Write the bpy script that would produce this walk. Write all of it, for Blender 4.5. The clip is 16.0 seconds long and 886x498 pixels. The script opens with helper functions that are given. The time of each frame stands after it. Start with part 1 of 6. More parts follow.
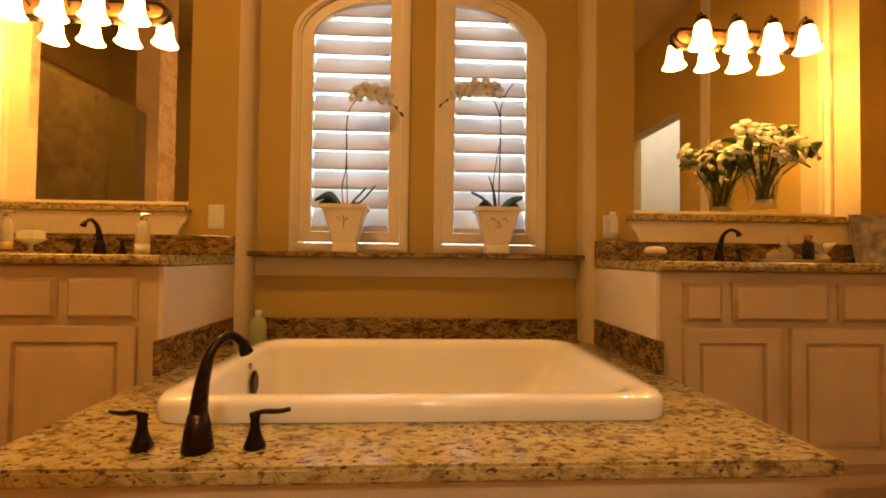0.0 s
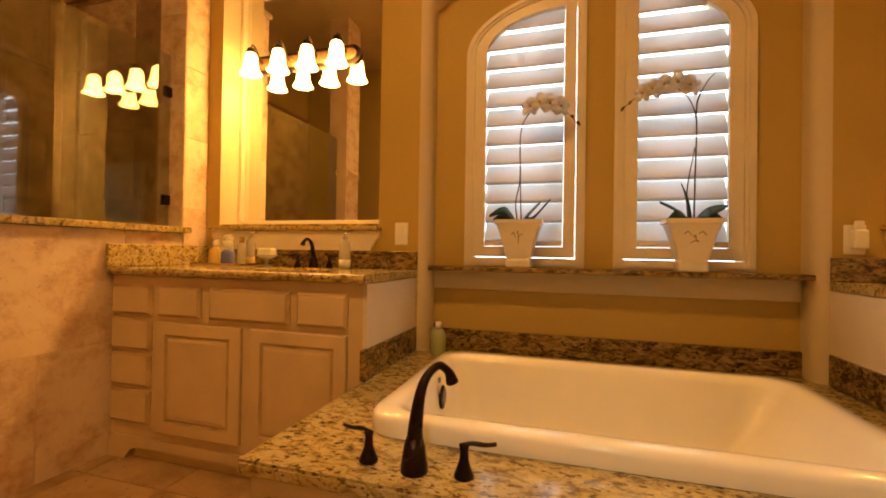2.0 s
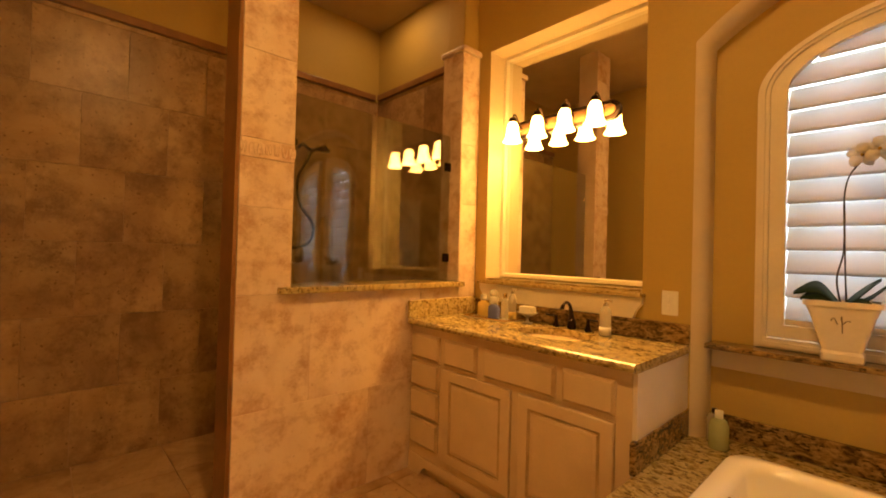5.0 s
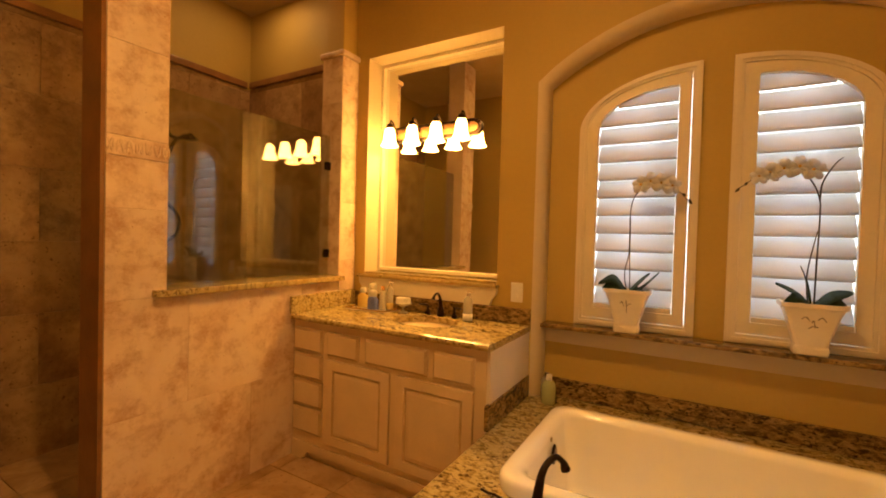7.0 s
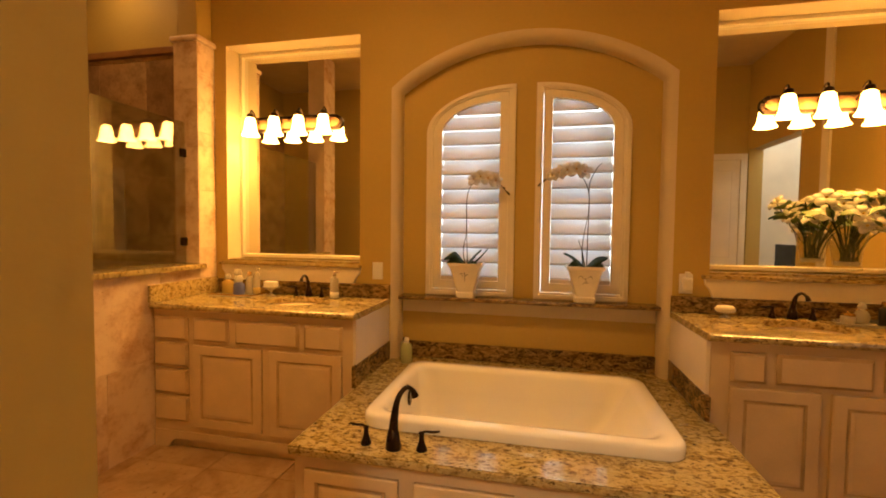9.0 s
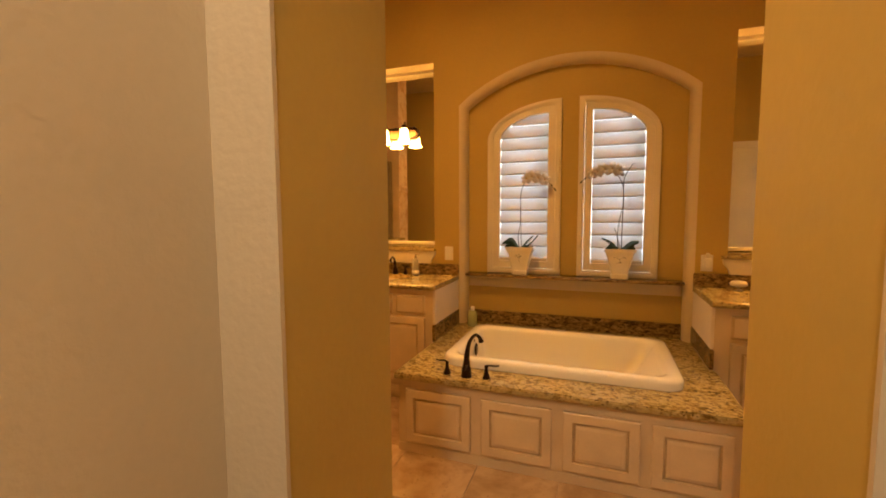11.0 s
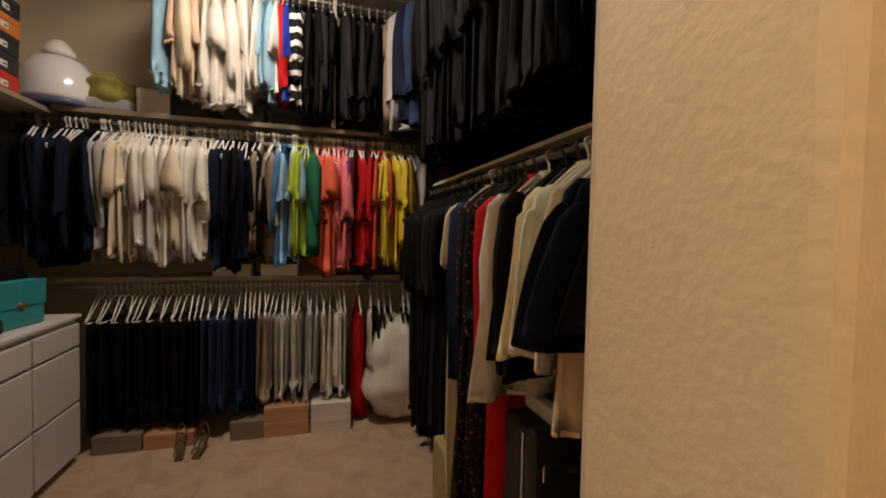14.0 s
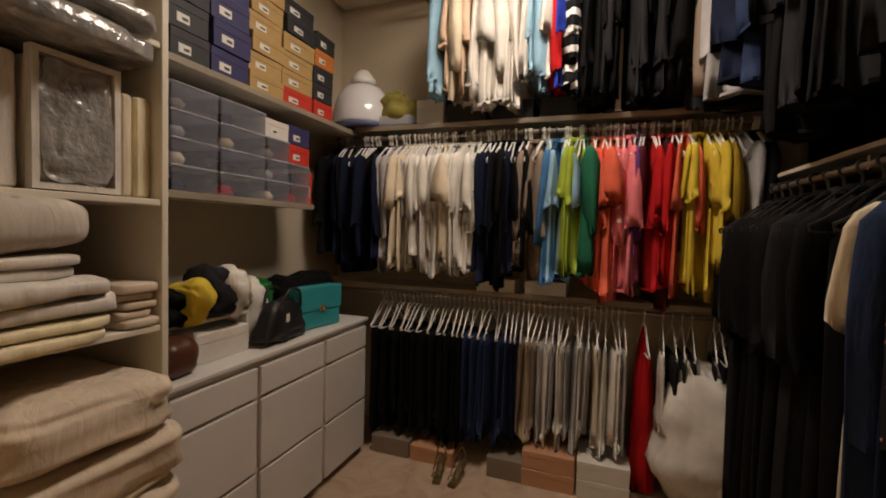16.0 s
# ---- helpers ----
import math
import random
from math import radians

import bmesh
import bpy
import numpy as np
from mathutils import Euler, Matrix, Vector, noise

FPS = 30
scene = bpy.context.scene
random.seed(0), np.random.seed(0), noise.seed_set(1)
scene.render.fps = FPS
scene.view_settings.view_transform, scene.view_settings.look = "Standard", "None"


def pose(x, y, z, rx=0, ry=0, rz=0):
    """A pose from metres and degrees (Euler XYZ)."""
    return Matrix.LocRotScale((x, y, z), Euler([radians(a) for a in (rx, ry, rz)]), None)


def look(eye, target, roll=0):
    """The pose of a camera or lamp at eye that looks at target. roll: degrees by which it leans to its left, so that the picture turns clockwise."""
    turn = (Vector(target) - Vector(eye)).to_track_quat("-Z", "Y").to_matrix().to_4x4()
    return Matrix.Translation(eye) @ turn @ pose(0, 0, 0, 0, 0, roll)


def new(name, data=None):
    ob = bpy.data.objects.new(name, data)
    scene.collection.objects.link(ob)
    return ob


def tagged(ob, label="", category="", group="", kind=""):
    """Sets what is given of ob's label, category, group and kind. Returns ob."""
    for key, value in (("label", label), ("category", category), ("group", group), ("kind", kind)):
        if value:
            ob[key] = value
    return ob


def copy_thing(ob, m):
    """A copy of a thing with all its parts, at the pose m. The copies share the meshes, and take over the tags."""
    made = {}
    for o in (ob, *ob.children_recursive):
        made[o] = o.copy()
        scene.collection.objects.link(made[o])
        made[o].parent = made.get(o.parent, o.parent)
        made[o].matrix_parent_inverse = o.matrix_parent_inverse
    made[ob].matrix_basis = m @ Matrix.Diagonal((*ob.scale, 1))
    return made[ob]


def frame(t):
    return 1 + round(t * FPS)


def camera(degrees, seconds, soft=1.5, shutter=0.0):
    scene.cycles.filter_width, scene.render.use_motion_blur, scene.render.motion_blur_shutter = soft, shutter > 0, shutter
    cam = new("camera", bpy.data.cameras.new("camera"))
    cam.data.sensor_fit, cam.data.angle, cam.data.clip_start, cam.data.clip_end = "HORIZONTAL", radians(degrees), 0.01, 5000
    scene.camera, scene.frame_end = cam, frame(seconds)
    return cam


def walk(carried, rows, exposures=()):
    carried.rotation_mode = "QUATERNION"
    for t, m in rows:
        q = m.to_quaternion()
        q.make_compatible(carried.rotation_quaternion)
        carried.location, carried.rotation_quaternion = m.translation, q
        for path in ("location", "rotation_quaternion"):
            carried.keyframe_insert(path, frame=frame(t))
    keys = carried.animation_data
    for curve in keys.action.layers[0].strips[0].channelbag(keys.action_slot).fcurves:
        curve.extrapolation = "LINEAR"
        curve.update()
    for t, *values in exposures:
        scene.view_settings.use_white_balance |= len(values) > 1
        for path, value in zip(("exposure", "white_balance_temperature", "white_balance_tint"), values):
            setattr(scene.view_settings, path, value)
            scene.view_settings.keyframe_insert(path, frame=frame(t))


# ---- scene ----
cam = camera(91.8, 16.0, soft=1.9)

PATH = [
    (0, (0.475, -2.276, 0.928), (0.58, -0.279, 0.971), 0.7),
    (0.5, (0.448, -2.262, 0.918), (0.406, -0.263, 0.961), 0.9),
    (1, (0.424, -2.269, 0.937), (0.22, -0.279, 0.966), 1.0),
    (1.5, (0.384, -2.271, 0.975), (0.01, -0.306, 0.993), 1.0),
    (2, (0.341, -2.263, 1.02), (-0.227, -0.346, 1.038), 0.9),
    (2.5, (0.304, -2.263, 1.087), (-0.466, -0.417, 1.097), 0.8),
    (3, (0.275, -2.259, 1.128), (-0.704, -0.515, 1.16), 0.9),
    (3.5, (0.243, -2.283, 1.211), (-0.912, -0.651, 1.225), 0.9),
    (4, (0.195, -2.308, 1.275), (-1.092, -0.777, 1.286), 0.9),
    (5.25, (0.275, -2.4, 1.335), (-1.19, -1.06, 1.36), 1.6),
    (6.5, (0.328, -2.518, 1.383), (-0.869, -0.916, 1.381), 2.0),
    (7, (0.39, -2.612, 1.427), (-0.614, -0.883, 1.385), 1.6),
    (7.5, (0.485, -2.66, 1.417), (-0.344, -0.84, 1.374), 1.2),
    (8, (0.535, -2.744, 1.406), (-0.086, -0.844, 1.351), 0.9),
    (8.5, (0.537, -2.852, 1.404), (0.117, -0.898, 1.334), 0.7),
    (11, (0.72, -3.675, 1.464), (0.034, -1.804, 1.302), -0.3),
    (11.5, (0.747, -3.873, 1.489), (-0.235, -2.137, 1.331), -0.4),
    (12, (0.655, -3.868, 1.441), (-0.619, -2.331, 1.324), -0.3),
    (12.5, (0.603, -3.917, 1.426), (-0.917, -2.62, 1.341), -0.2),
    (13, (0.51, -3.958, 1.408), (-1.196, -2.916, 1.36), 0.2),
    (13.5, (0.44, -4.017, 1.438), (-1.385, -3.199, 1.388), 0.9),
    (14, (0.338, -4.041, 1.494), (-1.579, -3.472, 1.421), 1.2),
    (14.5, (0.095, -3.92, 1.545), (-1.888, -3.682, 1.449), 1.6),
    (15, (-0.021, -4.012, 1.521), (-2.019, -4.0, 1.444), 1.4),
    (15.5, (-0.194, -3.981, 1.535), (-2.166, -4.305, 1.451), 1.5),
    (16, (-0.312, -4.021, 1.542), (-2.197, -4.683, 1.458), 1.6),
]
walk(cam, [(t, look(e, g, r)) for t, e, g, r in PATH])

# ---- world and large lights ----
world = bpy.data.worlds.new("world")
scene.world = world
world.use_nodes = True
_sky = world.node_tree.nodes.new("ShaderNodeTexSky")
_sky.sky_type, _sky.sun_disc = "NISHITA", False
_sky.sun_elevation, _sky.sun_rotation = radians(40), radians(160)
world.node_tree.links.new(_sky.outputs["Color"], world.node_tree.nodes["Background"].inputs["Color"])
world.node_tree.nodes["Background"].inputs["Strength"].default_value = 0.08

SHADE = 36.0         # glow of the frosted shades
BULB = 640.0         # glow of the bulbs inside them
CLOSET_LAMP = 40.0   # watts of the closet's ceiling lamp
HALL_LAMP = 43.0      # watts of the passage's ceiling lamp
BATH_CAN = 43.0
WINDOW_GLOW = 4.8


def area_lamp(name, at, size, watts, colour, size_y=None):
    d = bpy.data.lights.new(name, "AREA")
    d.shape, d.size, d.size_y = "RECTANGLE", size, size_y or size
    d.energy, d.color = watts, colour
    ob = new(name, d)
    ob.location = at
    return ob


# ---- materials ----
def mat(name, colour, rough=0.5, metal=0.0, var=0.10, big=3.0, fine=60.0, bump=0.05, tint=None, coat=0.0, fixed=False, spread=0.0):
    """A painted or plain surface: two scales of variation in colour, fine relief and uneven gloss."""
    m = bpy.data.materials.new(name)
    m.use_nodes = True
    nt = m.node_tree
    N, L = nt.nodes, nt.links
    b = N["Principled BSDF"]
    if fixed:
        pos = N.new("ShaderNodeNewGeometry").outputs["Position"]
    else:
        pos = N.new("ShaderNodeTexCoord").outputs["Object"]
    n1, n2 = N.new("ShaderNodeTexNoise"), N.new("ShaderNodeTexNoise")
    n1.inputs["Scale"].default_value, n1.inputs["Detail"].default_value = big, 5
    n2.inputs["Scale"].default_value, n2.inputs["Detail"].default_value = fine, 3
    L.new(pos, n1.inputs["Vector"]), L.new(pos, n2.inputs["Vector"])
    c = Vector(colour)
    t = Vector(tint) if tint else c * (1 - 2.2 * var)
    mix = N.new("ShaderNodeMix")
    mix.data_type = "RGBA"
    mix.inputs["A"].default_value = (*c, 1)
    mix.inputs["B"].default_value = (*t, 1)
    ramp = N.new("ShaderNodeMapRange")
    ramp.inputs["From Min"].default_value, ramp.inputs["From Max"].default_value = 0.35, 0.68
    L.new(n1.outputs["Fac"], ramp.inputs["Value"])
    L.new(ramp.outputs["Result"], mix.inputs["Factor"])
    hsv = N.new("ShaderNodeHueSaturation")
    mr = N.new("ShaderNodeMapRange")
    mr.inputs["To Min"].default_value, mr.inputs["To Max"].default_value = 1 - var, 1 + var
    L.new(n2.outputs["Fac"], mr.inputs["Value"])
    if spread:
        info, add = N.new("ShaderNodeObjectInfo"), N.new("ShaderNodeMath")
        mo = N.new("ShaderNodeMapRange")
        mo.inputs["To Min"].default_value, mo.inputs["To Max"].default_value = -spread, spread
        L.new(info.outputs["Random"], mo.inputs["Value"])
        L.new(mr.outputs["Result"], add.inputs[0]), L.new(mo.outputs["Result"], add.inputs[1])
        L.new(add.outputs["Value"], hsv.inputs["Value"])
    else:
        L.new(mr.outputs["Result"], hsv.inputs["Value"])
    L.new(mix.outputs["Result"], hsv.inputs["Color"])
    L.new(hsv.outputs["Color"], b.inputs["Base Color"])
    mg = N.new("ShaderNodeMapRange")
    mg.inputs["To Min"].default_value, mg.inputs["To Max"].default_value = max(0.02, rough * 0.85), min(1, rough * 1.15)
    L.new(n1.outputs["Fac"], mg.inputs["Value"]), L.new(mg.outputs["Result"], b.inputs["Roughness"])
    b.inputs["Metallic"].default_value = metal
    b.inputs["Coat Weight"].default_value = coat
    if bump:
        bp = N.new("ShaderNodeBump")
        bp.inputs["Strength"].default_value, bp.inputs["Distance"].default_value = bump, 0.01
        L.new(n2.outputs["Fac"], bp.inputs["Height"]), L.new(bp.outputs["Normal"], b.inputs["Normal"])
    return m


def stone(name, stops, scale, grain, rough=0.35, bump=0.05, speck=None, stretch=(1, 1, 1), coat=0.0, warp=1.2, mottle=None):
    """Stone from a ramp over warped noise, with a second, finer grain and dark specks. Each piece lies elsewhere in the pattern."""
    m = bpy.data.materials.new(name)
    m.use_nodes = True
    nt = m.node_tree
    N, L = nt.nodes, nt.links
    b = N["Principled BSDF"]
    geo, mp = N.new("ShaderNodeNewGeometry"), N.new("ShaderNodeMapping")
    mp.inputs["Scale"].default_value = stretch
    L.new(geo.outputs["Position"], mp.inputs["Vector"])
    info, off = N.new("ShaderNodeObjectInfo"), N.new("ShaderNodeVectorMath")
    off.operation = "SCALE"
    off.inputs[0].default_value = (7, 5, 9)
    L.new(info.outputs["Random"], off.inputs["Scale"])
    L.new(off.outputs["Vector"], mp.inputs["Location"])
    n1, n2 = N.new("ShaderNodeTexNoise"), N.new("ShaderNodeTexNoise")
    n1.inputs["Scale"].default_value, n1.inputs["Detail"].default_value, n1.inputs["Distortion"].default_value = scale, 8, warp
    n1.inputs["Roughness"].default_value = 0.62
    n2.inputs["Scale"].default_value, n2.inputs["Detail"].default_value = grain, 5
    L.new(mp.outputs["Vector"], n1.inputs["Vector"]), L.new(mp.outputs["Vector"], n2.inputs["Vector"])
    r1 = N.new("ShaderNodeValToRGB")
    e = r1.color_ramp.elements
    while len(e) < len(stops):
        e.new(0.5)
    for k, (p, c) in enumerate(stops):
        e[k].position, e[k].color = p, (*c, 1)
    L.new(n1.outputs["Fac"], r1.inputs["Fac"])
    out = r1.outputs["Color"]
    if speck:
        r2 = N.new("ShaderNodeValToRGB")
        r2.color_ramp.elements[0].position, r2.color_ramp.elements[0].color = speck[0], (1, 1, 1, 1)
        r2.color_ramp.elements[1].position, r2.color_ramp.elements[1].color = speck[1], (0, 0, 0, 1)
        L.new(n2.outputs["Fac"], r2.inputs["Fac"])
        mx = N.new("ShaderNodeMix")
        mx.data_type = "RGBA"
        mx.inputs["B"].default_value = (*speck[2], 1)
        L.new(r2.outputs["Color"], mx.inputs["Factor"]), L.new(out, mx.inputs["A"])
        out = mx.outputs["Result"]
    if mottle:
        # cloudy patches with pitted edges
        n3, r3, mx3 = N.new("ShaderNodeTexNoise"), N.new("ShaderNodeMapRange"), N.new("ShaderNodeMix")
        n3.inputs["Scale"].default_value, n3.inputs["Detail"].default_value, n3.inputs["Roughness"].default_value = mottle[0], 9, 0.74
        r3.inputs["From Min"].default_value, r3.inputs["From Max"].default_value = mottle[1], mottle[2]
        r3.inputs["To Max"].default_value = mottle[4]
        L.new(mp.outputs["Vector"], n3.inputs["Vector"]), L.new(n3.outputs["Fac"], r3.inputs["Value"])
        mx3.data_type = "RGBA"
        mx3.inputs["B"].default_value = (*mottle[3], 1)
        L.new(r3.outputs["Result"], mx3.inputs["Factor"]), L.new(out, mx3.inputs["A"])
        out = mx3.outputs["Result"]
    hsv, mr = N.new("ShaderNodeHueSaturation"), N.new("ShaderNodeMapRange")
    mr.inputs["To Min"].default_value, mr.inputs["To Max"].default_value = 0.93, 1.07
    L.new(info.outputs["Random"], mr.inputs["Value"]), L.new(mr.outputs["Result"], hsv.inputs["Value"])
    L.new(out, hsv.inputs["Color"]), L.new(hsv.outputs["Color"], b.inputs["Base Color"])
    b.inputs["Roughness"].default_value, b.inputs["Coat Weight"].default_value = rough, coat
    bp = N.new("ShaderNodeBump")
    bp.inputs["Strength"].default_value, bp.inputs["Distance"].default_value = bump, 0.01
    L.new(n2.outputs["Fac"], bp.inputs["Height"]), L.new(bp.outputs["Normal"], b.inputs["Normal"])
    return m


def glass(name, tint=(1, 1, 1), rough=0.0, thin=True, ior=1.45):
    m = bpy.data.materials.new(name)
    m.use_nodes = True
    N, L = m.node_tree.nodes, m.node_tree.links
    if thin:
        # a sheet: clear, with the mirror image that glass gives
        N.remove(N["Principled BSDF"])
        tr, gl, mx, lw = (N.new(k) for k in ("ShaderNodeBsdfTransparent", "ShaderNodeBsdfGlossy", "ShaderNodeMixShader", "ShaderNodeLayerWeight"))
        tr.inputs["Color"].default_value = (*tint, 1)
        gl.inputs["Roughness"].default_value = rough
        lw.inputs["Blend"].default_value = 0.5
        f0 = ((ior - 1) / (ior + 1)) ** 2
        pw, ma = N.new("ShaderNodeMath"), N.new("ShaderNodeMath")
        pw.operation, ma.operation = "POWER", "MULTIPLY_ADD"
        pw.inputs[1].default_value, ma.inputs[1].default_value, ma.inputs[2].default_value = 5.0, 1 - f0, f0
        L.new(lw.outputs["Facing"], pw.inputs[0]), L.new(pw.outputs["Value"], ma.inputs[0]), L.new(ma.outputs["Value"], mx.inputs["Fac"])
        L.new(tr.outputs["BSDF"], mx.inputs[1]), L.new(gl.outputs["BSDF"], mx.inputs[2])
        L.new(mx.outputs["Shader"], N["Material Output"].inputs["Surface"])
    else:
        b = N["Principled BSDF"]
        b.inputs["Base Color"].default_value = (*tint, 1)
        b.inputs["Roughness"].default_value, b.inputs["Transmission Weight"].default_value = max(rough, 0.03), 1.0
    return m


def glow(name, colour, strength):
    m = bpy.data.materials.new(name)
    m.use_nodes = True
    N, L = m.node_tree.nodes, m.node_tree.links
    b = N["Principled BSDF"]
    b.inputs["Base Color"].default_value = (0.9, 0.86, 0.8, 1)
    b.inputs["Emission Color"].default_value = (*colour, 1)
    b.inputs["Emission Strength"].default_value = strength
    return m


def textured_wall(name, colour, depth=0.35, size=38.0):
    """Hand-trowelled paint: broad flat dabs as relief."""
    m = mat(name, colour, rough=0.62, var=0.04, big=1.2, fine=size, bump=depth, fixed=True)
    return m


gold_paint = textured_wall("gold wall paint", (0.50, 0.36, 0.10), 0.10, 45)
cream_paint = textured_wall("beige closet wall paint", (0.56, 0.475, 0.35), 0.15, 60)
# cream of reveals and sill board; on the alcove bullnose it paints in daylight
cream_daylit_paint = textured_wall("cream paint and daylit alcove edge", (0.66, 0.56, 0.38), 0.06, 45)
trim_paint = mat("cream trim paint", (0.78, 0.71, 0.57), 0.4, var=0.05, fixed=True, bump=0.02)
ceiling_paint = mat("ceiling paint", (0.58, 0.46, 0.29), 0.8, var=0.05, fixed=True, fine=90, bump=0.2)
cabinet_paint = mat("antique cream cabinet paint", (0.69, 0.55, 0.36), 0.42, var=0.06, big=5, fine=130, bump=0.03, fixed=True)
cabinet_glaze = mat("brown glaze in the profiles", (0.55, 0.41, 0.24), 0.5, var=0.12, big=9, fixed=True)
side_paint = mat("white painted cabinet side", (0.78, 0.70, 0.60), 0.45, var=0.04, fixed=True, bump=0.02)
granite = stone("gold and brown granite", [(0.25, (0.09, 0.062, 0.02)), (0.36, (0.23, 0.16, 0.055)), (0.46, (0.42, 0.327, 0.13)), (0.56, (0.53, 0.437, 0.215)), (0.66, (0.38, 0.28, 0.105)), (0.78, (0.16, 0.11, 0.04))], 22, 85, 0.15, 0.01, (0.36, 0.44, (0.09, 0.052, 0.02)), stretch=(0.6, 1, 1), coat=0.15, warp=1.6, mottle=(30.0, 0.52, 0.62, (0.13, 0.075, 0.026), 0.75))
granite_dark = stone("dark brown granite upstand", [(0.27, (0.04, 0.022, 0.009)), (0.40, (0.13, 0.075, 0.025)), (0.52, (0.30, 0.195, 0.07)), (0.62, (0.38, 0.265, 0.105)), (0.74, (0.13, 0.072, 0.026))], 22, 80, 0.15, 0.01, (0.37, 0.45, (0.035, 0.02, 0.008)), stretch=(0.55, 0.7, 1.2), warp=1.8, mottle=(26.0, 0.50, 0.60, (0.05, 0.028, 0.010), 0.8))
travertine = stone("honed travertine tile", [(0.30, (0.56, 0.40, 0.27)), (0.42, (0.68, 0.53, 0.40)), (0.54, (0.74, 0.60, 0.47)), (0.64, (0.66, 0.50, 0.37)), (0.74, (0.52, 0.30, 0.17)), (0.86, (0.64, 0.48, 0.35))], 1.9, 60, 0.38, 0.06, (0.27, 0.33, (0.46, 0.29, 0.18)), stretch=(1, 1, 1.15), warp=0.45, mottle=(5.5, 0.47, 0.64, (0.44, 0.255, 0.145), 0.85))
travertine_floor = stone("travertine floor tile", [(0.27, (0.20, 0.11, 0.055)), (0.42, (0.38, 0.25, 0.14)), (0.56, (0.52, 0.37, 0.23)), (0.74, (0.27, 0.15, 0.075))], 2.4, 40, 0.28, 0.05, (0.30, 0.35, (0.28, 0.17, 0.10)), warp=0.5, mottle=(6.0, 0.50, 0.72, (0.22, 0.125, 0.06), 0.7))
travertine_dark = stone("brown shower tile", [(0.25, (0.20, 0.115, 0.055)), (0.45, (0.36, 0.23, 0.125)), (0.60, (0.46, 0.32, 0.18)), (0.78, (0.26, 0.15, 0.075))], 2.2, 45, 0.34, 0.05, (0.31, 0.36, (0.20, 0.11, 0.05)), warp=0.5, mottle=(4.5, 0.46, 0.64, (0.18, 0.10, 0.046), 0.85))
grout = mat("sandy grout", (0.52, 0.39, 0.28), 0.9, var=0.1, fixed=True)
jamb_stone = mat("polished brown stone edge", (0.30, 0.145, 0.06), 0.3, var=0.14, big=7, fixed=True)
acrylic = mat("glossy white acrylic", (0.82, 0.79, 0.72), 0.10, var=0.015, big=2, bump=0.0, coat=0.5, fixed=True)
bronze = mat("oil-rubbed bronze", (0.045, 0.028, 0.02), 0.28, metal=0.85, var=0.25, big=14, bump=0.02)
rustic = mat("rubbed bronze plate", (0.30, 0.17, 0.08), 0.34, metal=0.7, var=0.2, big=10)
mirror_glass = bpy.data.materials.new("silvered mirror")
mirror_glass.use_nodes = True
_b = mirror_glass.node_tree.nodes["Principled BSDF"]
_b.inputs["Base Color"].default_value, _b.inputs["Metallic"].default_value, _b.inputs["Roughness"].default_value = (0.80, 0.80, 0.76, 1), 1.0, 0.012
shower_glass = glass("shower glass", (0.86, 0.88, 0.84), ior=2.1)
pane_glass = glass("window glass", (0.95, 0.97, 0.97))
clear = glass("clear glass", (0.93, 0.94, 0.92), thin=True, ior=1.5)
shade_glow = glow("lit frosted glass", (1.0, 0.475, 0.098), SHADE)
bulb_glow = glow("lit bulb", (1.0, 0.475, 0.098), BULB)
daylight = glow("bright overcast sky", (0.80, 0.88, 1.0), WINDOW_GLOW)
pot_mat = mat("cream glazed ceramic", (0.80, 0.74, 0.64), 0.3, var=0.05, big=8)
pot_ink = mat("grey painted motif", (0.22, 0.18, 0.13), 0.5)
leaf_mat = mat("dark orchid leaf", (0.035, 0.045, 0.014), 0.6, var=0.2, big=12, tint=(0.012, 0.03, 0.012))
leaf_mat.node_tree.nodes["Principled BSDF"].inputs["Specular IOR Level"].default_value = 0.12
stem_mat = mat("brown orchid stem", (0.06, 0.045, 0.02), 0.6, var=0.2)
petal_mat = mat("white petal", (0.86, 0.84, 0.80), 0.6, var=0.05, big=30)
heart_mat = mat("yellow flower centre", (0.65, 0.42, 0.08), 0.6)
soil_mat = mat("dark moss", (0.06, 0.05, 0.02), 0.9, var=0.3, fine=120, bump=0.5)
plastic_white = mat("white plastic", (0.80, 0.78, 0.72), 0.4, var=0.03)

# shutter paint lets some daylight through
slat_mat = mat("white shutter paint", (0.82, 0.80, 0.76), 0.45, var=0.03, bump=0.01)
_N, _L = slat_mat.node_tree.nodes, slat_mat.node_tree.links
_t, _m = _N.new("ShaderNodeBsdfTranslucent"), _N.new("ShaderNodeMixShader")
_t.inputs["Color"].default_value = (0.84, 0.86, 0.92, 1)
_m.inputs["Fac"].default_value = 0.30
_L.new(_N["Principled BSDF"].outputs["BSDF"], _m.inputs[1]), _L.new(_t.outputs["BSDF"], _m.inputs[2])
_L.new(_m.outputs["Shader"], _N["Material Output"].inputs["Surface"])
# thin petals glow against the window
_N, _L = petal_mat.node_tree.nodes, petal_mat.node_tree.links
_t, _m = _N.new("ShaderNodeBsdfTranslucent"), _N.new("ShaderNodeMixShader")
_t.inputs["Color"].default_value = (0.85, 0.84, 0.82, 1)
_m.inputs["Fac"].default_value = 0.45
_L.new(_N["Principled BSDF"].outputs["BSDF"], _m.inputs[1]), _L.new(_t.outputs["BSDF"], _m.inputs[2])
_L.new(_m.outputs["Shader"], _N["Material Output"].inputs["Surface"])


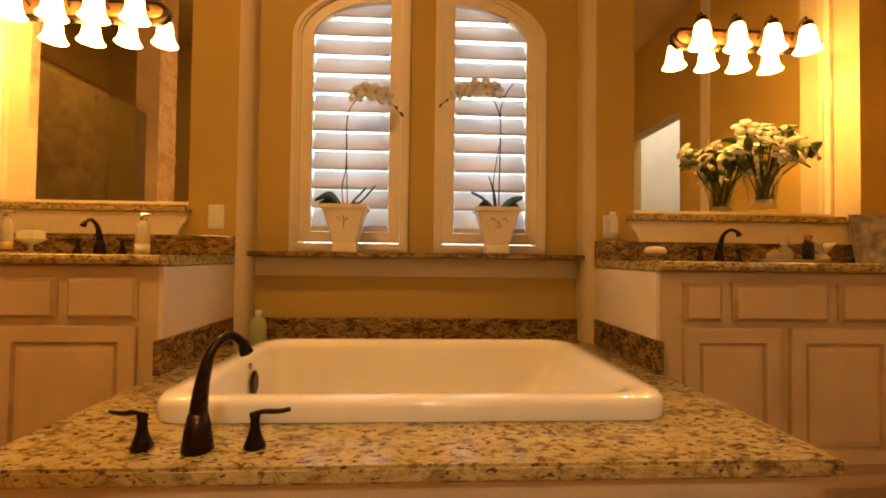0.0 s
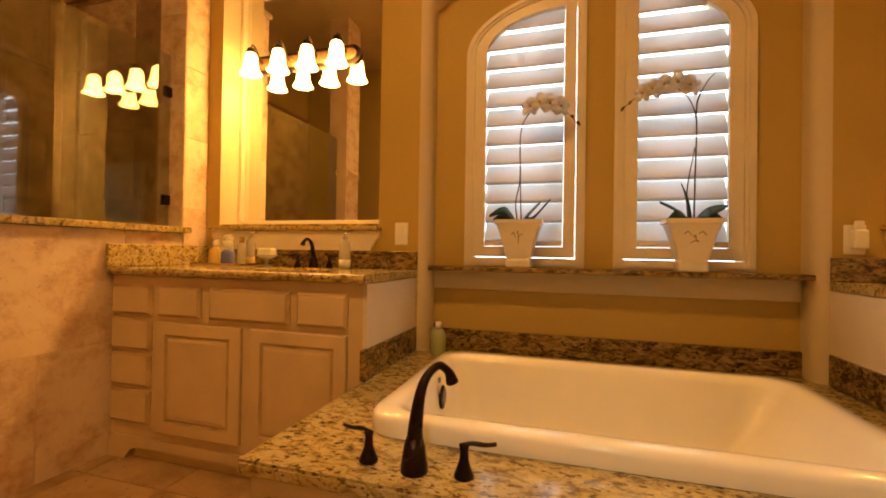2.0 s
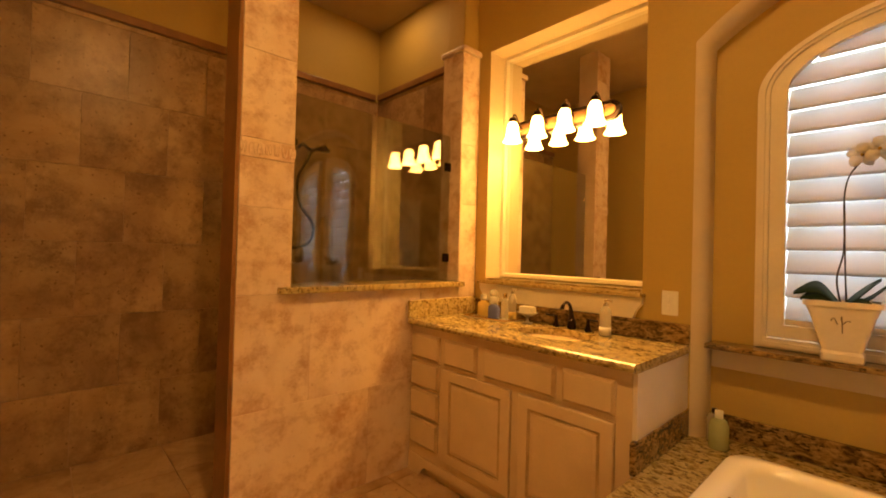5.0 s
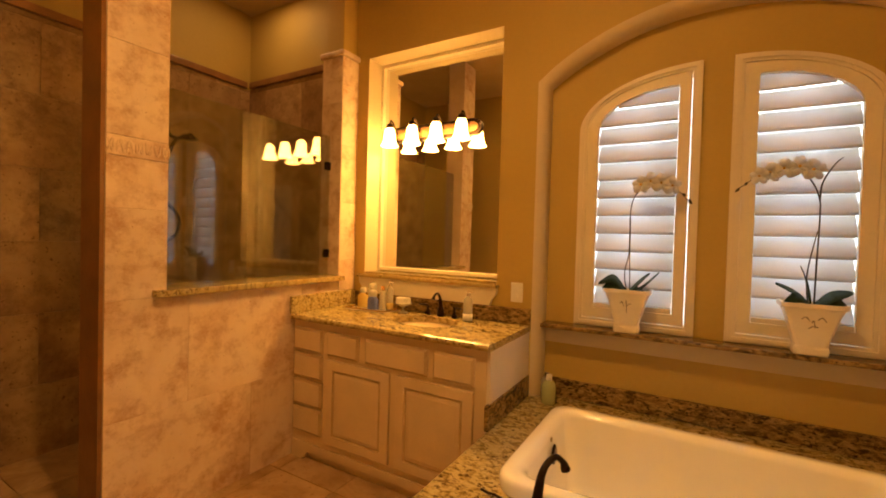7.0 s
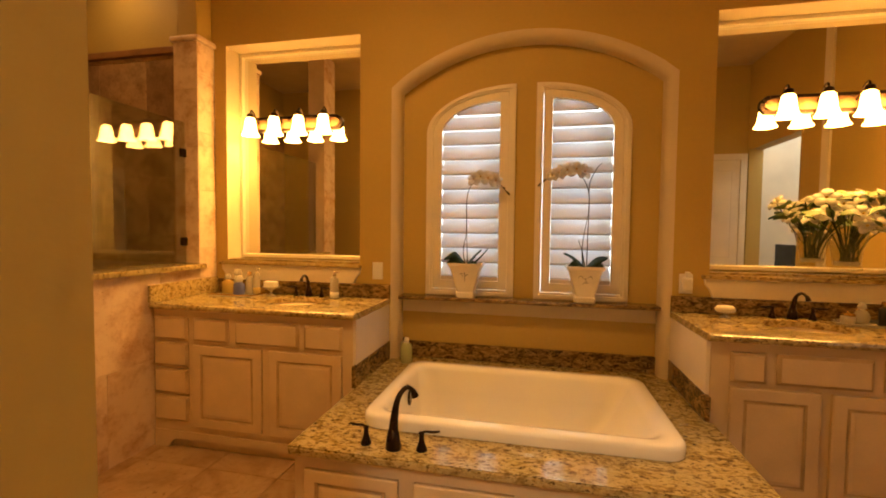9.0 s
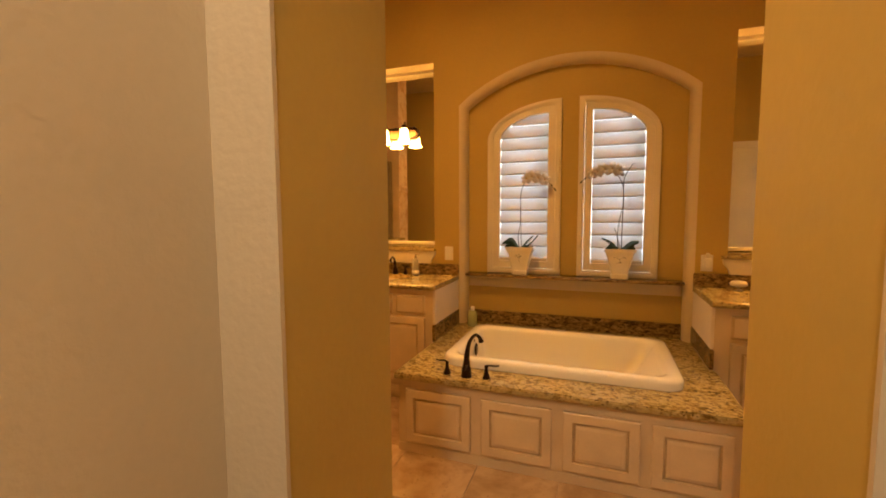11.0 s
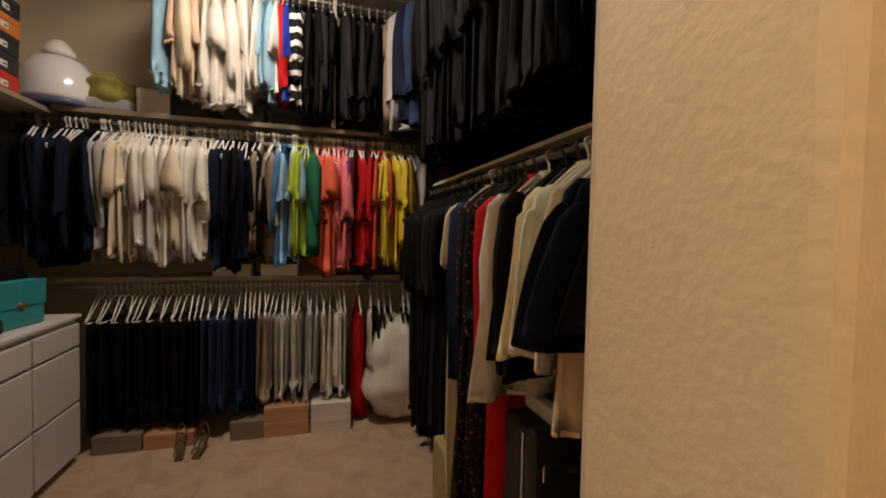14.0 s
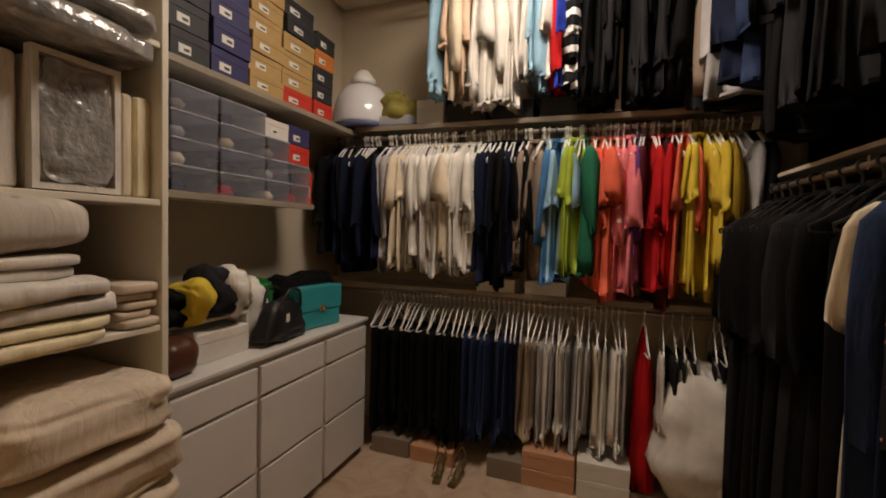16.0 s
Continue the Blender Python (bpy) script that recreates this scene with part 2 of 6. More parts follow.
# ---- builders ----
def mesh(name, bm, material, smooth=False):
    me = bpy.data.meshes.new(name)
    bm.to_mesh(me)
    bm.free()
    for m in material if isinstance(material, (list, tuple)) else [material]:
        me.materials.append(m)
    if smooth:
        for p in me.polygons:
            p.use_smooth = True
    return me


def part(name, bm, material, parent, label="", smooth=False):
    """One mesh object under a thing or a part, its vertices in the parent's space."""
    ob = new(name, mesh(name, bm, material, smooth))
    ob.parent = parent
    return tagged(ob, label)


def thing(name, at, label, category, group="", kind=""):
    """An Empty at a thing's base."""
    ob = new(name)
    ob.empty_display_size = 0.05
    ob.location = at
    return tagged(ob, label, category, group, kind)


def solo(name, bm, material, label, category="", group="", kind="", at=None, smooth=False):
    """A thing of one mesh, its vertices given in the world unless at places it."""
    ob = new(name, mesh(name, bm, material, smooth))
    if at is not None:
        ob.location = at
    return tagged(ob, label, category, group, kind)


def box(x0, x1, y0, y1, z0, z1, bevel=0.0, seg=1, into=None):
    bm = into or bmesh.new()
    r = bmesh.ops.create_cube(bm, size=1.0)
    for v in r["verts"]:
        v.co = Vector(((x0 + x1) / 2 + v.co.x * abs(x1 - x0), (y0 + y1) / 2 + v.co.y * abs(y1 - y0), (z0 + z1) / 2 + v.co.z * abs(z1 - z0)))
    if bevel:
        es = {e for v in r["verts"] for e in v.link_edges}
        bmesh.ops.bevel(bm, geom=list(es), offset=bevel, segments=seg, affect="EDGES", profile=0.6)
    return bm


def lathe(profile, n=20, into=None, at=(0, 0, 0)):
    """A turned body from (radius, height) pairs about the z axis."""
    bm = into or bmesh.new()
    rings = []
    for r, z in profile:
        rings.append([bm.verts.new((at[0] + r * math.cos(2 * math.pi * k / n), at[1] + r * math.sin(2 * math.pi * k / n), at[2] + z)) for k in range(n)])
    for a, b in zip(rings, rings[1:]):
        for k in range(n):
            bm.faces.new((a[k], a[(k + 1) % n], b[(k + 1) % n], b[k]))
    if profile[0][0] > 1e-4:
        bm.faces.new(rings[0][::-1])
    if profile[-1][0] > 1e-4:
        bm.faces.new(rings[-1])
    return bm


def tube(points, radius, n=6, into=None, flat=1.0):
    """A pipe along points; radius is a number or one for each point."""
    bm = into or bmesh.new()
    pts = [Vector(p) for p in points]
    rad = radius if isinstance(radius, (list, tuple)) else [radius] * len(pts)
    rings, side = [], None
    for i, p in enumerate(pts):
        d = (pts[min(i + 1, len(pts) - 1)] - pts[max(i - 1, 0)]).normalized()
        if side is None:
            side = d.orthogonal().normalized()
        side = (side - d * side.dot(d)).normalized()
        up = d.cross(side)
        rings.append([bm.verts.new(p + (side * math.cos(2 * math.pi * k / n) * flat + up * math.sin(2 * math.pi * k / n)) * rad[i]) for k in range(n)])
    for a, b in zip(rings, rings[1:]):
        for k in range(n):
            bm.faces.new((a[k], a[(k + 1) % n], b[(k + 1) % n], b[k]))
    bm.faces.new(rings[0][::-1]), bm.faces.new(rings[-1])
    return bm


def curve(points, steps=8):
    """Points along a smooth curve through the given ones."""
    p = [Vector(a) for a in points]
    p = [2 * p[0] - p[1]] + p + [2 * p[-1] - p[-2]]
    out = []
    for i in range(1, len(p) - 2):
        for k in range(steps):
            t = k / steps
            a, b, c, d = p[i - 1], p[i], p[i + 1], p[i + 2]
            out.append(0.5 * (2 * b + (c - a) * t + (2 * a - 5 * b + 4 * c - d) * t * t + (3 * b - a - 3 * c + d) * t ** 3))
    out.append(p[-2])
    return out


def prism(outline, axis, d0, d1):
    """A flat outline pushed through from d0 to d1. axis y: outline is (x, z); axis z: (x, y); axis x: (y, z)."""
    bm = bmesh.new()

    def at(a, b, d):
        return {"y": (a, d, b), "z": (a, b, d), "x": (d, a, b)}[axis]

    lo = [bm.verts.new(at(a, b, d0)) for a, b in outline]
    hi = [bm.verts.new(at(a, b, d1)) for a, b in outline]
    n = len(outline)
    f = [bm.faces.new(lo), bm.faces.new(hi[::-1])]
    for k in range(n):
        bm.faces.new((lo[k], hi[k], hi[(k + 1) % n], lo[(k + 1) % n]))
    bmesh.ops.recalc_face_normals(bm, faces=bm.faces)
    bmesh.ops.triangulate(bm, faces=[x for x in f if x.is_valid and len(x.verts) > 4])
    return bm


def ring_prism(outer, inner, axis, d0, d1):
    """A frame between two outlines of equally many points."""
    bm = bmesh.new()

    def at(a, b, d):
        return {"y": (a, d, b), "z": (a, b, d), "x": (d, a, b)}[axis]

    v = [[bm.verts.new(at(a, b, d)) for a, b in o] for o in (outer, inner) for d in (d0, d1)]
    n = len(outer)
    for k in range(n):
        j = (k + 1) % n
        bm.faces.new((v[0][k], v[0][j], v[2][j], v[2][k]))
        bm.faces.new((v[1][k], v[3][k], v[3][j], v[1][j]))
        bm.faces.new((v[0][k], v[1][k], v[1][j], v[0][j]))
        bm.faces.new((v[2][k], v[2][j], v[3][j], v[3][k]))
    bmesh.ops.recalc_face_normals(bm, faces=bm.faces)
    return bm


def raised_panel(x0, x1, z0, z1, y, frame_w=0.055, out=0.02):
    """A cabinet front seen from -y: bevelled slab, sunk profile and raised field. Faces of the profile take the second material."""
    bm = bmesh.new()
    steps = [(0, 0, 0), (0, -out + 0.004, 1), (0.005, -out, 0), (frame_w, -out, 0), (frame_w + 0.006, -out + 0.008, 1), (frame_w + 0.012, -out + 0.008, 1), (frame_w + 0.017, -out + 0.003, 1), (frame_w + 0.022, -out + 0.003, 0), (frame_w + 0.034, -out, 0)]
    rings = []
    for inset, dy, k in steps:
        rings.append(([bm.verts.new(c) for c in ((x0 + inset, y + dy, z0 + inset), (x1 - inset, y + dy, z0 + inset), (x1 - inset, y + dy, z1 - inset), (x0 + inset, y + dy, z1 - inset))], k))
    for (a, _), (b, k) in zip(rings, rings[1:]):
        for i in range(4):
            f = bm.faces.new((a[i], a[(i + 1) % 4], b[(i + 1) % 4], b[i]))
            f.material_index = k
    bm.faces.new(rings[-1][0])
    bm.faces.new(rings[0][0][::-1])
    return bm


def slab_front(x0, x1, z0, z1, y, out=0.02):
    """A drawer front with a wide chamfer round a plain field."""
    bm = bmesh.new()
    steps = [(0, 0, 0), (0, -out * 0.45, 1), (0.004, -out * 0.55, 1), (0.014, -out, 1), (0.02, -out, 0)]
    rings = []
    for inset, dy, k in steps:
        rings.append(([bm.verts.new(c) for c in ((x0 + inset, y + dy, z0 + inset), (x1 - inset, y + dy, z0 + inset), (x1 - inset, y + dy, z1 - inset), (x0 + inset, y + dy, z1 - inset))], k))
    for (a, _), (b, k) in zip(rings, rings[1:]):
        for i in range(4):
            bm.faces.new((a[i], a[(i + 1) % 4], b[(i + 1) % 4], b[i])).material_index = k
    bm.faces.new(rings[-1][0])
    bm.faces.new(rings[0][0][::-1])
    return bm


def filled(outline, holes, axis, d0, d1):
    """A slab with holes: front and back filled from edge loops, sides closed."""
    bm = bmesh.new()

    def at(a, b, d):
        return {"y": (a, d, b), "x": (d, a, b), "z": (a, b, d)}[axis]

    for d in (d0, d1):
        es = []
        for loop in [outline] + holes:
            vs = [bm.verts.new(at(a, b, d)) for a, b in loop]
            es += [bm.edges.new((vs[k], vs[(k + 1) % len(vs)])) for k in range(len(vs))]
        bmesh.ops.triangle_fill(bm, use_beauty=True, edges=es)
    bm.verts.ensure_lookup_table()
    i, half = 0, len(bm.verts) // 2
    for loop in [outline] + holes:
        n = len(loop)
        for k in range(n):
            a, b = i + k, i + (k + 1) % n
            bm.faces.new((bm.verts[a], bm.verts[b], bm.verts[half + b], bm.verts[half + a]))
        i += n
    bmesh.ops.recalc_face_normals(bm, faces=bm.faces)
    return bm


def milky(name, colour, share):
    """Cloudy plastic: part of the light goes straight through."""
    m = mat(name, colour, 0.25, var=0.05)
    N, L = m.node_tree.nodes, m.node_tree.links
    t, x = N.new("ShaderNodeBsdfTransparent"), N.new("ShaderNodeMixShader")
    x.inputs["Fac"].default_value = share
    L.new(t.outputs["BSDF"], x.inputs[1]), L.new(N["Principled BSDF"].outputs["BSDF"], x.inputs[2])
    L.new(x.outputs["Shader"], N["Material Output"].inputs["Surface"])
    return m

# ---- the large structure ----
CEIL = 3.4
WALL_Y = -0.11       # face of the wall behind the vanities
ALC_L, ALC_R = -0.378, 1.318
SPRING, APEX = 2.36, 2.645


def wall(name, x0, x1, y0, y1, z0, z1, material, label, bevel=0.0):
    return solo(name, box(x0, x1, y0, y1, z0, z1, bevel, 2), material, label, kind="structure")


floor = wall("floor", -3.3, 4.4, -4.95, 0.3, -0.1, -0.008, grout, "travertine tile floor of the bathroom")
ceiling = wall("ceiling", -3.6, 4.6, -6.3, 0.4, CEIL, CEIL + 0.1, ceiling_paint, "tan painted high ceiling")

# wall with the window alcove: a face with a bullnosed, arched recess
_mid, _rx = (ALC_L + ALC_R) / 2, (ALC_R - ALC_L) / 2
_R = (_rx ** 2 + (APEX - SPRING) ** 2) / (2 * (APEX - SPRING))
_path = [(ALC_L, 0.0, -1, 0), (ALC_L, 1.2, -1, 0)]
_a0 = math.asin(_rx / _R)
for k in range(25):
    a = -_a0 + 2 * _a0 * k / 24
    nx, nz = math.sin(a), math.cos(a)
    if k == 0:
        nx, nz = -1.0, 0.38
    if k == 24:
        nx, nz = 1.0, 0.38
    _path.append((_mid + _R * math.sin(a), APEX - _R + _R * math.cos(a), nx, nz))
_path += [(ALC_R, 1.2, 1, 0), (ALC_R, 0.0, 1, 0)]
_r = 0.058
bm = bmesh.new()
_rings = []
for j in range(6):
    a = radians(18 * j)
    _rings.append([bm.verts.new((x + nx * _r * (1 - math.sin(a)), WALL_Y + _r * (1 - math.cos(a)), z + nz * _r * (1 - math.sin(a)))) for x, z, nx, nz in _path])
_rings.append([bm.verts.new((x, 0.004, z)) for x, z, nx, nz in _path])
for a, b in zip(_rings, _rings[1:]):
    for k in range(len(a) - 1):
        f = bm.faces.new((a[k], b[k], b[k + 1], a[k + 1]))
        f.smooth = True
# paler than the wall: the window's light on the bullnose is in its colour
solo("wall_north_alcove", bm, cream_daylit_paint, "plaster bullnose edge of the arched window alcove, daylight in its pale colour", kind="structure")

# mirror niches are cut through the face
NICHES = ((-1.742, -0.666, 1.16, 2.765), (1.578, 2.82, 1.16, 2.715))
NICHE_D = 0.08


_out = [(x + nx * _r, z + nz * _r) for x, z, nx, nz in _path]
_face = [(-3.14, 0.0)] + _out + [(3.0, 0.0), (3.0, CEIL), (-3.14, CEIL)]
north = solo("wall_north", filled(_face, [[(a, z0), (b, z0), (b, z1), (a, z1)] for a, b, z0, z1 in NICHES], "y", WALL_Y, NICHE_D), gold_paint, "gold textured plaster wall with two mirror niches and an arched alcove", kind="structure")
# the niche reveals are painted in the cream of the trim
north.data.materials.append(cream_daylit_paint)
for p in north.data.polygons:
    if abs(p.normal.y) < 0.5 and any(a - 0.01 < p.center.x < b + 0.01 and z0 - 0.01 < p.center.z < z1 + 0.01 for a, b, z0, z1 in NICHES):
        p.material_index = 1
for k, (xa, xb) in enumerate(((-3.24, ALC_L - 0.032), (ALC_R + 0.032, 3.0))):
    wall("wall_north_niche_%d" % (k + 1), xa, xb, NICHE_D + 0.004, NICHE_D + 0.15, 0, CEIL, gold_paint, "gold plaster back of the mirror niche")

# back of the alcove with the two half-arched window openings
WIN = ((-0.205, 0.408, 0.955, 2.08, 2.392, 1), (0.543, 1.14, 0.955, 2.08, 2.392, -1))


def half_arch(x0, x1, z0, zs, zt, side, n=14):
    """Outline of a window whose top rises in a quarter ellipse towards the pair's middle."""
    pts = [(x0, z0), (x1, z0)]
    if side > 0:
        pts += [(x1 - (x1 - x0) * math.sin(math.pi / 2 * k / n), zs + (zt - zs) * math.cos(math.pi / 2 * k / n)) for k in range(n + 1)]
    else:
        pts += [(x0 + (x1 - x0) * math.sin(math.pi / 2 * k / n), zs + (zt - zs) * math.cos(math.pi / 2 * k / n)) for k in range(n, -1, -1)]
    return pts


solo("wall_north_window", filled([(ALC_L - 0.03, 0), (ALC_R + 0.03, 0), (ALC_R + 0.03, CEIL), (ALC_L - 0.03, CEIL)],
     [half_arch(a + 0.03, b - 0.03, z0 + 0.03, zs, zt - 0.03, s) for a, b, z0, zs, zt, s in WIN], "y", 0.004, 0.15), gold_paint, "gold plaster alcove wall round the twin windows", kind="structure")

wall("wall_west", -3.3, -3.14, -2.9, 0.3, 0, CEIL, gold_paint, "gold painted wall of the shower")
wall("wall_south_1", -3.3, -0.20, -2.9, -2.69, 0, CEIL, gold_paint, "gold painted wall beside the passage")
wall("wall_south_2", 0.998, 3.0, -3.115, -2.69, 0, CEIL, gold_paint, "gold painted wall beside the passage")
solo("wall_passage_1", prism([(-0.198, -3.12), (0.243, -3.12), (0.210, -2.69), (-0.198, -2.69)], "z", 0, CEIL), gold_paint, "gold painted side of the passage", kind="structure")
wall("wall_passage_head", 0.245, 0.998, -3.115, -2.69, 2.42, CEIL, gold_paint, "gold painted wall over the passage")
wall("wall_hall_1", -0.202, 0.116, -3.668, -3.085, 0, CEIL, cream_paint, "beige textured wall between bathroom and closet", 0.022)
wall("wall_hall_nib", 0.10, 0.245, -3.132, -3.1225, 0, CEIL, cream_paint, "beige wall return beside the passage")
wall("wall_hall_head", -0.184, 0.116, -4.56, -3.668, 2.42, CEIL, cream_paint, "beige wall over the closet opening")
wall("wall_hall_2", -0.184, 0.127, -6.2, -4.56, 0, CEIL, cream_paint, "beige wall of the closet")
wall("wall_hall_3", 1.10, 1.25, -4.95, -3.119, 0, CEIL, cream_paint, "beige wall of the small hall")
wall("wall_hall_nib_2", 0.99, 1.10, -3.128, -3.1185, 0, CEIL, cream_paint, "beige wall return beside the passage")
wall("wall_hall_4", 0.127, 1.25, -5.1, -4.95, 0, CEIL, cream_paint, "beige end wall of the small hall")

# east wall with a wide doorway to a pale room
_door = [(-2.66, 0.0), (-1.64, 0.0), (-1.64, 2.40), (-2.66, 2.40)]
solo("wall_east", prism([(-2.69, CEIL), (-2.69, 0)] + [_door[0]] + _door[:1:-1] + [_door[1], (0.1, 0), (0.1, CEIL)], "x", 3.0, 3.15), gold_paint, "gold painted wall with a wide doorway", kind="structure")
wall("wall_room_1", 4.3, 4.4, -3.2, -1.2, 0, CEIL, trim_paint, "pale wall of the next room")
wall("wall_room_2", 2.98, 4.4, -3.2, -3.115, 0, CEIL, trim_paint, "pale wall of the next room")
wall("wall_room_3", 2.98, 4.4, -1.3, -1.2, 0, CEIL, trim_paint, "pale wall of the next room")

dr = thing("door_1", (2.56, -2.69, 0), "tall white panelled door in a white casing", "door", kind="structure")
part("casing", ring_prism([(-0.44, 0.0), (0.43, 0.0), (0.43, 2.36), (-0.44, 2.36)], [(-0.37, 0.001), (0.36, 0.001), (0.36, 2.29), (-0.37, 2.29)], "y", 0.001, 0.028), trim_paint, dr)
leaf = part("leaf", box(-0.366, 0.356, 0.001, 0.018, 0.006, 2.286, 0.002), trim_paint, dr)
for z0, z1 in ((0.16, 1.0), (1.12, 2.16)):
    for x0, x1 in ((-0.28, -0.05), (0.04, 0.27)):
        part("panel", box(x0, x1, 0.0182, 0.025, z0, z1, 0.006), trim_paint, leaf)

tv = thing("television", (3.42, -2.55, 0.93), "dark blue flat screen on a white console", "television")
part("screen", box(-0.03, 0.0, -0.28, 0.28, 0.03, 0.36, 0.006), mat("dark blue screen", (0.02, 0.025, 0.06), 0.2, var=0.05), tv)
part("stand", box(-0.06, 0.05, -0.12, 0.12, 0.0, 0.0295, 0.004), trim_paint, tv)
cs = thing("console_table", (3.42, -2.55, -0.008), "low white console in the next room", "console")
part("top", box(-0.17, 0.17, -0.38, 0.38, 0.90, 0.937, 0.004), trim_paint, cs)
for x in (-0.14, 0.14):
    for y in (-0.34, 0.34):
        part("leg", box(x - 0.022, x + 0.022, y - 0.022, y + 0.022, 0.0, 0.8995, 0.003), trim_paint, cs)

# shower: pillar, half wall, pier
pillar = wall("wall_shower_pillar", -2.04, -1.846, -1.729, -1.468, 0, CEIL, grout, "travertine clad pillar beside the shower entry")
half_wall = wall("wall_shower_half", -2.04, -1.846, -1.467, -0.281, 0, 1.11, grout, "travertine clad half wall of the shower")
pier = wall("wall_shower_pier", -2.04, -1.846, -0.28, WALL_Y - 0.001, 0, 2.742, grout, "travertine clad pier beside the mirror")
wall("wall_shower_upper", -2.03, -1.86, -0.26, WALL_Y - 0.001, 2.785, CEIL, gold_paint, "gold plaster above the shower pier", 0.01)
wall("wall_shower_edge", -2.035, -1.85, -1.745, -1.7292, 0, CEIL - 0.001, jamb_stone, "polished brown stone edge of the shower entry")
wall("trim_pier", -2.06, -1.82, -0.30, WALL_Y - 0.001, 2.744, 2.784, travertine, "travertine cap moulding on the shower pier", 0.012)

TILE_CACHE = {}


def tiles(parent, axis, plane, u0, u1, v0, v1, size_u, size_v, material, gap=0.0014, thick=0.006, shift=0.0):
    """Tiles laid row by row on a wall or floor, each an object; the outward side is the sign of thick."""
    v = v0
    row = 0
    while v < v1 - 0.02:
        vb = min(v + size_v, v1)
        u = u0 - (shift * size_u if row % 2 else 0)
        while u < u1 - 0.02:
            ua, ub = max(u, u0), min(u + size_u, u1)
            if ub - ua > 0.03:
                w, h = round(ub - ua - gap, 4), round(vb - v - gap, 4)
                key = (axis, w, h, thick, material.name)
                if key not in TILE_CACHE:
                    lo, hi = sorted((0, thick))
                    if axis == "x":
                        bm = box(lo, hi, -w / 2, w / 2, -h / 2, h / 2, 0.0012)
                    elif axis == "y":
                        bm = box(-w / 2, w / 2, lo, hi, -h / 2, h / 2, 0.0012)
                    else:
                        bm = box(-w / 2, w / 2, -h / 2, h / 2, lo, hi, 0.0012)
                    TILE_CACHE[key] = mesh("tile", bm, material)
                ob = new("tile", TILE_CACHE[key])
                c = ((ua + ub) / 2, (v + vb) / 2)
                ob.location = {"x": (plane, c[0], c[1]), "y": (c[0], plane, c[1]), "z": (c[0], c[1], plane)}[axis]
                ob.parent = parent
            u += size_u
        v = vb
        row += 1


# ledge, glass and clamps over the half wall
solo("shower_ledge", box(-2.07, -1.80, -1.535, -0.255, 1.112, 1.146, 0.006, 2), granite, "polished stone ledge along the half wall", "ledge", kind="structure")
sg = thing("shower_glass", (-1.95, -0.88, 1.146), "clear fixed shower glass with bronze clamps above the half wall", "glass panel")
part("pane", box(-0.004, 0.004, -0.585, 0.598, 0, 1.02), shower_glass, sg)
for z in (0.16, 0.80):
    part("clamp", box(-0.012, 0.012, 0.55, 0.599, z - 0.03, z + 0.03, 0.004), bronze, sg)

# trim along the top of the shower tile
wall("trim_shower_1", -3.14, -3.10, -2.69, -0.16, 2.735, 2.79, jamb_stone, "brown stone border above the shower tile", 0.008)
wall("trim_shower_2", -3.10, -2.07, -0.15, WALL_Y - 0.001, 2.735, 2.79, jamb_stone, "brown stone border above the shower tile", 0.008)
shower_back = wall("wall_shower_west", -3.139, -3.128, -2.69, WALL_Y - 0.001, 0, 2.734, grout, "brown travertine tiled shower wall")
shower_side = wall("wall_shower_north", -3.127, -2.041, WALL_Y - 0.012, WALL_Y - 0.001, 0, 2.734, grout, "brown travertine tiled shower wall")


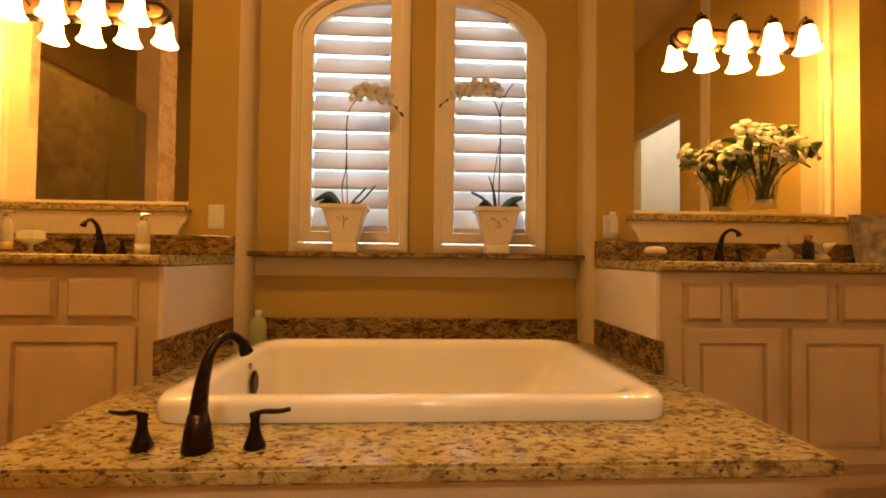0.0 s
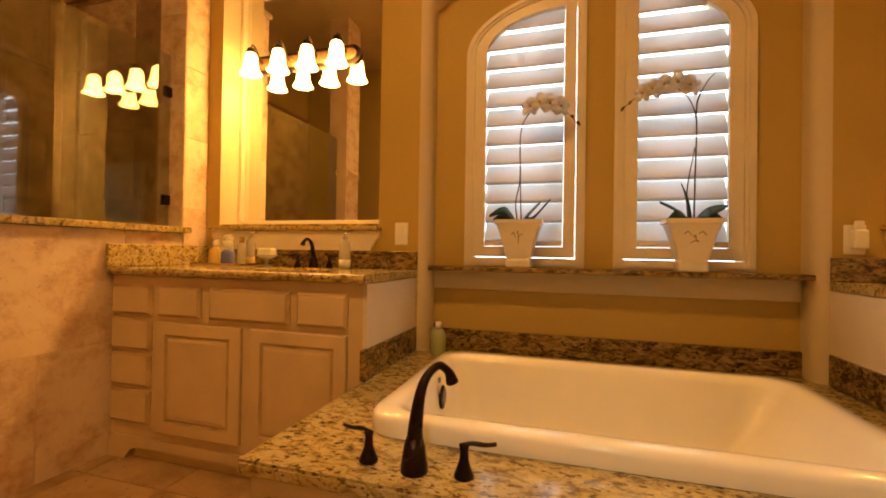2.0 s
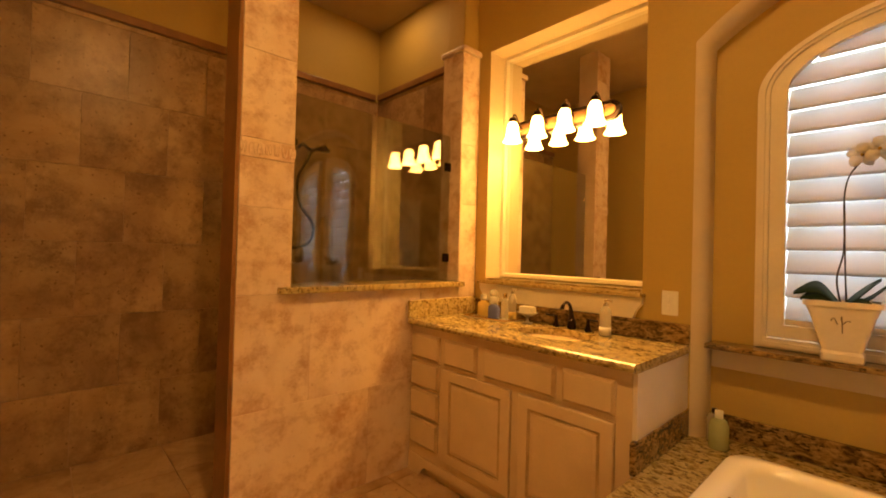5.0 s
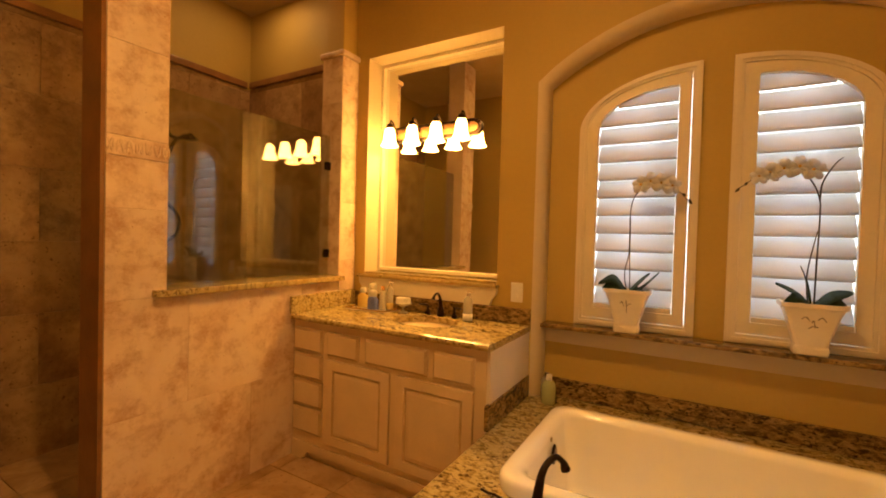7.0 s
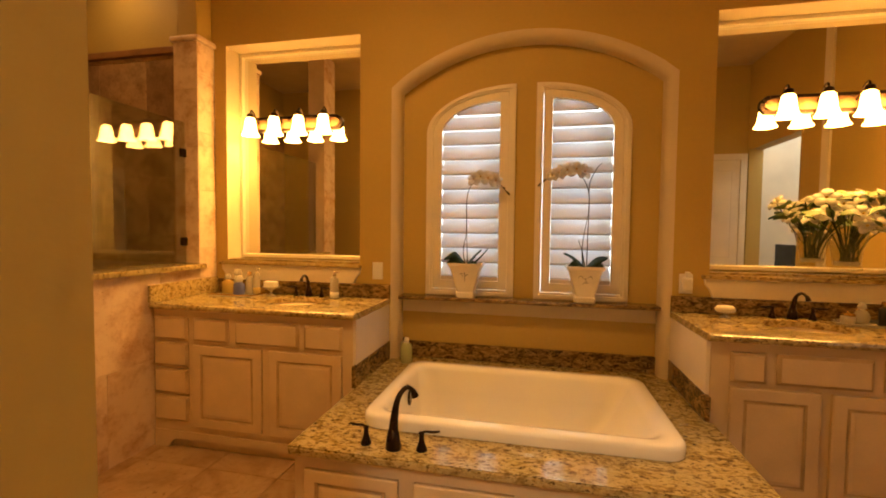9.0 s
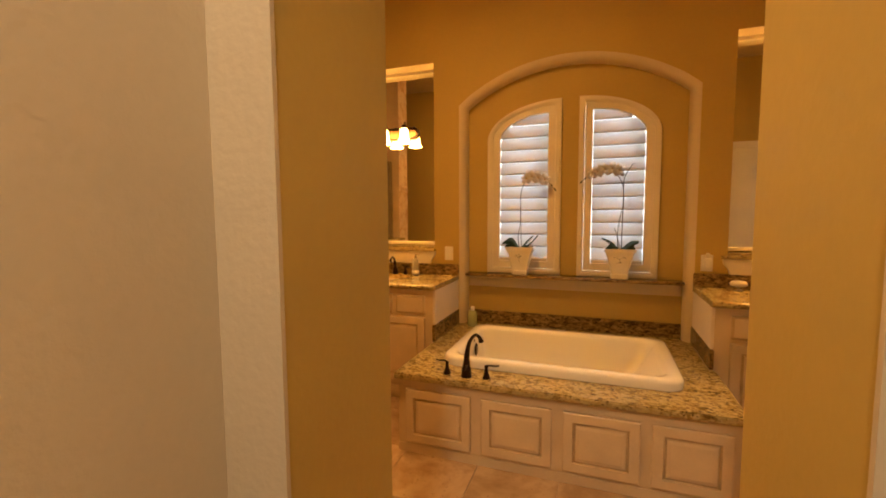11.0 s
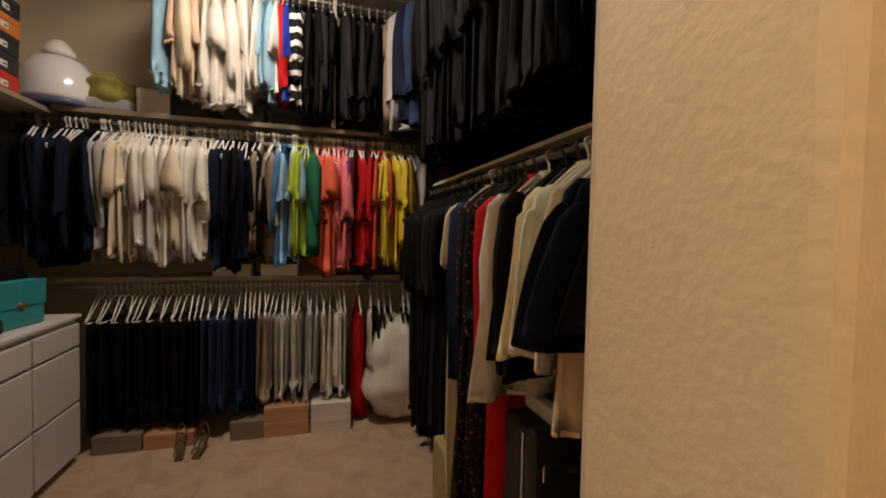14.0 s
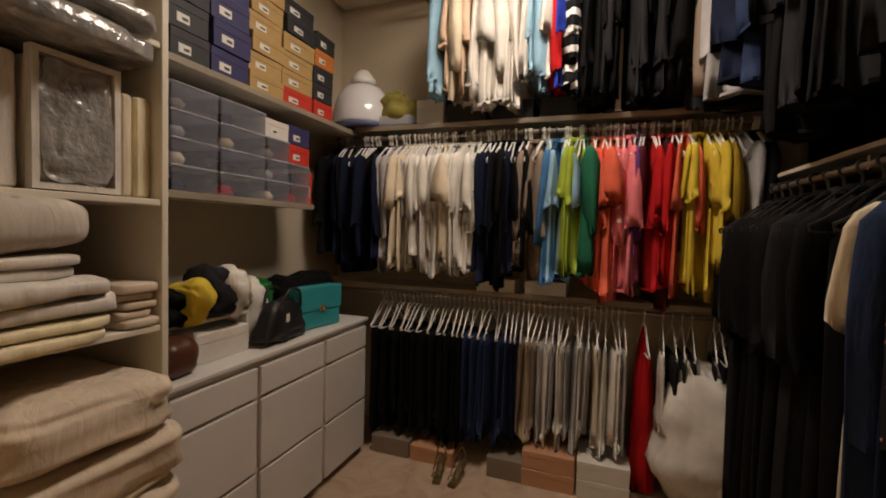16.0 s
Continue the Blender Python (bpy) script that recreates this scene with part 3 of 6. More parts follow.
# ---- windows ----
def shutter_window(idx, spec):
    x0, x1, z0, zs, zt, side = spec
    w = thing("window_%d" % idx, ((x0 + x1) / 2, 0, z0), "half-arched window with closed white plantation shutters", "window", "twin alcove windows", "structure")
    cx = (x0 + x1) / 2

    def arch(d, dy=0.0):
        return [(a - cx, b - z0 + dy) for a, b in half_arch(x0 + d, x1 - d, z0 + d, zs, zt - d, side)]

    # the shutter leaf leaves a chink of daylight below and towards the other window
    gx0, gx1 = (0.0, 0.001) if side > 0 else (0.001, 0.0)
    leaf = [(a - cx, b - z0) for a, b in half_arch(x0 + 0.0462 + gx0, x1 - 0.0462 - gx1, z0 + 0.0485, zs, zt - 0.0462, side)]
    part("window_frame", ring_prism(arch(0), arch(0.045), "y", -0.022, 0.05), trim_paint, w)
    part("bead", ring_prism(arch(0.012), arch(0.03), "y", -0.032, -0.0225), trim_paint, w)
    stile = part("shutter_frame", ring_prism(leaf, arch(0.105), "y", -0.012, 0.022), trim_paint, w)
    bx0, bx1, bz0 = x0 + 0.107 - cx, x1 - 0.107 - cx, 0.107
    part("bottom_rail", box(bx0, bx1, -0.011, 0.021, bz0, bz0 + 0.025, 0.002), trim_paint, w)
    part("pane", prism(arch(0.02), "y", 0.09, 0.094), pane_glass, w).visible_shadow = False
    pitch, depth = 0.1015, 0.122
    z = bz0 + 0.075
    top = zt - z0 - 0.11
    while z < top + 0.085:
        # the slat is cut short where the arch comes down
        zz = z - 0.03 + z0
        a, b = bx0, bx1
        hz = (zz - zs) / max(zt - 0.105 - zs, 1e-3)
        if hz > 0:
            reach = (x1 - x0 - 0.214) * math.sqrt(max(0.02, 1 - hz * hz)) * 1.04
            if side > 0:
                a = max(a, b - reach)
            else:
                b = min(b, a + reach)
        if b - a > 0.05:
            bm = bmesh.new()
            n = 8
            t = radians(65)
            ring = []
            for k in range(n):
                q = 2 * math.pi * k / n
                u, v = depth / 2 * math.cos(q), 0.0055 * math.sin(q)
                ring.append((u * math.cos(t) - v * math.sin(t), u * math.sin(t) + v * math.cos(t)))
            lo = [bm.verts.new((a, 0.022 + p, z + q)) for p, q in ring]
            hi = [bm.verts.new((b, 0.022 + p, z + q)) for p, q in ring]
            for k in range(n):
                bm.faces.new((lo[k], hi[k], hi[(k + 1) % n], lo[(k + 1) % n])).smooth = True
            bm.faces.new(lo), bm.faces.new(hi[::-1])
            part("slat", bm, slat_mat, w)
        z += pitch
    return w


for i, spec in enumerate(WIN):
    shutter_window(i + 1, spec)
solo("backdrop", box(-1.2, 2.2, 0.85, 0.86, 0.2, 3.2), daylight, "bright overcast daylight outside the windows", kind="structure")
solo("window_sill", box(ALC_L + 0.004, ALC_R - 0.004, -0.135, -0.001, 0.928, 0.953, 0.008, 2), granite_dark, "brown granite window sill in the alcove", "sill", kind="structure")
bm = box(ALC_L + 0.006, ALC_R - 0.006, -0.022, -0.001, 0.828, 0.926, 0.004, 2)
solo("trim_sill", bm, cream_daylit_paint, "flat cream board under the window sill", "trim", kind="structure")


# ---- mirrors ----
for k, (a, b, z0, z1) in enumerate(NICHES):
    c = (a + b) / 2
    m = thing("mirror", (c, NICHE_D, z0), "tall mirror in a slim cream frame above the vanity counter", "mirror", "vanity mirrors")
    hw, h = (b - a) / 2 - 0.004, z1 - z0 - 0.004
    bm = bmesh.new()
    rings = []
    for inset, y in ((0.0, -0.002), (0.0, -0.005), (0.028, -0.009)):
        rings.append([bm.verts.new(v) for v in ((-hw + inset, y, 0.022 + inset), (hw - inset, y, 0.022 + inset), (hw - inset, y, h - inset), (-hw + inset, y, h - inset))])
    for p, q in zip(rings, rings[1:]):
        for i in range(4):
            bm.faces.new((p[i], p[(i + 1) % 4], q[(i + 1) % 4], q[i]))
    bm.faces.new(rings[-1])
    part("mirror_glass", bm, mirror_glass, m)
    bead = [(-hw, 0.022), (hw, 0.022), (hw, h), (-hw, h)]
    ins = [(-hw + 0.022, 0.044), (hw - 0.022, 0.044), (hw - 0.022, h - 0.022), (-hw + 0.022, h - 0.022)]
    part("frame", ring_prism(bead, ins, "y", -0.045, -0.0095), trim_paint, m)
    s = thing("mirror_shelf", (c, WALL_Y, z0 - 0.03), "granite mirror shelf on a cream moulded apron", "shelf", "vanity mirrors")
    part("slab", box(a - c - 0.045, b - c + 0.02, -0.05, -0.001, 0.006, 0.028, 0.005, 2), granite, s)
    part("slab_inset", box(a - c + 0.002, b - c - 0.002, 0.0, NICHE_D - WALL_Y - 0.004, 0.031, 0.044), granite, s)
    part("apron", prism([(a - c - 0.03, 0.004), (b - c + 0.01, 0.004), (b - c + 0.008, -0.03), (b - c - 0.02, -0.065), (b - c - 0.035, -0.105), (a - c + 0.015, -0.105), (a - c, -0.065), (a - c - 0.027, -0.03)], "y", -0.028, -0.001), trim_paint, s)


# ---- vanity lamps ----
def vanity_lamp():
    f = thing("vanity_light", (0, 0, 0), "lit four-shade bronze bath bar in front of the mirror", "wall lamp", "vanity lights")
    bm = bmesh.new()
    n = 16
    outl = []
    for k in range(n + 1):
        a = math.pi / 2 + math.pi * k / n
        outl.append((-0.34 + 0.058 * math.cos(a), 0.058 * math.sin(a)))
    for k in range(n + 1):
        a = -math.pi / 2 + math.pi * k / n
        outl.append((0.34 + 0.058 * math.cos(a), 0.058 * math.sin(a)))
    part("back_plate", prism(outl, "y", -0.02, -0.001), bronze, f)
    part("plate_field", prism([(x * 0.94, z * 0.62) for x, z in outl], "y", -0.028, -0.0202), rustic, f, "rubbed copper plate")
    for i in range(4):
        x = -0.3 + 0.2 * i
        arm = curve([(x, -0.02, 0.0), (x, -0.055, 0.03), (x, -0.09, 0.075), (x, -0.118, 0.085), (x, -0.13, 0.06)], 5)
        part("arm", tube(arm, 0.006, 6), bronze, f)
        part("cap", lathe([(0.012, 0.062), (0.024, 0.055), (0.027, 0.03), (0.022, 0.022)], 14, at=(x, -0.13, 0)), bronze, f, smooth=True)
        prof = [(0.022, 0.03), (0.034, 0.015), (0.040, -0.02), (0.044, -0.055), (0.052, -0.085), (0.066, -0.105), (0.062, -0.104), (0.048, -0.082), (0.040, -0.052), (0.036, -0.02), (0.030, 0.012), (0.02, 0.024)]
        part("bulb", lathe([(0.0, 0.012), (0.011, 0.004), (0.013, -0.02), (0.022, -0.042), (0.024, -0.056), (0.017, -0.074), (0.0, -0.081)], 12, at=(x, -0.13, 0)), bulb_glow, f, "lit round bulb", smooth=True)
        part("shade", lathe(prof, 20, at=(x, -0.13, 0)), shade_glow, f, "glowing frosted bell shade", smooth=True)
    return f


lamp = vanity_lamp()
lamp.matrix_basis = pose(-1.278, 0.074, 2.215)
copy_thing(lamp, pose(2.28, 0.074, 2.195))


# ---- vanities ----
def vanity(x0, x1, drawers, falses, doors, sink_x, group):
    """A cabinet against the wall, seen from -y: body, fronts and plinth."""
    v = thing("vanity_cabinet", ((x0 + x1) / 2, -0.38, 0), "antique cream vanity cabinet with glazed raised-panel doors", "cabinet", group)
    cx, cy = v.location.x, v.location.y
    bm = box(x0 - cx, x1 - cx, -0.685 - cy, WALL_Y - 0.002 - cy, 0.11, 0.888, 0.003)
    part("body", bm, cabinet_paint, v)
    part("plinth", box(x0 + 0.012 - cx, x1 - 0.012 - cx, -0.655 - cy, WALL_Y - 0.003 - cy, 0.0, 0.1095), cabinet_paint, v)
    part("base_rail", prism([(x0 - cx, 0.0), (x0 + 0.10 - cx, 0.0), (x0 + 0.14 - cx, 0.05), (x0 + 0.2 - cx, 0.062), (x1 - 0.2 - cx, 0.062), (x1 - 0.14 - cx, 0.05), (x1 - 0.10 - cx, 0.0), (x1 - cx, 0.0), (x1 - cx, 0.1095), (x0 - cx, 0.1095)], "y", -0.69 - cy, -0.6555 - cy), cabinet_paint, v)
    for a, b, z0, z1 in drawers:
        part("drawer_front", slab_front(a - cx, b - cx, z0, z1, -0.6851 - cy), [cabinet_paint, cabinet_glaze], v)
    for a, b, z0, z1 in falses:
        part("false_front", slab_front(a - cx, b - cx, z0, z1, -0.6851 - cy), [cabinet_paint, cabinet_glaze], v)
    for a, b, z0, z1 in doors:
        part("door", raised_panel(a - cx, b - cx, z0, z1, -0.6851 - cy), [cabinet_paint, cabinet_glaze], v)
    return v


vanity(-1.828, -0.46, [(-1.815, -1.565, 0.70, 0.845), (-1.815, -1.565, 0.53, 0.685), (-1.815, -1.565, 0.355, 0.515), (-1.815, -1.565, 0.18, 0.34), (-1.525, -1.275, 0.70, 0.845), (-0.765, -0.525, 0.70, 0.845)],
       [(-1.225, -0.80, 0.70, 0.845)], [(-1.525, -1.045, 0.155, 0.675), (-0.995, -0.525, 0.155, 0.675)], -1.0, "vanities")
vanity(1.39, 2.995, [(1.475, 1.625, 0.70, 0.845), (2.095, 2.32, 0.70, 0.845), (2.40, 2.90, 0.70, 0.845), (2.40, 2.90, 0.53, 0.685), (2.40, 2.90, 0.355, 0.515), (2.40, 2.90, 0.18, 0.34)],
       [(1.67, 2.05, 0.70, 0.845)], [(1.475, 1.85, 0.155, 0.675), (1.895, 2.32, 0.155, 0.675)], 1.9, "vanities")


def countertop(x0, x1, sink, splash_side):
    c = thing("countertop", ((x0 + x1) / 2, -0.39, 0.89), "speckled gold granite vanity counter with an upstand", "countertop", "vanities")
    cx, cy = c.location.x, c.location.y
    n = 32
    hole = [(sink - cx + 0.205 * math.cos(2 * math.pi * k / n), -0.40 - cy + 0.155 * math.sin(2 * math.pi * k / n)) for k in range(n)]
    a, b, f, r = x0 - cx, x1 - cx, -0.708 - cy, WALL_Y - 0.002 - cy
    slab = filled([(a, f), (b, f), (b, r), (a, r)], [hole], "z", 0.001, 0.038)
    part("slab", slab, granite, c)
    part("front_edge", tube([(a + 0.004, f, 0.0195), (b - 0.004, f, 0.0195)], 0.0185, 8), granite, c)
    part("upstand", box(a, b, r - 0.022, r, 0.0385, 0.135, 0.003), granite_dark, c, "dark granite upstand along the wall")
    if splash_side < 0:
        part("side_upstand", box(a, a + 0.022, f - 0.02, r - 0.0225, 0.0385, 0.15, 0.006, 2), granite, c)
    else:
        part("side_upstand", box(b - 0.022, b, f - 0.01, r - 0.0225, 0.0385, 0.135, 0.003), granite, c)
    return c


countertop(-1.828, -0.436, -1.0, -1)
countertop(1.368, 2.995, 1.95, 1)


def basin(x):
    prof = [(0.0, -0.12), (0.04, -0.12), (0.10, -0.105), (0.155, -0.06), (0.185, -0.012), (0.199, -0.002), (0.203, 0.0), (0.21, -0.004), (0.19, -0.03), (0.16, -0.075), (0.10, -0.125), (0.0, -0.14)]
    bm = lathe(prof, 32)
    for v in bm.verts:
        v.co.y *= 0.76
    b = thing("wash_basin", (x, -0.40, 0.888), "white oval undermount basin in the counter", "sink", "wash basins")
    part("bowl", bm, acrylic, b, smooth=True)
    part("drain", lathe([(0.0, -0.112), (0.022, -0.112), (0.024, -0.118), (0.0, -0.119)], 16), bronze, b)


basin(-1.0), basin(1.95)


def lever_handle(parent, x, y, direction, s=1.0):
    h = part("handle", lathe([(0.026 * s, 0), (0.027 * s, 0.006 * s), (0.021 * s, 0.02 * s), (0.013 * s, 0.045 * s), (0.011 * s, 0.07 * s), (0.014 * s, 0.084 * s), (0.0, 0.09 * s)], 16, at=(x, y, 0)), bronze, parent, smooth=True)
    d = Vector(direction).normalized()
    p = Vector((x, y, 0.082 * s))
    lev = curve([p - d * 0.012 * s, p + d * 0.02 * s + Vector((0, 0, 0.006 * s)), p + d * 0.055 * s + Vector((0, 0, 0.003 * s)), p + d * 0.085 * s + Vector((0, 0, 0.006 * s))], 5)
    n = len(lev)
    part("lever", tube(lev, [(0.010 - 0.002 * abs(2 * k / n - 1)) * s for k in range(n)], 8, flat=0.6), bronze, h, smooth=True)


def faucet(at, toward, height, reach, s, label):
    f = thing("faucet", at, label, "faucet", "bronze faucets")
    d = Vector(toward).normalized()
    pts = curve([(0, 0, 0), (0, 0, height * 0.2), d * reach * 0.05 + Vector((0, 0, height * 0.55)), d * reach * 0.22 + Vector((0, 0, height * 0.86)), d * reach * 0.58 + Vector((0, 0, height)), d * reach * 0.88 + Vector((0, 0, height * 0.92)), d * reach + Vector((0, 0, height * 0.80))], 6)
    n = len(pts)
    rad = []
    for k in range(n):
        t = k / (n - 1)
        r = 0.0105 + 0.019 * max(0.0, 1 - t / 0.60) ** 1.5
        if t > 0.82:
            r = 0.0105 + 0.006 * (t - 0.82) / 0.18
        rad.append(r * s)
    part("spout", tube(pts, rad, 14), bronze, f, smooth=True)
    part("base", lathe([(0.033 * s, 0), (0.033 * s, 0.004 * s), (0.031 * s, 0.02 * s), (0.027 * s, 0.05 * s), (0.02 * s, 0.08 * s)], 20), bronze, f, smooth=True)
    return f


tf = faucet((-0.008, -1.298, 0.5015), (0.62, 0.8, 0), 0.24, 0.11, 1.0, "tall curved oil-rubbed bronze bath spout with two levers")
lever_handle(tf, -0.124, 0.01, (-1, 0.1, 0), 0.88)
lever_handle(tf, 0.119, 0.01, (1, 0.25, 0), 0.88)
for x in (-1.02, 1.98):
    vf = faucet((x, -0.19, 0.9285), (0.1, -1, 0), 0.155, 0.12, 0.8, "curved oil-rubbed bronze basin faucet with two handles")
    for q in (-0.10, 0.10):
        lever_handle(vf, q, 0.0, (1 if q > 0 else -1, -0.2, 0), 0.75)

# ---- bath ----
DECK = 0.50
bt = thing("bath_surround", (0.455, -0.67, 0), "cream panelled bath surround with a speckled granite deck", "bath surround")
ox, oy = 0.455, -0.67
deck = ring_prism([(-0.446 - ox, -1.383 - oy), (1.405 - ox, -1.383 - oy), (1.405 - ox, -0.7125 - oy), (1.366 - ox, -0.7125 - oy), (1.366 - ox, -0.002 - oy), (-0.44 - ox, -0.002 - oy)],
                  [(-0.17 - ox, -1.09 - oy), (1.12 - ox, -1.09 - oy), (1.12 - ox, -0.8 - oy), (1.12 - ox, -0.7 - oy), (1.12 - ox, -0.35 - oy), (-0.17 - ox, -0.35 - oy)], "z", 0.462, DECK)
bmesh.ops.bevel(deck, geom=[e for e in deck.edges if max(v.co.y for v in e.verts) < -0.705 - oy and all(v.co.y < -1.3 - oy or abs(v.co.x) > 0.85 for v in e.verts)], offset=0.007, segments=2, affect="EDGES")
part("deck", deck, granite, bt)
part("front_board", box(-0.428 - ox, 1.385 - ox, -1.352 - oy, -1.33 - oy, 0.0, 0.4618, 0.002), cabinet_paint, bt)
part("end_board", box(-0.428 - ox, -0.408 - ox, -1.329 - oy, -0.709 - oy, 0.0, 0.4618), cabinet_paint, bt)
part("end_board", box(1.365 - ox, 1.385 - ox, -1.329 - oy, -0.709 - oy, 0.0, 0.4618), cabinet_paint, bt)
for a, b in ((-0.375, 0.035), (0.10, 0.495), (0.555, 0.935), (0.99, 1.345)):
    part("panel", raised_panel(a - ox, b - ox, 0.075, 0.405, -1.3522 - oy, 0.05), [cabinet_paint, cabinet_glaze], bt)
part("base_strip", box(-0.43 - ox, 1.387 - ox, -1.358 - oy, -1.3525 - oy, 0.0, 0.055, 0.002), cabinet_paint, bt)
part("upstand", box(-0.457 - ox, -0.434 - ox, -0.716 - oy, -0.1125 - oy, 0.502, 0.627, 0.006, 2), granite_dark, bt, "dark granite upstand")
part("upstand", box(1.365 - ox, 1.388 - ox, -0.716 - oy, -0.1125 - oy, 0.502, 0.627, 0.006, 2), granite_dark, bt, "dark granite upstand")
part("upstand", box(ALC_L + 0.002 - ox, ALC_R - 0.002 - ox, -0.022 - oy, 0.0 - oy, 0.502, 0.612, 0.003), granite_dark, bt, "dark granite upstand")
part("side_panel", box(-0.459 - ox, -0.442 - ox, -0.685 - oy, -0.112 - oy, 0.628, 0.887), side_paint, bt, "white painted side of the vanity")
part("side_panel", box(1.372 - ox, 1.389 - ox, -0.685 - oy, -0.112 - oy, 0.628, 0.887), side_paint, bt, "white painted side of the vanity")


def round_rect(x0, x1, y0, y1, r, n=7):
    out = []
    for cx, cy, a0 in ((x1 - r, y0 + r, -90), (x1 - r, y1 - r, 0), (x0 + r, y1 - r, 90), (x0 + r, y0 + r, 180)):
        for k in range(n):
            a = radians(a0 + 90 * k / (n - 1))
            out.append((cx + r * math.cos(a), cy + r * math.sin(a)))
    return out


tub = thing("bathtub", (0.465, -0.67, DECK), "glossy white drop-in bathtub with a raised rim", "bathtub")
X0, X1, Y0, Y1 = -0.224 - 0.465, 1.172 - 0.465, -1.15 + 0.67, -0.285 + 0.67
rings = []
bm = bmesh.new()
for x0, x1, y0, y1, r, z in (
        (X0, X1, Y0, Y1, 0.10, 0.002), (X0 - 0.002, X1 + 0.002, Y0 - 0.002, Y1 + 0.002, 0.10, 0.04), (X0 + 0.002, X1 - 0.002, Y0 + 0.002, Y1 - 0.002, 0.10, 0.052), (X0 + 0.012, X1 - 0.012, Y0 + 0.012, Y1 - 0.012, 0.095, 0.06),
        (X0 + 0.05, X1 - 0.05, Y0 + 0.05, Y1 - 0.05, 0.09, 0.061), (X0 + 0.072, X1 - 0.078, Y0 + 0.068, Y1 - 0.068, 0.09, 0.056), (X0 + 0.084, X1 - 0.10, Y0 + 0.08, Y1 - 0.08, 0.09, 0.03),
        (X0 + 0.10, X1 - 0.17, Y0 + 0.095, Y1 - 0.095, 0.09, -0.10), (X0 + 0.125, X1 - 0.28, Y0 + 0.12, Y1 - 0.12, 0.09, -0.27), (X0 + 0.16, X1 - 0.36, Y0 + 0.15, Y1 - 0.15, 0.09, -0.335), (X0 + 0.24, X1 - 0.44, Y0 + 0.2, Y1 - 0.2, 0.07, -0.35)):
    rings.append([bm.verts.new((x, y, z)) for x, y in round_rect(x0, x1, y0, y1, r)])
for a, b in zip(rings, rings[1:]):
    n = len(a)
    for k in range(n):
        bm.faces.new((a[k], a[(k + 1) % n], b[(k + 1) % n], b[k])).smooth = True
bm.faces.new(rings[-1])
part("shell", bm, acrylic, tub)
bm = lathe([(0.0, 0.0), (0.026, 0.0), (0.034, 0.004), (0.034, 0.010), (0.026, 0.014), (0.0, 0.014)], 20)
for v in bm.verts:
    v.co = Vector((X0 + 0.095 + v.co.z, v.co.y * 0.95, -0.035 + v.co.x * 1.35))
part("overflow_plate", bm, bronze, tub, "dark bronze overflow plate")
bm = lathe([(0.0, 0.0), (0.011, 0.0), (0.011, 0.006), (0.0, 0.008)], 14)
for v in bm.verts:
    v.co = Vector((X0 + 0.084 + v.co.z, 0.0 + v.co.y, 0.028 + v.co.x))
part("button", bm, mat("brushed nickel", (0.5, 0.45, 0.38), 0.25, metal=1), tub, "small nickel button")
part("drain", lathe([(0.0, -0.352), (0.03, -0.348), (0.03, -0.344), (0.0, -0.342)], 16, at=(X0 + 0.35, 0, 0)), bronze, tub)

# ---- shower fittings ----
sh = thing("hand_shower", (-3.12, -0.86, 1.35), "bronze hand shower on a wall bracket with a looped hose", "hand shower")
part("wall_plate", lathe([(0.03, 0), (0.03, 0.01), (0.012, 0.016), (0.0, 0.016)], 14, at=(0.0, -0.06, 0.0)), bronze, sh).matrix_basis = pose(0.0, 0, 0.86, 0, 90, 0)
part("arm", tube(curve([(0.0, -0.02, 0.82), (0.06, -0.01, 0.84), (0.10, 0.02, 0.80), (0.12, 0.05, 0.79)], 5), 0.013, 8), bronze, sh)
part("head", lathe([(0.02, 0.04), (0.03, 0.02), (0.055, 0.0), (0.05, -0.008), (0.0, -0.01)], 16, at=(0.14, 0.13, 0.80)), bronze, sh, smooth=True)
part("grip", tube(curve([(0.12, 0.0, 0.70), (0.125, 0.03, 0.77), (0.135, 0.10, 0.82)], 5), 0.014, 8), bronze, sh)
part("hose", tube(curve([(0.12, 0.0, 0.70), (0.09, -0.06, 0.55), (0.08, -0.03, 0.35), (0.08, 0.08, 0.2), (0.07, 0.07, 0.06), (0.05, -0.05, 0.0), (0.0, -0.14, 0.04)], 7), 0.013, 8), bronze, sh)


# ---- orchids ----
def square_pot(half_w, half_d, h):
    bm = bmesh.new()
    rings = []
    for f, z in ((0.52, 0.0), (0.55, 0.008), (0.55, 0.03), (0.50, 0.042), (0.52, 0.05), (0.66, 0.11), (0.80, 0.175), (0.90, h - 0.03), (0.91, h - 0.022), (1.0, h - 0.02), (1.0, h), (0.90, h), (0.84, h - 0.03)):
        rings.append([bm.verts.new((x, y, z)) for x, y in round_rect(-half_w * f, half_w * f, -half_d * f, half_d * f, 0.012, 3)])
    for a, b in zip(rings, rings[1:]):
        n = len(a)
        for k in range(n):
            bm.faces.new((a[k], a[(k + 1) % n], b[(k + 1) % n], b[k]))
    bm.faces.new(rings[0][::-1])
    return bm, rings


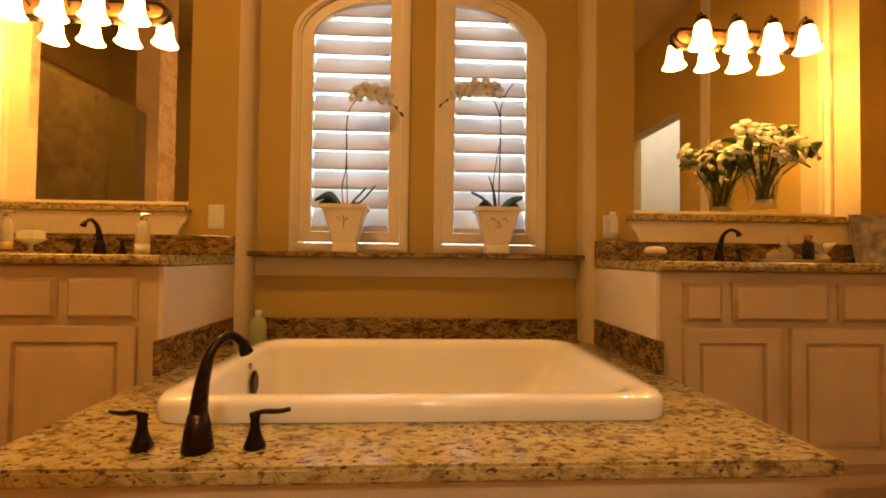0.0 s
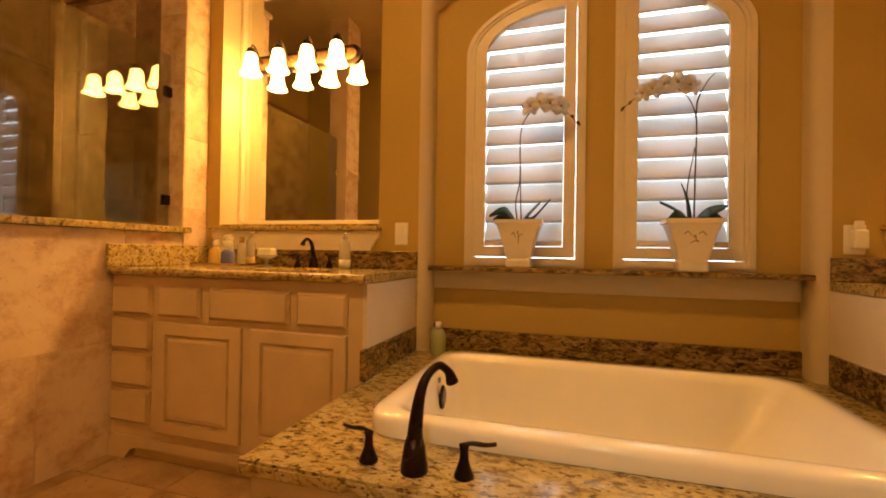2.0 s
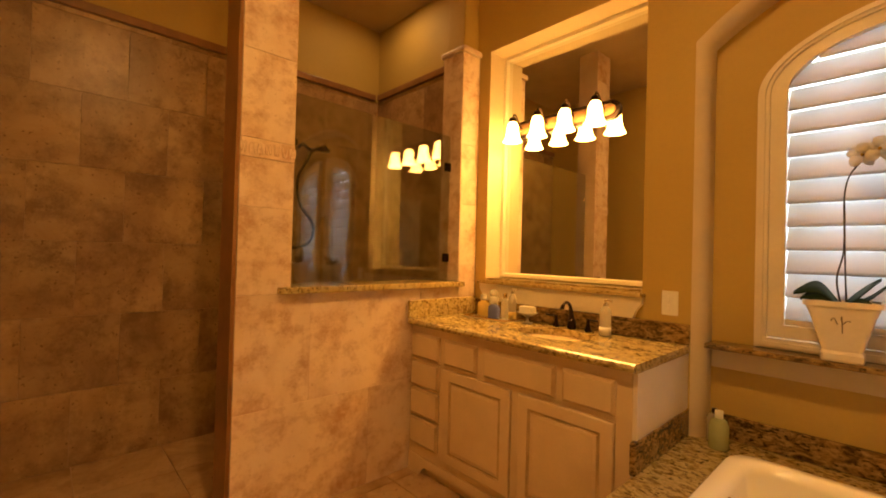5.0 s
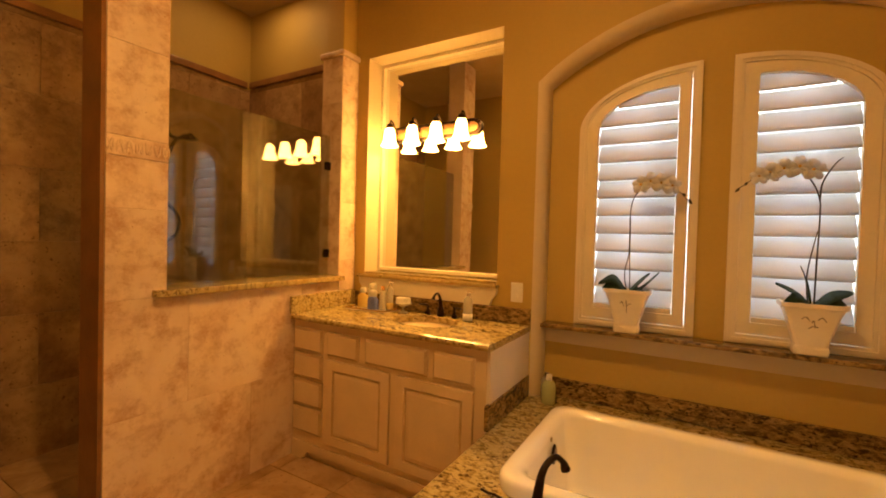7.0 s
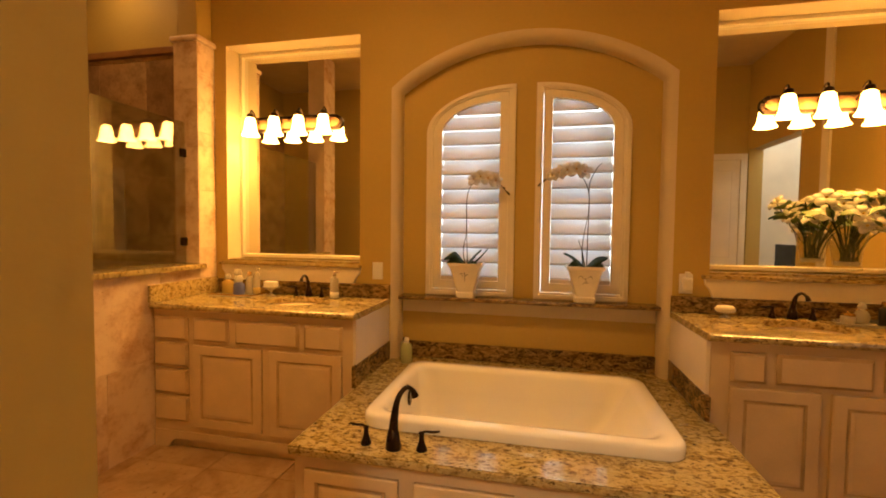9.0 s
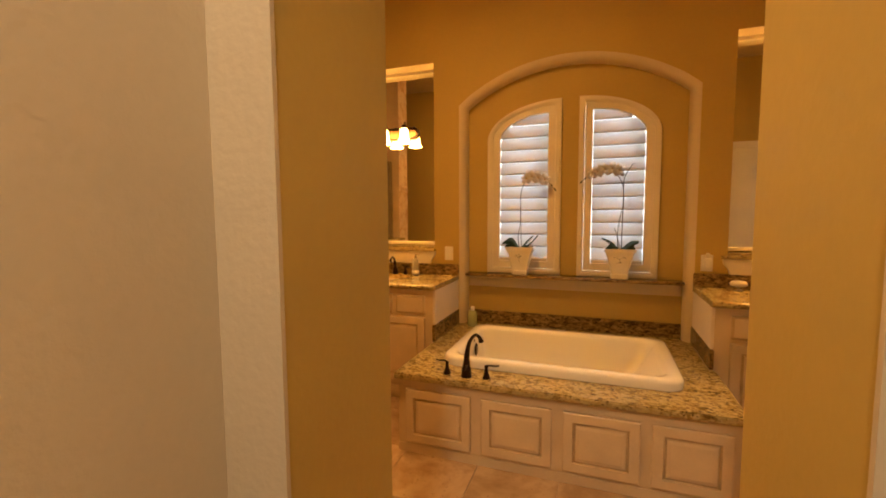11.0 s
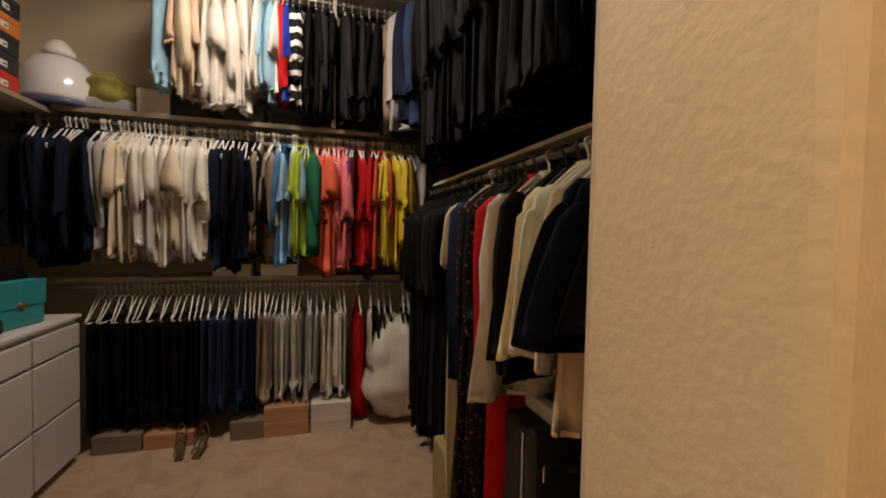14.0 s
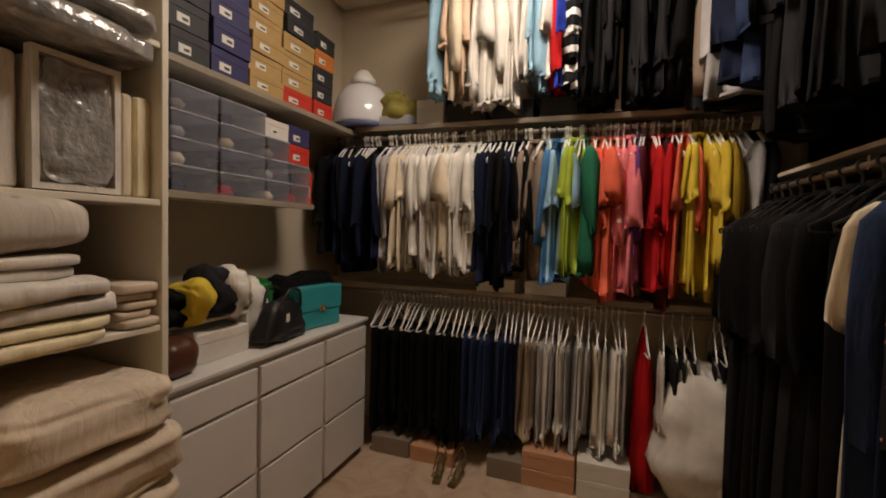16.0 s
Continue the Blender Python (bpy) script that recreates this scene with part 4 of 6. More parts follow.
def leaf_mesh(base, tip, rise, width, droop=0.02):
    """A long strap leaf with a keel that rises from base and falls to its tip."""
    b, t = Vector(base), Vector(tip)
    side = (t - b).cross(Vector((0, 0, 1))).normalized()
    side = (side + Vector((0, 0, 0.75 if side.y > 0 else -0.75))).normalized()
    pts = curve([b, b.lerp(t, 0.45) + Vector((0, 0, rise)), t], 6)
    bm = bmesh.new()
    rows = []
    n = len(pts)
    for k, p in enumerate(pts):
        s = k / (n - 1)
        w = width * (0.35 + 0.65 * math.sin(math.pi * min(1, s * 0.95 + 0.1))) if s < 0.98 else width * 0.08
        rows.append([bm.verts.new(p - side * w + Vector((0, 0, 0.004))), bm.verts.new(p - Vector((0, 0, 0.003))), bm.verts.new(p + side * w + Vector((0, 0, 0.004)))])
    for a, c in zip(rows, rows[1:]):
        for i in (0, 1):
            bm.faces.new((a[i], a[i + 1], c[i + 1], c[i])).smooth = True
    r = bmesh.ops.extrude_face_region(bm, geom=list(bm.faces))
    for v in r["geom"]:
        if isinstance(v, bmesh.types.BMVert):
            v.co.z -= 0.003
    bmesh.ops.recalc_face_normals(bm, faces=bm.faces)
    return bm


def blossom(parent, at, size, facing):
    """Five rounded petals round a small yellow heart."""
    at = Vector(at)
    q = Vector(facing).normalized().to_track_quat("Z", "Y").to_matrix()
    bm = bmesh.new()
    for k in range(5):
        a = 2 * math.pi * k / 5 + 0.3
        wide = 0.78 if k % 2 else 0.60
        c = bm.verts.new(at)
        prev = None
        ring = []
        for j in range(7):
            u = j / 6
            ang = a + (u - 0.5) * 2 * wide
            r = size * (0.55 + 0.45 * math.sin(math.pi * u))
            ring.append(bm.verts.new(at + q @ Vector((r * math.cos(ang), r * math.sin(ang), 0.10 * size * math.cos(2 * math.pi * u) + 0.10 * size * (k % 2)))))
        for p, n in zip(ring, ring[1:]):
            bm.faces.new((c, p, n)).smooth = True
    r = bmesh.ops.extrude_face_region(bm, geom=list(bm.faces))
    for v in r["geom"]:
        if isinstance(v, bmesh.types.BMVert):
            v.co -= q @ Vector((0, 0, 0.0015))
    f = part("blossom", bm, petal_mat, parent)
    part("heart", lathe([(0.0, 0.0), (0.12 * size, 0.05 * size), (0.1 * size, 0.22 * size), (0.0, 0.28 * size)], 8, at=(0, 0, 0)), heart_mat, f).matrix_basis = Matrix.Translation(at) @ q.to_4x4()


def orchid(x, leaves, stems, flowers, twigs, motif):
    o = thing("orchid", (x, -0.078, 0.954), "white moth orchid in a tapered cream ceramic pot", "potted plant", "window sill orchids")
    bm, _ = square_pot(0.117, 0.082, 0.235)
    p = part("pot", bm, pot_mat, o)
    part("moss", box(-0.098, 0.098, -0.066, 0.066, 0.19, 0.218, 0.01), soil_mat, o)
    for k, (a, b, c, w) in enumerate(motif):
        part("motif", tube(curve([(a, -0.075 - 0.0 * k, b), (a + c * 0.5, -0.077, b + 0.012), (a + c, -0.075, b - w)], 4), 0.002, 5), pot_ink, p, "painted grey sprig")
    for base, tip, rise, w in leaves:
        part("leaf", leaf_mesh(base, tip, rise, w * 1.7), leaf_mat, o)
    for s in stems:
        pts = curve(s, 7)
        part("stem", tube(pts, [0.0036 - 0.0018 * k / len(pts) for k in range(len(pts))], 6), stem_mat, o)
    for at, size, face in flowers:
        blossom(o, at, size * 1.22, face)
    for s in twigs:
        part("bud", tube(curve(s, 4), [0.004, 0.006, 0.007, 0.006, 0.003], 6), stem_mat, o)


_motif = [(-0.045, 0.165, 0.03, 0.006), (0.012, 0.165, 0.03, 0.006), (-0.008, 0.15, 0.012, 0.02), (-0.02, 0.125, 0.035, -0.008)]
orchid(0.094,
       [((-0.01, 0, 0.215), (-0.15, -0.03, 0.255), 0.05, 0.022), ((-0.01, -0.01, 0.215), (-0.125, -0.05, 0.235), 0.03, 0.02), ((0.0, 0, 0.215), (0.105, -0.02, 0.325), 0.0, 0.02), ((0.01, -0.01, 0.215), (0.15, -0.03, 0.335), -0.02, 0.010), ((0.0, -0.02, 0.215), (0.085, -0.06, 0.225), 0.012, 0.016)],
       [[(-0.005, 0, 0.2), (-0.02, -0.005, 0.32), (0.0, -0.01, 0.44), (0.0, -0.01, 0.66), (0.03, -0.01, 0.755), (0.10, -0.015, 0.80), (0.19, -0.02, 0.79), (0.275, -0.02, 0.70)], [(0.01, 0, 0.2), (0.004, -0.005, 0.36), (0.0, -0.006, 0.62)]],
       [((0.05, -0.04, 0.795), 0.042, (-0.2, -1, 0.15)), ((0.095, -0.045, 0.81), 0.044, (0.1, -1, 0.2)), ((0.145, -0.045, 0.80), 0.044, (0.2, -1, 0.1)), ((0.195, -0.04, 0.785), 0.042, (0.4, -1, 0))],
       [[(0.245, -0.02, 0.745), (0.255, -0.022, 0.73)], [(0.27, -0.02, 0.715), (0.285, -0.022, 0.69)]], [(-0.03, 0.16, 0.02, 0.012), (0.0, 0.165, 0.004, 0.05), (0.005, 0.15, 0.022, -0.012)])
orchid(0.866,
       [((0, 0, 0.215), (-0.135, -0.02, 0.315), 0.012, 0.013), ((0, 0, 0.215), (-0.045, -0.01, 0.40), 0.03, 0.016), ((0.01, -0.01, 0.215), (0.135, -0.03, 0.29), 0.015, 0.024), ((0, -0.02, 0.215), (-0.115, -0.055, 0.215), 0.04, 0.02), ((0.01, -0.02, 0.215), (0.115, -0.055, 0.22), 0.035, 0.028)],
       [[(0.01, 0, 0.2), (0.012, -0.005, 0.42), (0.015, -0.01, 0.62), (0.01, -0.01, 0.71), (-0.03, -0.015, 0.80), (-0.11, -0.02, 0.845), (-0.2, -0.02, 0.83), (-0.30, -0.02, 0.755)], [(-0.01, 0, 0.2), (-0.02, -0.005, 0.36), (0.01, -0.006, 0.56)], [(0.012, -0.01, 0.70), (0.02, -0.012, 0.78), (0.06, -0.015, 0.86), (0.085, -0.015, 0.885)]],
       [((-0.02, -0.04, 0.835), 0.044, (0.2, -1, 0.1)), ((-0.07, -0.045, 0.85), 0.046, (0, -1, 0.2)), ((-0.125, -0.045, 0.845), 0.044, (-0.1, -1, 0.2)), ((-0.175, -0.04, 0.83), 0.042, (-0.3, -1, 0.1)), ((-0.215, -0.04, 0.815), 0.036, (-0.4, -1, 0))],
       [[(-0.26, -0.02, 0.79), (-0.27, -0.022, 0.775)], [(-0.29, -0.02, 0.765), (-0.305, -0.022, 0.745)]], _motif)

# ---- small bathroom things ----
soap_green = mat("pale green bath gel", (0.42, 0.47, 0.25), 0.15, var=0.05)
amber_liq = milky("amber perfume", (0.78, 0.58, 0.16), 0.62)
blue_liq = milky("blue perfume", (0.16, 0.20, 0.62), 0.72)
pale_glass = milky("clear bottle glass", (0.82, 0.79, 0.70), 0.38)
gold_cap = mat("brass cap", (0.62, 0.42, 0.16), 0.25, metal=0.9)
chrome = mat("chrome", (0.7, 0.68, 0.64), 0.15, metal=1, var=0.04)
black_pl = mat("black plastic", (0.015, 0.014, 0.013), 0.35)
bar_soap = mat("ivory soap", (0.78, 0.70, 0.56), 0.5, var=0.05)


def bottle(name, at, profile, material, cap, cap_mat, label, category="bottle", n=16, squash=1.0):
    b = thing(name, at, label, category)
    bm = lathe(profile, n)
    for v in bm.verts:
        v.co.y *= squash
    part("body", bm, material, b, smooth=True)
    if name == "perfume_bottle":
        b.scale = (1.25, 1.25, 1.25)
    part("cap", lathe(cap, 12), cap_mat, b, smooth=True)
    return b


def pump_bottle(at, h, r, liquid, label):
    b = thing("soap_pump", at, label, "soap pump")
    part("body", lathe([(r * 0.96, 0), (r, 0.004), (r, h * 0.62), (r * 0.9, h * 0.72), (r * 0.42, h * 0.8), (r * 0.42, h * 0.84)], 18), pale_glass, b, smooth=True)
    part("liquid_band", lathe([(r * 1.005, 0.006), (r * 1.005, h * 0.25)], 18), liquid, b, smooth=True)
    part("collar", lathe([(r * 0.5, h * 0.835), (r * 0.5, h * 0.89), (r * 0.15, h * 0.895), (r * 0.15, h * 0.96), (0, h * 0.965)], 12), chrome, b)
    part("nozzle", tube([(-0.008, 0, h * 0.955), (0.01, 0, h * 0.965), (0.034, 0, h * 0.95)], 0.006, 6), chrome, b)
    return b


pump_bottle((-0.80, -0.235, 0.9285), 0.19, 0.030, plastic_white, "clear glass soap pump with white soap")
pump_bottle((-1.43, -0.20, 0.9285), 0.20, 0.026, amber_liq, "clear soap pump with amber soap on a tray")
# bath gel on the deck corner
g = bottle("bath_gel_bottle", (-0.30, -0.16, 0.5015), [(0.036, 0), (0.04, 0.006), (0.04, 0.10), (0.03, 0.125), (0.014, 0.135)], soap_green, [(0.017, 0.134), (0.017, 0.165), (0.0, 0.168)], plastic_white, "green bath gel bottle with a white cap on the bath deck")
bottle("shampoo_bottle", (-0.335, -0.09, 0.5015), [(0.03, 0), (0.033, 0.006), (0.033, 0.11), (0.02, 0.128), (0.012, 0.13)], pale_glass, [(0.013, 0.129), (0.013, 0.15), (0.0, 0.152)], bronze, "clear bottle in the corner of the bath deck")
# soap dish with white bars on a glass foot
d = thing("soap_dish", (-1.29, -0.235, 0.9285), "footed glass dish holding white soap", "soap dish")
part("dish", lathe([(0.035, 0), (0.036, 0.004), (0.010, 0.012), (0.009, 0.035), (0.03, 0.045), (0.065, 0.065), (0.062, 0.067), (0.028, 0.052), (0.0, 0.05)], 20), pale_glass, d, smooth=True)
solo("soap_bar", box(-0.045, 0.045, -0.028, 0.028, 0.0, 0.045, 0.01, 2), plastic_white, "white bar of soap on the glass dish", "soap", at=(-1.29, -0.235, 0.9285 + 0.058))
tr = thing("vanity_tray", (-1.53, -0.27, 0.9285), "mirrored tray for perfume on the counter", "tray")
part("plate", box(-0.17, 0.17, -0.09, 0.09, 0.0, 0.006, 0.002), pale_glass, tr)
part("rim", ring_prism([(-0.17, -0.09), (0.17, -0.09), (0.17, 0.09), (-0.17, 0.09)], [(-0.164, -0.084), (0.164, -0.084), (0.164, 0.084), (-0.164, 0.084)], "z", 0.0062, 0.016), gold_cap, tr)
Z = 0.9355
bottle("perfume_bottle", (-1.63, -0.25, Z), [(0.034, 0), (0.036, 0.004), (0.034, 0.065), (0.015, 0.075), (0.012, 0.08)], amber_liq, [(0.013, 0.08), (0.02, 0.09), (0.016, 0.11), (0, 0.113)], pale_glass, "squat yellow perfume bottle with a glass stopper", squash=0.7)
bottle("perfume_bottle", (-1.565, -0.225, Z), [(0.028, 0), (0.029, 0.004), (0.027, 0.075), (0.014, 0.09), (0.012, 0.10)], pale_glass, [(0.016, 0.10), (0.024, 0.115), (0.018, 0.135), (0, 0.14)], pale_glass, "clear perfume bottle with a round stopper", squash=0.7)
bottle("perfume_bottle", (-1.515, -0.28, Z), [(0.034, 0), (0.035, 0.003), (0.034, 0.055), (0.02, 0.066), (0.012, 0.07)], blue_liq, [(0.018, 0.07), (0.026, 0.085), (0.022, 0.105), (0, 0.11)], pale_glass, "blue perfume bottle with a clear stopper", squash=0.65)
bottle("perfume_bottle", (-1.475, -0.22, Z), [(0.02, 0), (0.021, 0.003), (0.02, 0.09), (0.01, 0.1)], pale_glass, [(0.011, 0.1), (0.012, 0.125), (0, 0.127)], gold_cap, "slim clear perfume bottle with a brass cap")


def wall_plate(name, x, z, label, switches):
    s = thing(name, (x, WALL_Y, z), label, "light switch")
    part("plate", box(-0.038, 0.038, -0.006, -0.0005, -0.06, 0.06, 0.003), plastic_white, s)
    for q in switches:
        part("toggle", box(-0.008, 0.008, -0.012, -0.0062, q - 0.014, q + 0.014, 0.002), plastic_white, s)


wall_plate("light_switch", -0.53, 1.119, "cream double switch plate on the gold wall", (-0.022, 0.022))
wall_plate("wall_outlet", 1.45, 1.10, "cream outlet plate on the gold wall", (-0.022, 0.022))
fr = thing("air_freshener", (1.45, WALL_Y - 0.013, 1.09), "white plug-in air freshener in the outlet", "air freshener")
part("body", box(-0.025, 0.025, -0.04, 0.0, -0.03, 0.05, 0.012, 3), plastic_white, fr)
part("vial", box(-0.014, 0.014, -0.03, -0.008, 0.0505, 0.085, 0.006, 2), plastic_white, fr)
# right vanity: soap, tray with small things, framed picture, vase
d = thing("soap_dish", (1.62, -0.24, 0.9285), "footed glass dish with a shell-shaped soap", "soap dish")
part("dish", lathe([(0.03, 0), (0.03, 0.004), (0.01, 0.01), (0.01, 0.02), (0.055, 0.035), (0.052, 0.037), (0.0, 0.028)], 18), pale_glass, d, smooth=True)
bm = lathe([(0.0, 0.0), (0.05, 0.006), (0.055, 0.02), (0.04, 0.036), (0.0, 0.042)], 18)
for v in bm.verts:
    v.co.y *= 0.7
solo("soap_bar", bm, bar_soap, "ivory rounded soap on the glass dish", "soap", at=(1.62, -0.24, 0.9285 + 0.03), smooth=True)
tr = thing("vanity_tray", (2.30, -0.27, 0.9285), "oval glass tray with trinkets on the counter", "tray")
bm = lathe([(0.15, 0), (0.16, 0.004), (0.175, 0.014), (0.17, 0.015), (0.15, 0.007), (0.0, 0.006)], 28)
for v in bm.verts:
    v.co.y *= 0.62
part("plate", bm, pale_glass, tr, smooth=True)
bottle("trinket_jar", (2.20, -0.27, Z), [(0.03, 0), (0.034, 0.004), (0.034, 0.035), (0.028, 0.04)], pale_glass, [(0.03, 0.04), (0.03, 0.052), (0.006, 0.056), (0, 0.07)], gold_cap, "small glass trinket jar with a brass lid")
bottle("perfume_bottle", (2.28, -0.24, Z), [(0.024, 0), (0.026, 0.003), (0.03, 0.03), (0.02, 0.05), (0.009, 0.056)], pale_glass, [(0.01, 0.056), (0.018, 0.066), (0.012, 0.085), (0, 0.09)], pale_glass, "round clear perfume bottle with a glass stopper")
bottle("perfume_bottle", (2.345, -0.30, Z), [(0.022, 0), (0.022, 0.07), (0.012, 0.074)], black_pl, [(0.013, 0.074), (0.013, 0.1), (0, 0.102)], gold_cap, "black perfume bottle with a gold label", squash=0.6)
fl = thing("silk_flower", (2.42, -0.29, Z), "white artificial lily lying on the tray", "artificial flower")
part("base", lathe([(0.03, 0), (0.034, 0.02), (0.02, 0.035), (0, 0.036)], 14), pot_mat, fl, smooth=True)
for k in range(5):
    a = 2 * math.pi * k / 5
    part("petal", leaf_mesh((0, 0, 0.034), (0.07 * math.cos(a), 0.06 * math.sin(a), 0.085), 0.012, 0.022), petal_mat, fl)
pic = thing("photo_print", (2.84, -0.24, 0.9285), "leaning blue-grey photo print on the vanity counter", "picture")
print_mat = mat("blue-grey printed photo", (0.34, 0.34, 0.42), 0.35, var=0.35, big=14, fine=50, tint=(0.07, 0.06, 0.10), bump=0)
part("print", box(-0.15, 0.15, -0.004, 0.0, 0.0, 0.26), print_mat, pic)
part("mount", box(-0.15, 0.15, 0.0005, 0.006, 0.0, 0.26), plastic_white, pic)
pic.rotation_euler = (radians(-14), 0, radians(-14))

bouquet_leaf = mat("fresh green leaf", (0.13, 0.20, 0.05), 0.5, var=0.25, big=10)
vs = thing("flower_vase", (2.29, -0.085, 1.206), "glass vase of white lilies on the mirror shelf", "vase")
part("vase", lathe([(0.05, 0), (0.055, 0.004), (0.05, 0.03), (0.055, 0.1), (0.075, 0.19), (0.072, 0.19), (0.052, 0.1), (0.046, 0.03), (0.0, 0.02)], 20), clear, vs, smooth=True)
vs.scale = (1.35, 1.15, 1.12)
part("pebbles", lathe([(0.044, 0.022), (0.045, 0.03), (0.044, 0.045), (0, 0.05)], 14), pale_glass, vs)
rnd = random.Random(5)
for k in range(22):
    a = rnd.uniform(0, 2 * math.pi)
    r = rnd.uniform(0.03, 0.19)
    top = Vector((r * math.cos(a) * 1.15, min(r * math.sin(a) * 0.62, 0.09) - 0.02, rnd.uniform(0.22, 0.40)))
    part("stem", tube(curve([(rnd.uniform(-.03, .03), rnd.uniform(-.03, .03), 0.04), (top.x * 0.4, top.y * 0.4, 0.17), top], 4), 0.003, 5), leaf_mat, vs)
    if k < 20:
        blossom(vs, top, rnd.uniform(0.038, 0.054), (top.x, top.y - 0.12, 0.12))
    for j in range(2):
        b = rnd.uniform(0, 2 * math.pi)
        part("leaf", leaf_mesh(top * 0.92, top + Vector((0.09 * math.cos(b), 0.06 * math.sin(b) - 0.02, rnd.uniform(-.05, .03))), 0.02, 0.019), bouquet_leaf, vs)

# recessed ceiling lamps of bath and hall
for x, y, w in ((-0.25, -2.0, BATH_CAN), (0.6, -4.3, HALL_LAMP)):
    c = thing("ceiling_light", (x, y, CEIL), "round recessed ceiling lamp with a white ring", "ceiling light", "recessed lamps")
    part("ring", lathe([(0.075, -0.004), (0.09, -0.004), (0.092, -0.0005), (0.075, -0.0005)], 24), plastic_white, c)
    area_lamp("lamp", (x, y, CEIL - 0.012), 0.14, w, (1.0, 0.505, 0.135) if y > -3 else (1.0, 0.78, 0.52))
# unseen weak lamp added to lift the dark shower, without a fitting
area_lamp("lamp", (-2.6, -0.45, CEIL - 0.012), 0.14, 3.5, (1.0, 0.56, 0.2))
# unseen overhead lamp added for the next room's daylight; no window there
area_lamp("room_window", (3.7, -2.2, 3.2), 1.0, 26, (0.95, 0.88, 0.82))

# ---- closet: structure ----
CW, CE, CS, CN = -3.40, -0.184, -6.03, -2.90
carpet = stone("beige cut-pile carpet", [(0.3, (0.39, 0.27, 0.185)), (0.5, (0.50, 0.36, 0.25)), (0.7, (0.56, 0.42, 0.30))], 5, 420, 0.95, 0.7)
laminate = mat("almond laminate", (0.68, 0.62, 0.50), 0.45, var=0.04, fixed=True, bump=0.02)
laminate_white = mat("white laminate", (0.61, 0.58, 0.54), 0.4, var=0.03, fixed=True, bump=0.02)
shelf_edge = mat("grey-brown shelf edge", (0.30, 0.25, 0.18), 0.5, var=0.1, fixed=True)
steel = mat("dull steel rod", (0.35, 0.31, 0.26), 0.35, metal=0.8, var=0.1)
wall("floor_closet", CW - 0.1, 0.127, CS - 0.1, CN, -0.1, 0.004, carpet, "beige cut-pile carpet of the closet")
wall("wall_closet_west", CW - 0.15, CW, CS - 0.15, CN, 0, CEIL, cream_paint, "beige textured closet wall")
wall("wall_closet_south", CW, CE, CS - 0.15, CS, 0, CEIL, cream_paint, "beige textured closet wall")
wall("wall_closet_north", CW - 0.15, CE - 0.002, CN, CN + 0.008, 0, CEIL - 0.001, cream_paint, "beige textured closet wall")

cl = thing("ceiling_light", (-2.1, -4.35, CEIL), "square white flush closet ceiling lamp", "ceiling light")
part("frame", box(-0.32, 0.32, -0.32, 0.32, -0.012, -0.001, 0.003), plastic_white, cl)
area_lamp("lamp", (-2.1, -4.35, CEIL - 0.02), 0.55, CLOSET_LAMP, (1.0, 0.84, 0.71))


def cloth(name, colour, rough=0.85, spots=None, scale=18, stripes=0):
    m = mat(name, colour, rough, var=0.10, big=7, fine=320, bump=0.05)
    N, L = m.node_tree.nodes, m.node_tree.links
    b = N["Principled BSDF"]
    b.inputs["Specular IOR Level"].default_value = 0.12
    # long hanging creases over the weave
    tcc, mpc, nc, bc = N.new("ShaderNodeTexCoord"), N.new("ShaderNodeMapping"), N.new("ShaderNodeTexNoise"), N.new("ShaderNodeBump")
    mpc.inputs["Scale"].default_value = (15, 15, 3.2)
    nc.inputs["Scale"].default_value, nc.inputs["Detail"].default_value, nc.inputs["Distortion"].default_value = 1.0, 4, 0.7
    bc.inputs["Strength"].default_value, bc.inputs["Distance"].default_value = 0.5, 0.03
    L.new(tcc.outputs["Object"], mpc.inputs["Vector"]), L.new(mpc.outputs["Vector"], nc.inputs["Vector"])
    L.new(nc.outputs["Fac"], bc.inputs["Height"])
    L.new(b.inputs["Normal"].links[0].from_socket, bc.inputs["Normal"]), L.new(bc.outputs["Normal"], b.inputs["Normal"])
    if spots or stripes:
        src = b.inputs["Base Color"].links[0].from_socket
        tc = N.new("ShaderNodeTexCoord")
        mx = N.new("ShaderNodeMix")
        mx.data_type = "RGBA"
        mx.inputs["B"].default_value = (*(spots or (0.75, 0.72, 0.68)), 1)
        rp = N.new("ShaderNodeMath")
        rp.operation = "GREATER_THAN"
        if stripes:
            wv = N.new("ShaderNodeTexWave")
            wv.bands_direction = "Z"
            wv.inputs["Scale"].default_value, wv.inputs["Distortion"].default_value = stripes, 1.5
            L.new(tc.outputs["Object"], wv.inputs["Vector"]), L.new(wv.outputs["Fac"], rp.inputs[0])
            rp.inputs[1].default_value = 0.68
        else:
            ns = N.new("ShaderNodeTexNoise")
            ns.inputs["Scale"].default_value, ns.inputs["Detail"].default_value = scale, 2
            L.new(tc.outputs["Object"], ns.inputs["Vector"]), L.new(ns.outputs["Fac"], rp.inputs[0])
            rp.inputs[1].default_value = 0.64
        L.new(rp.outputs["Value"], mx.inputs["Factor"]), L.new(src, mx.inputs["A"]), L.new(mx.outputs["Result"], b.inputs["Base Color"])
    return m


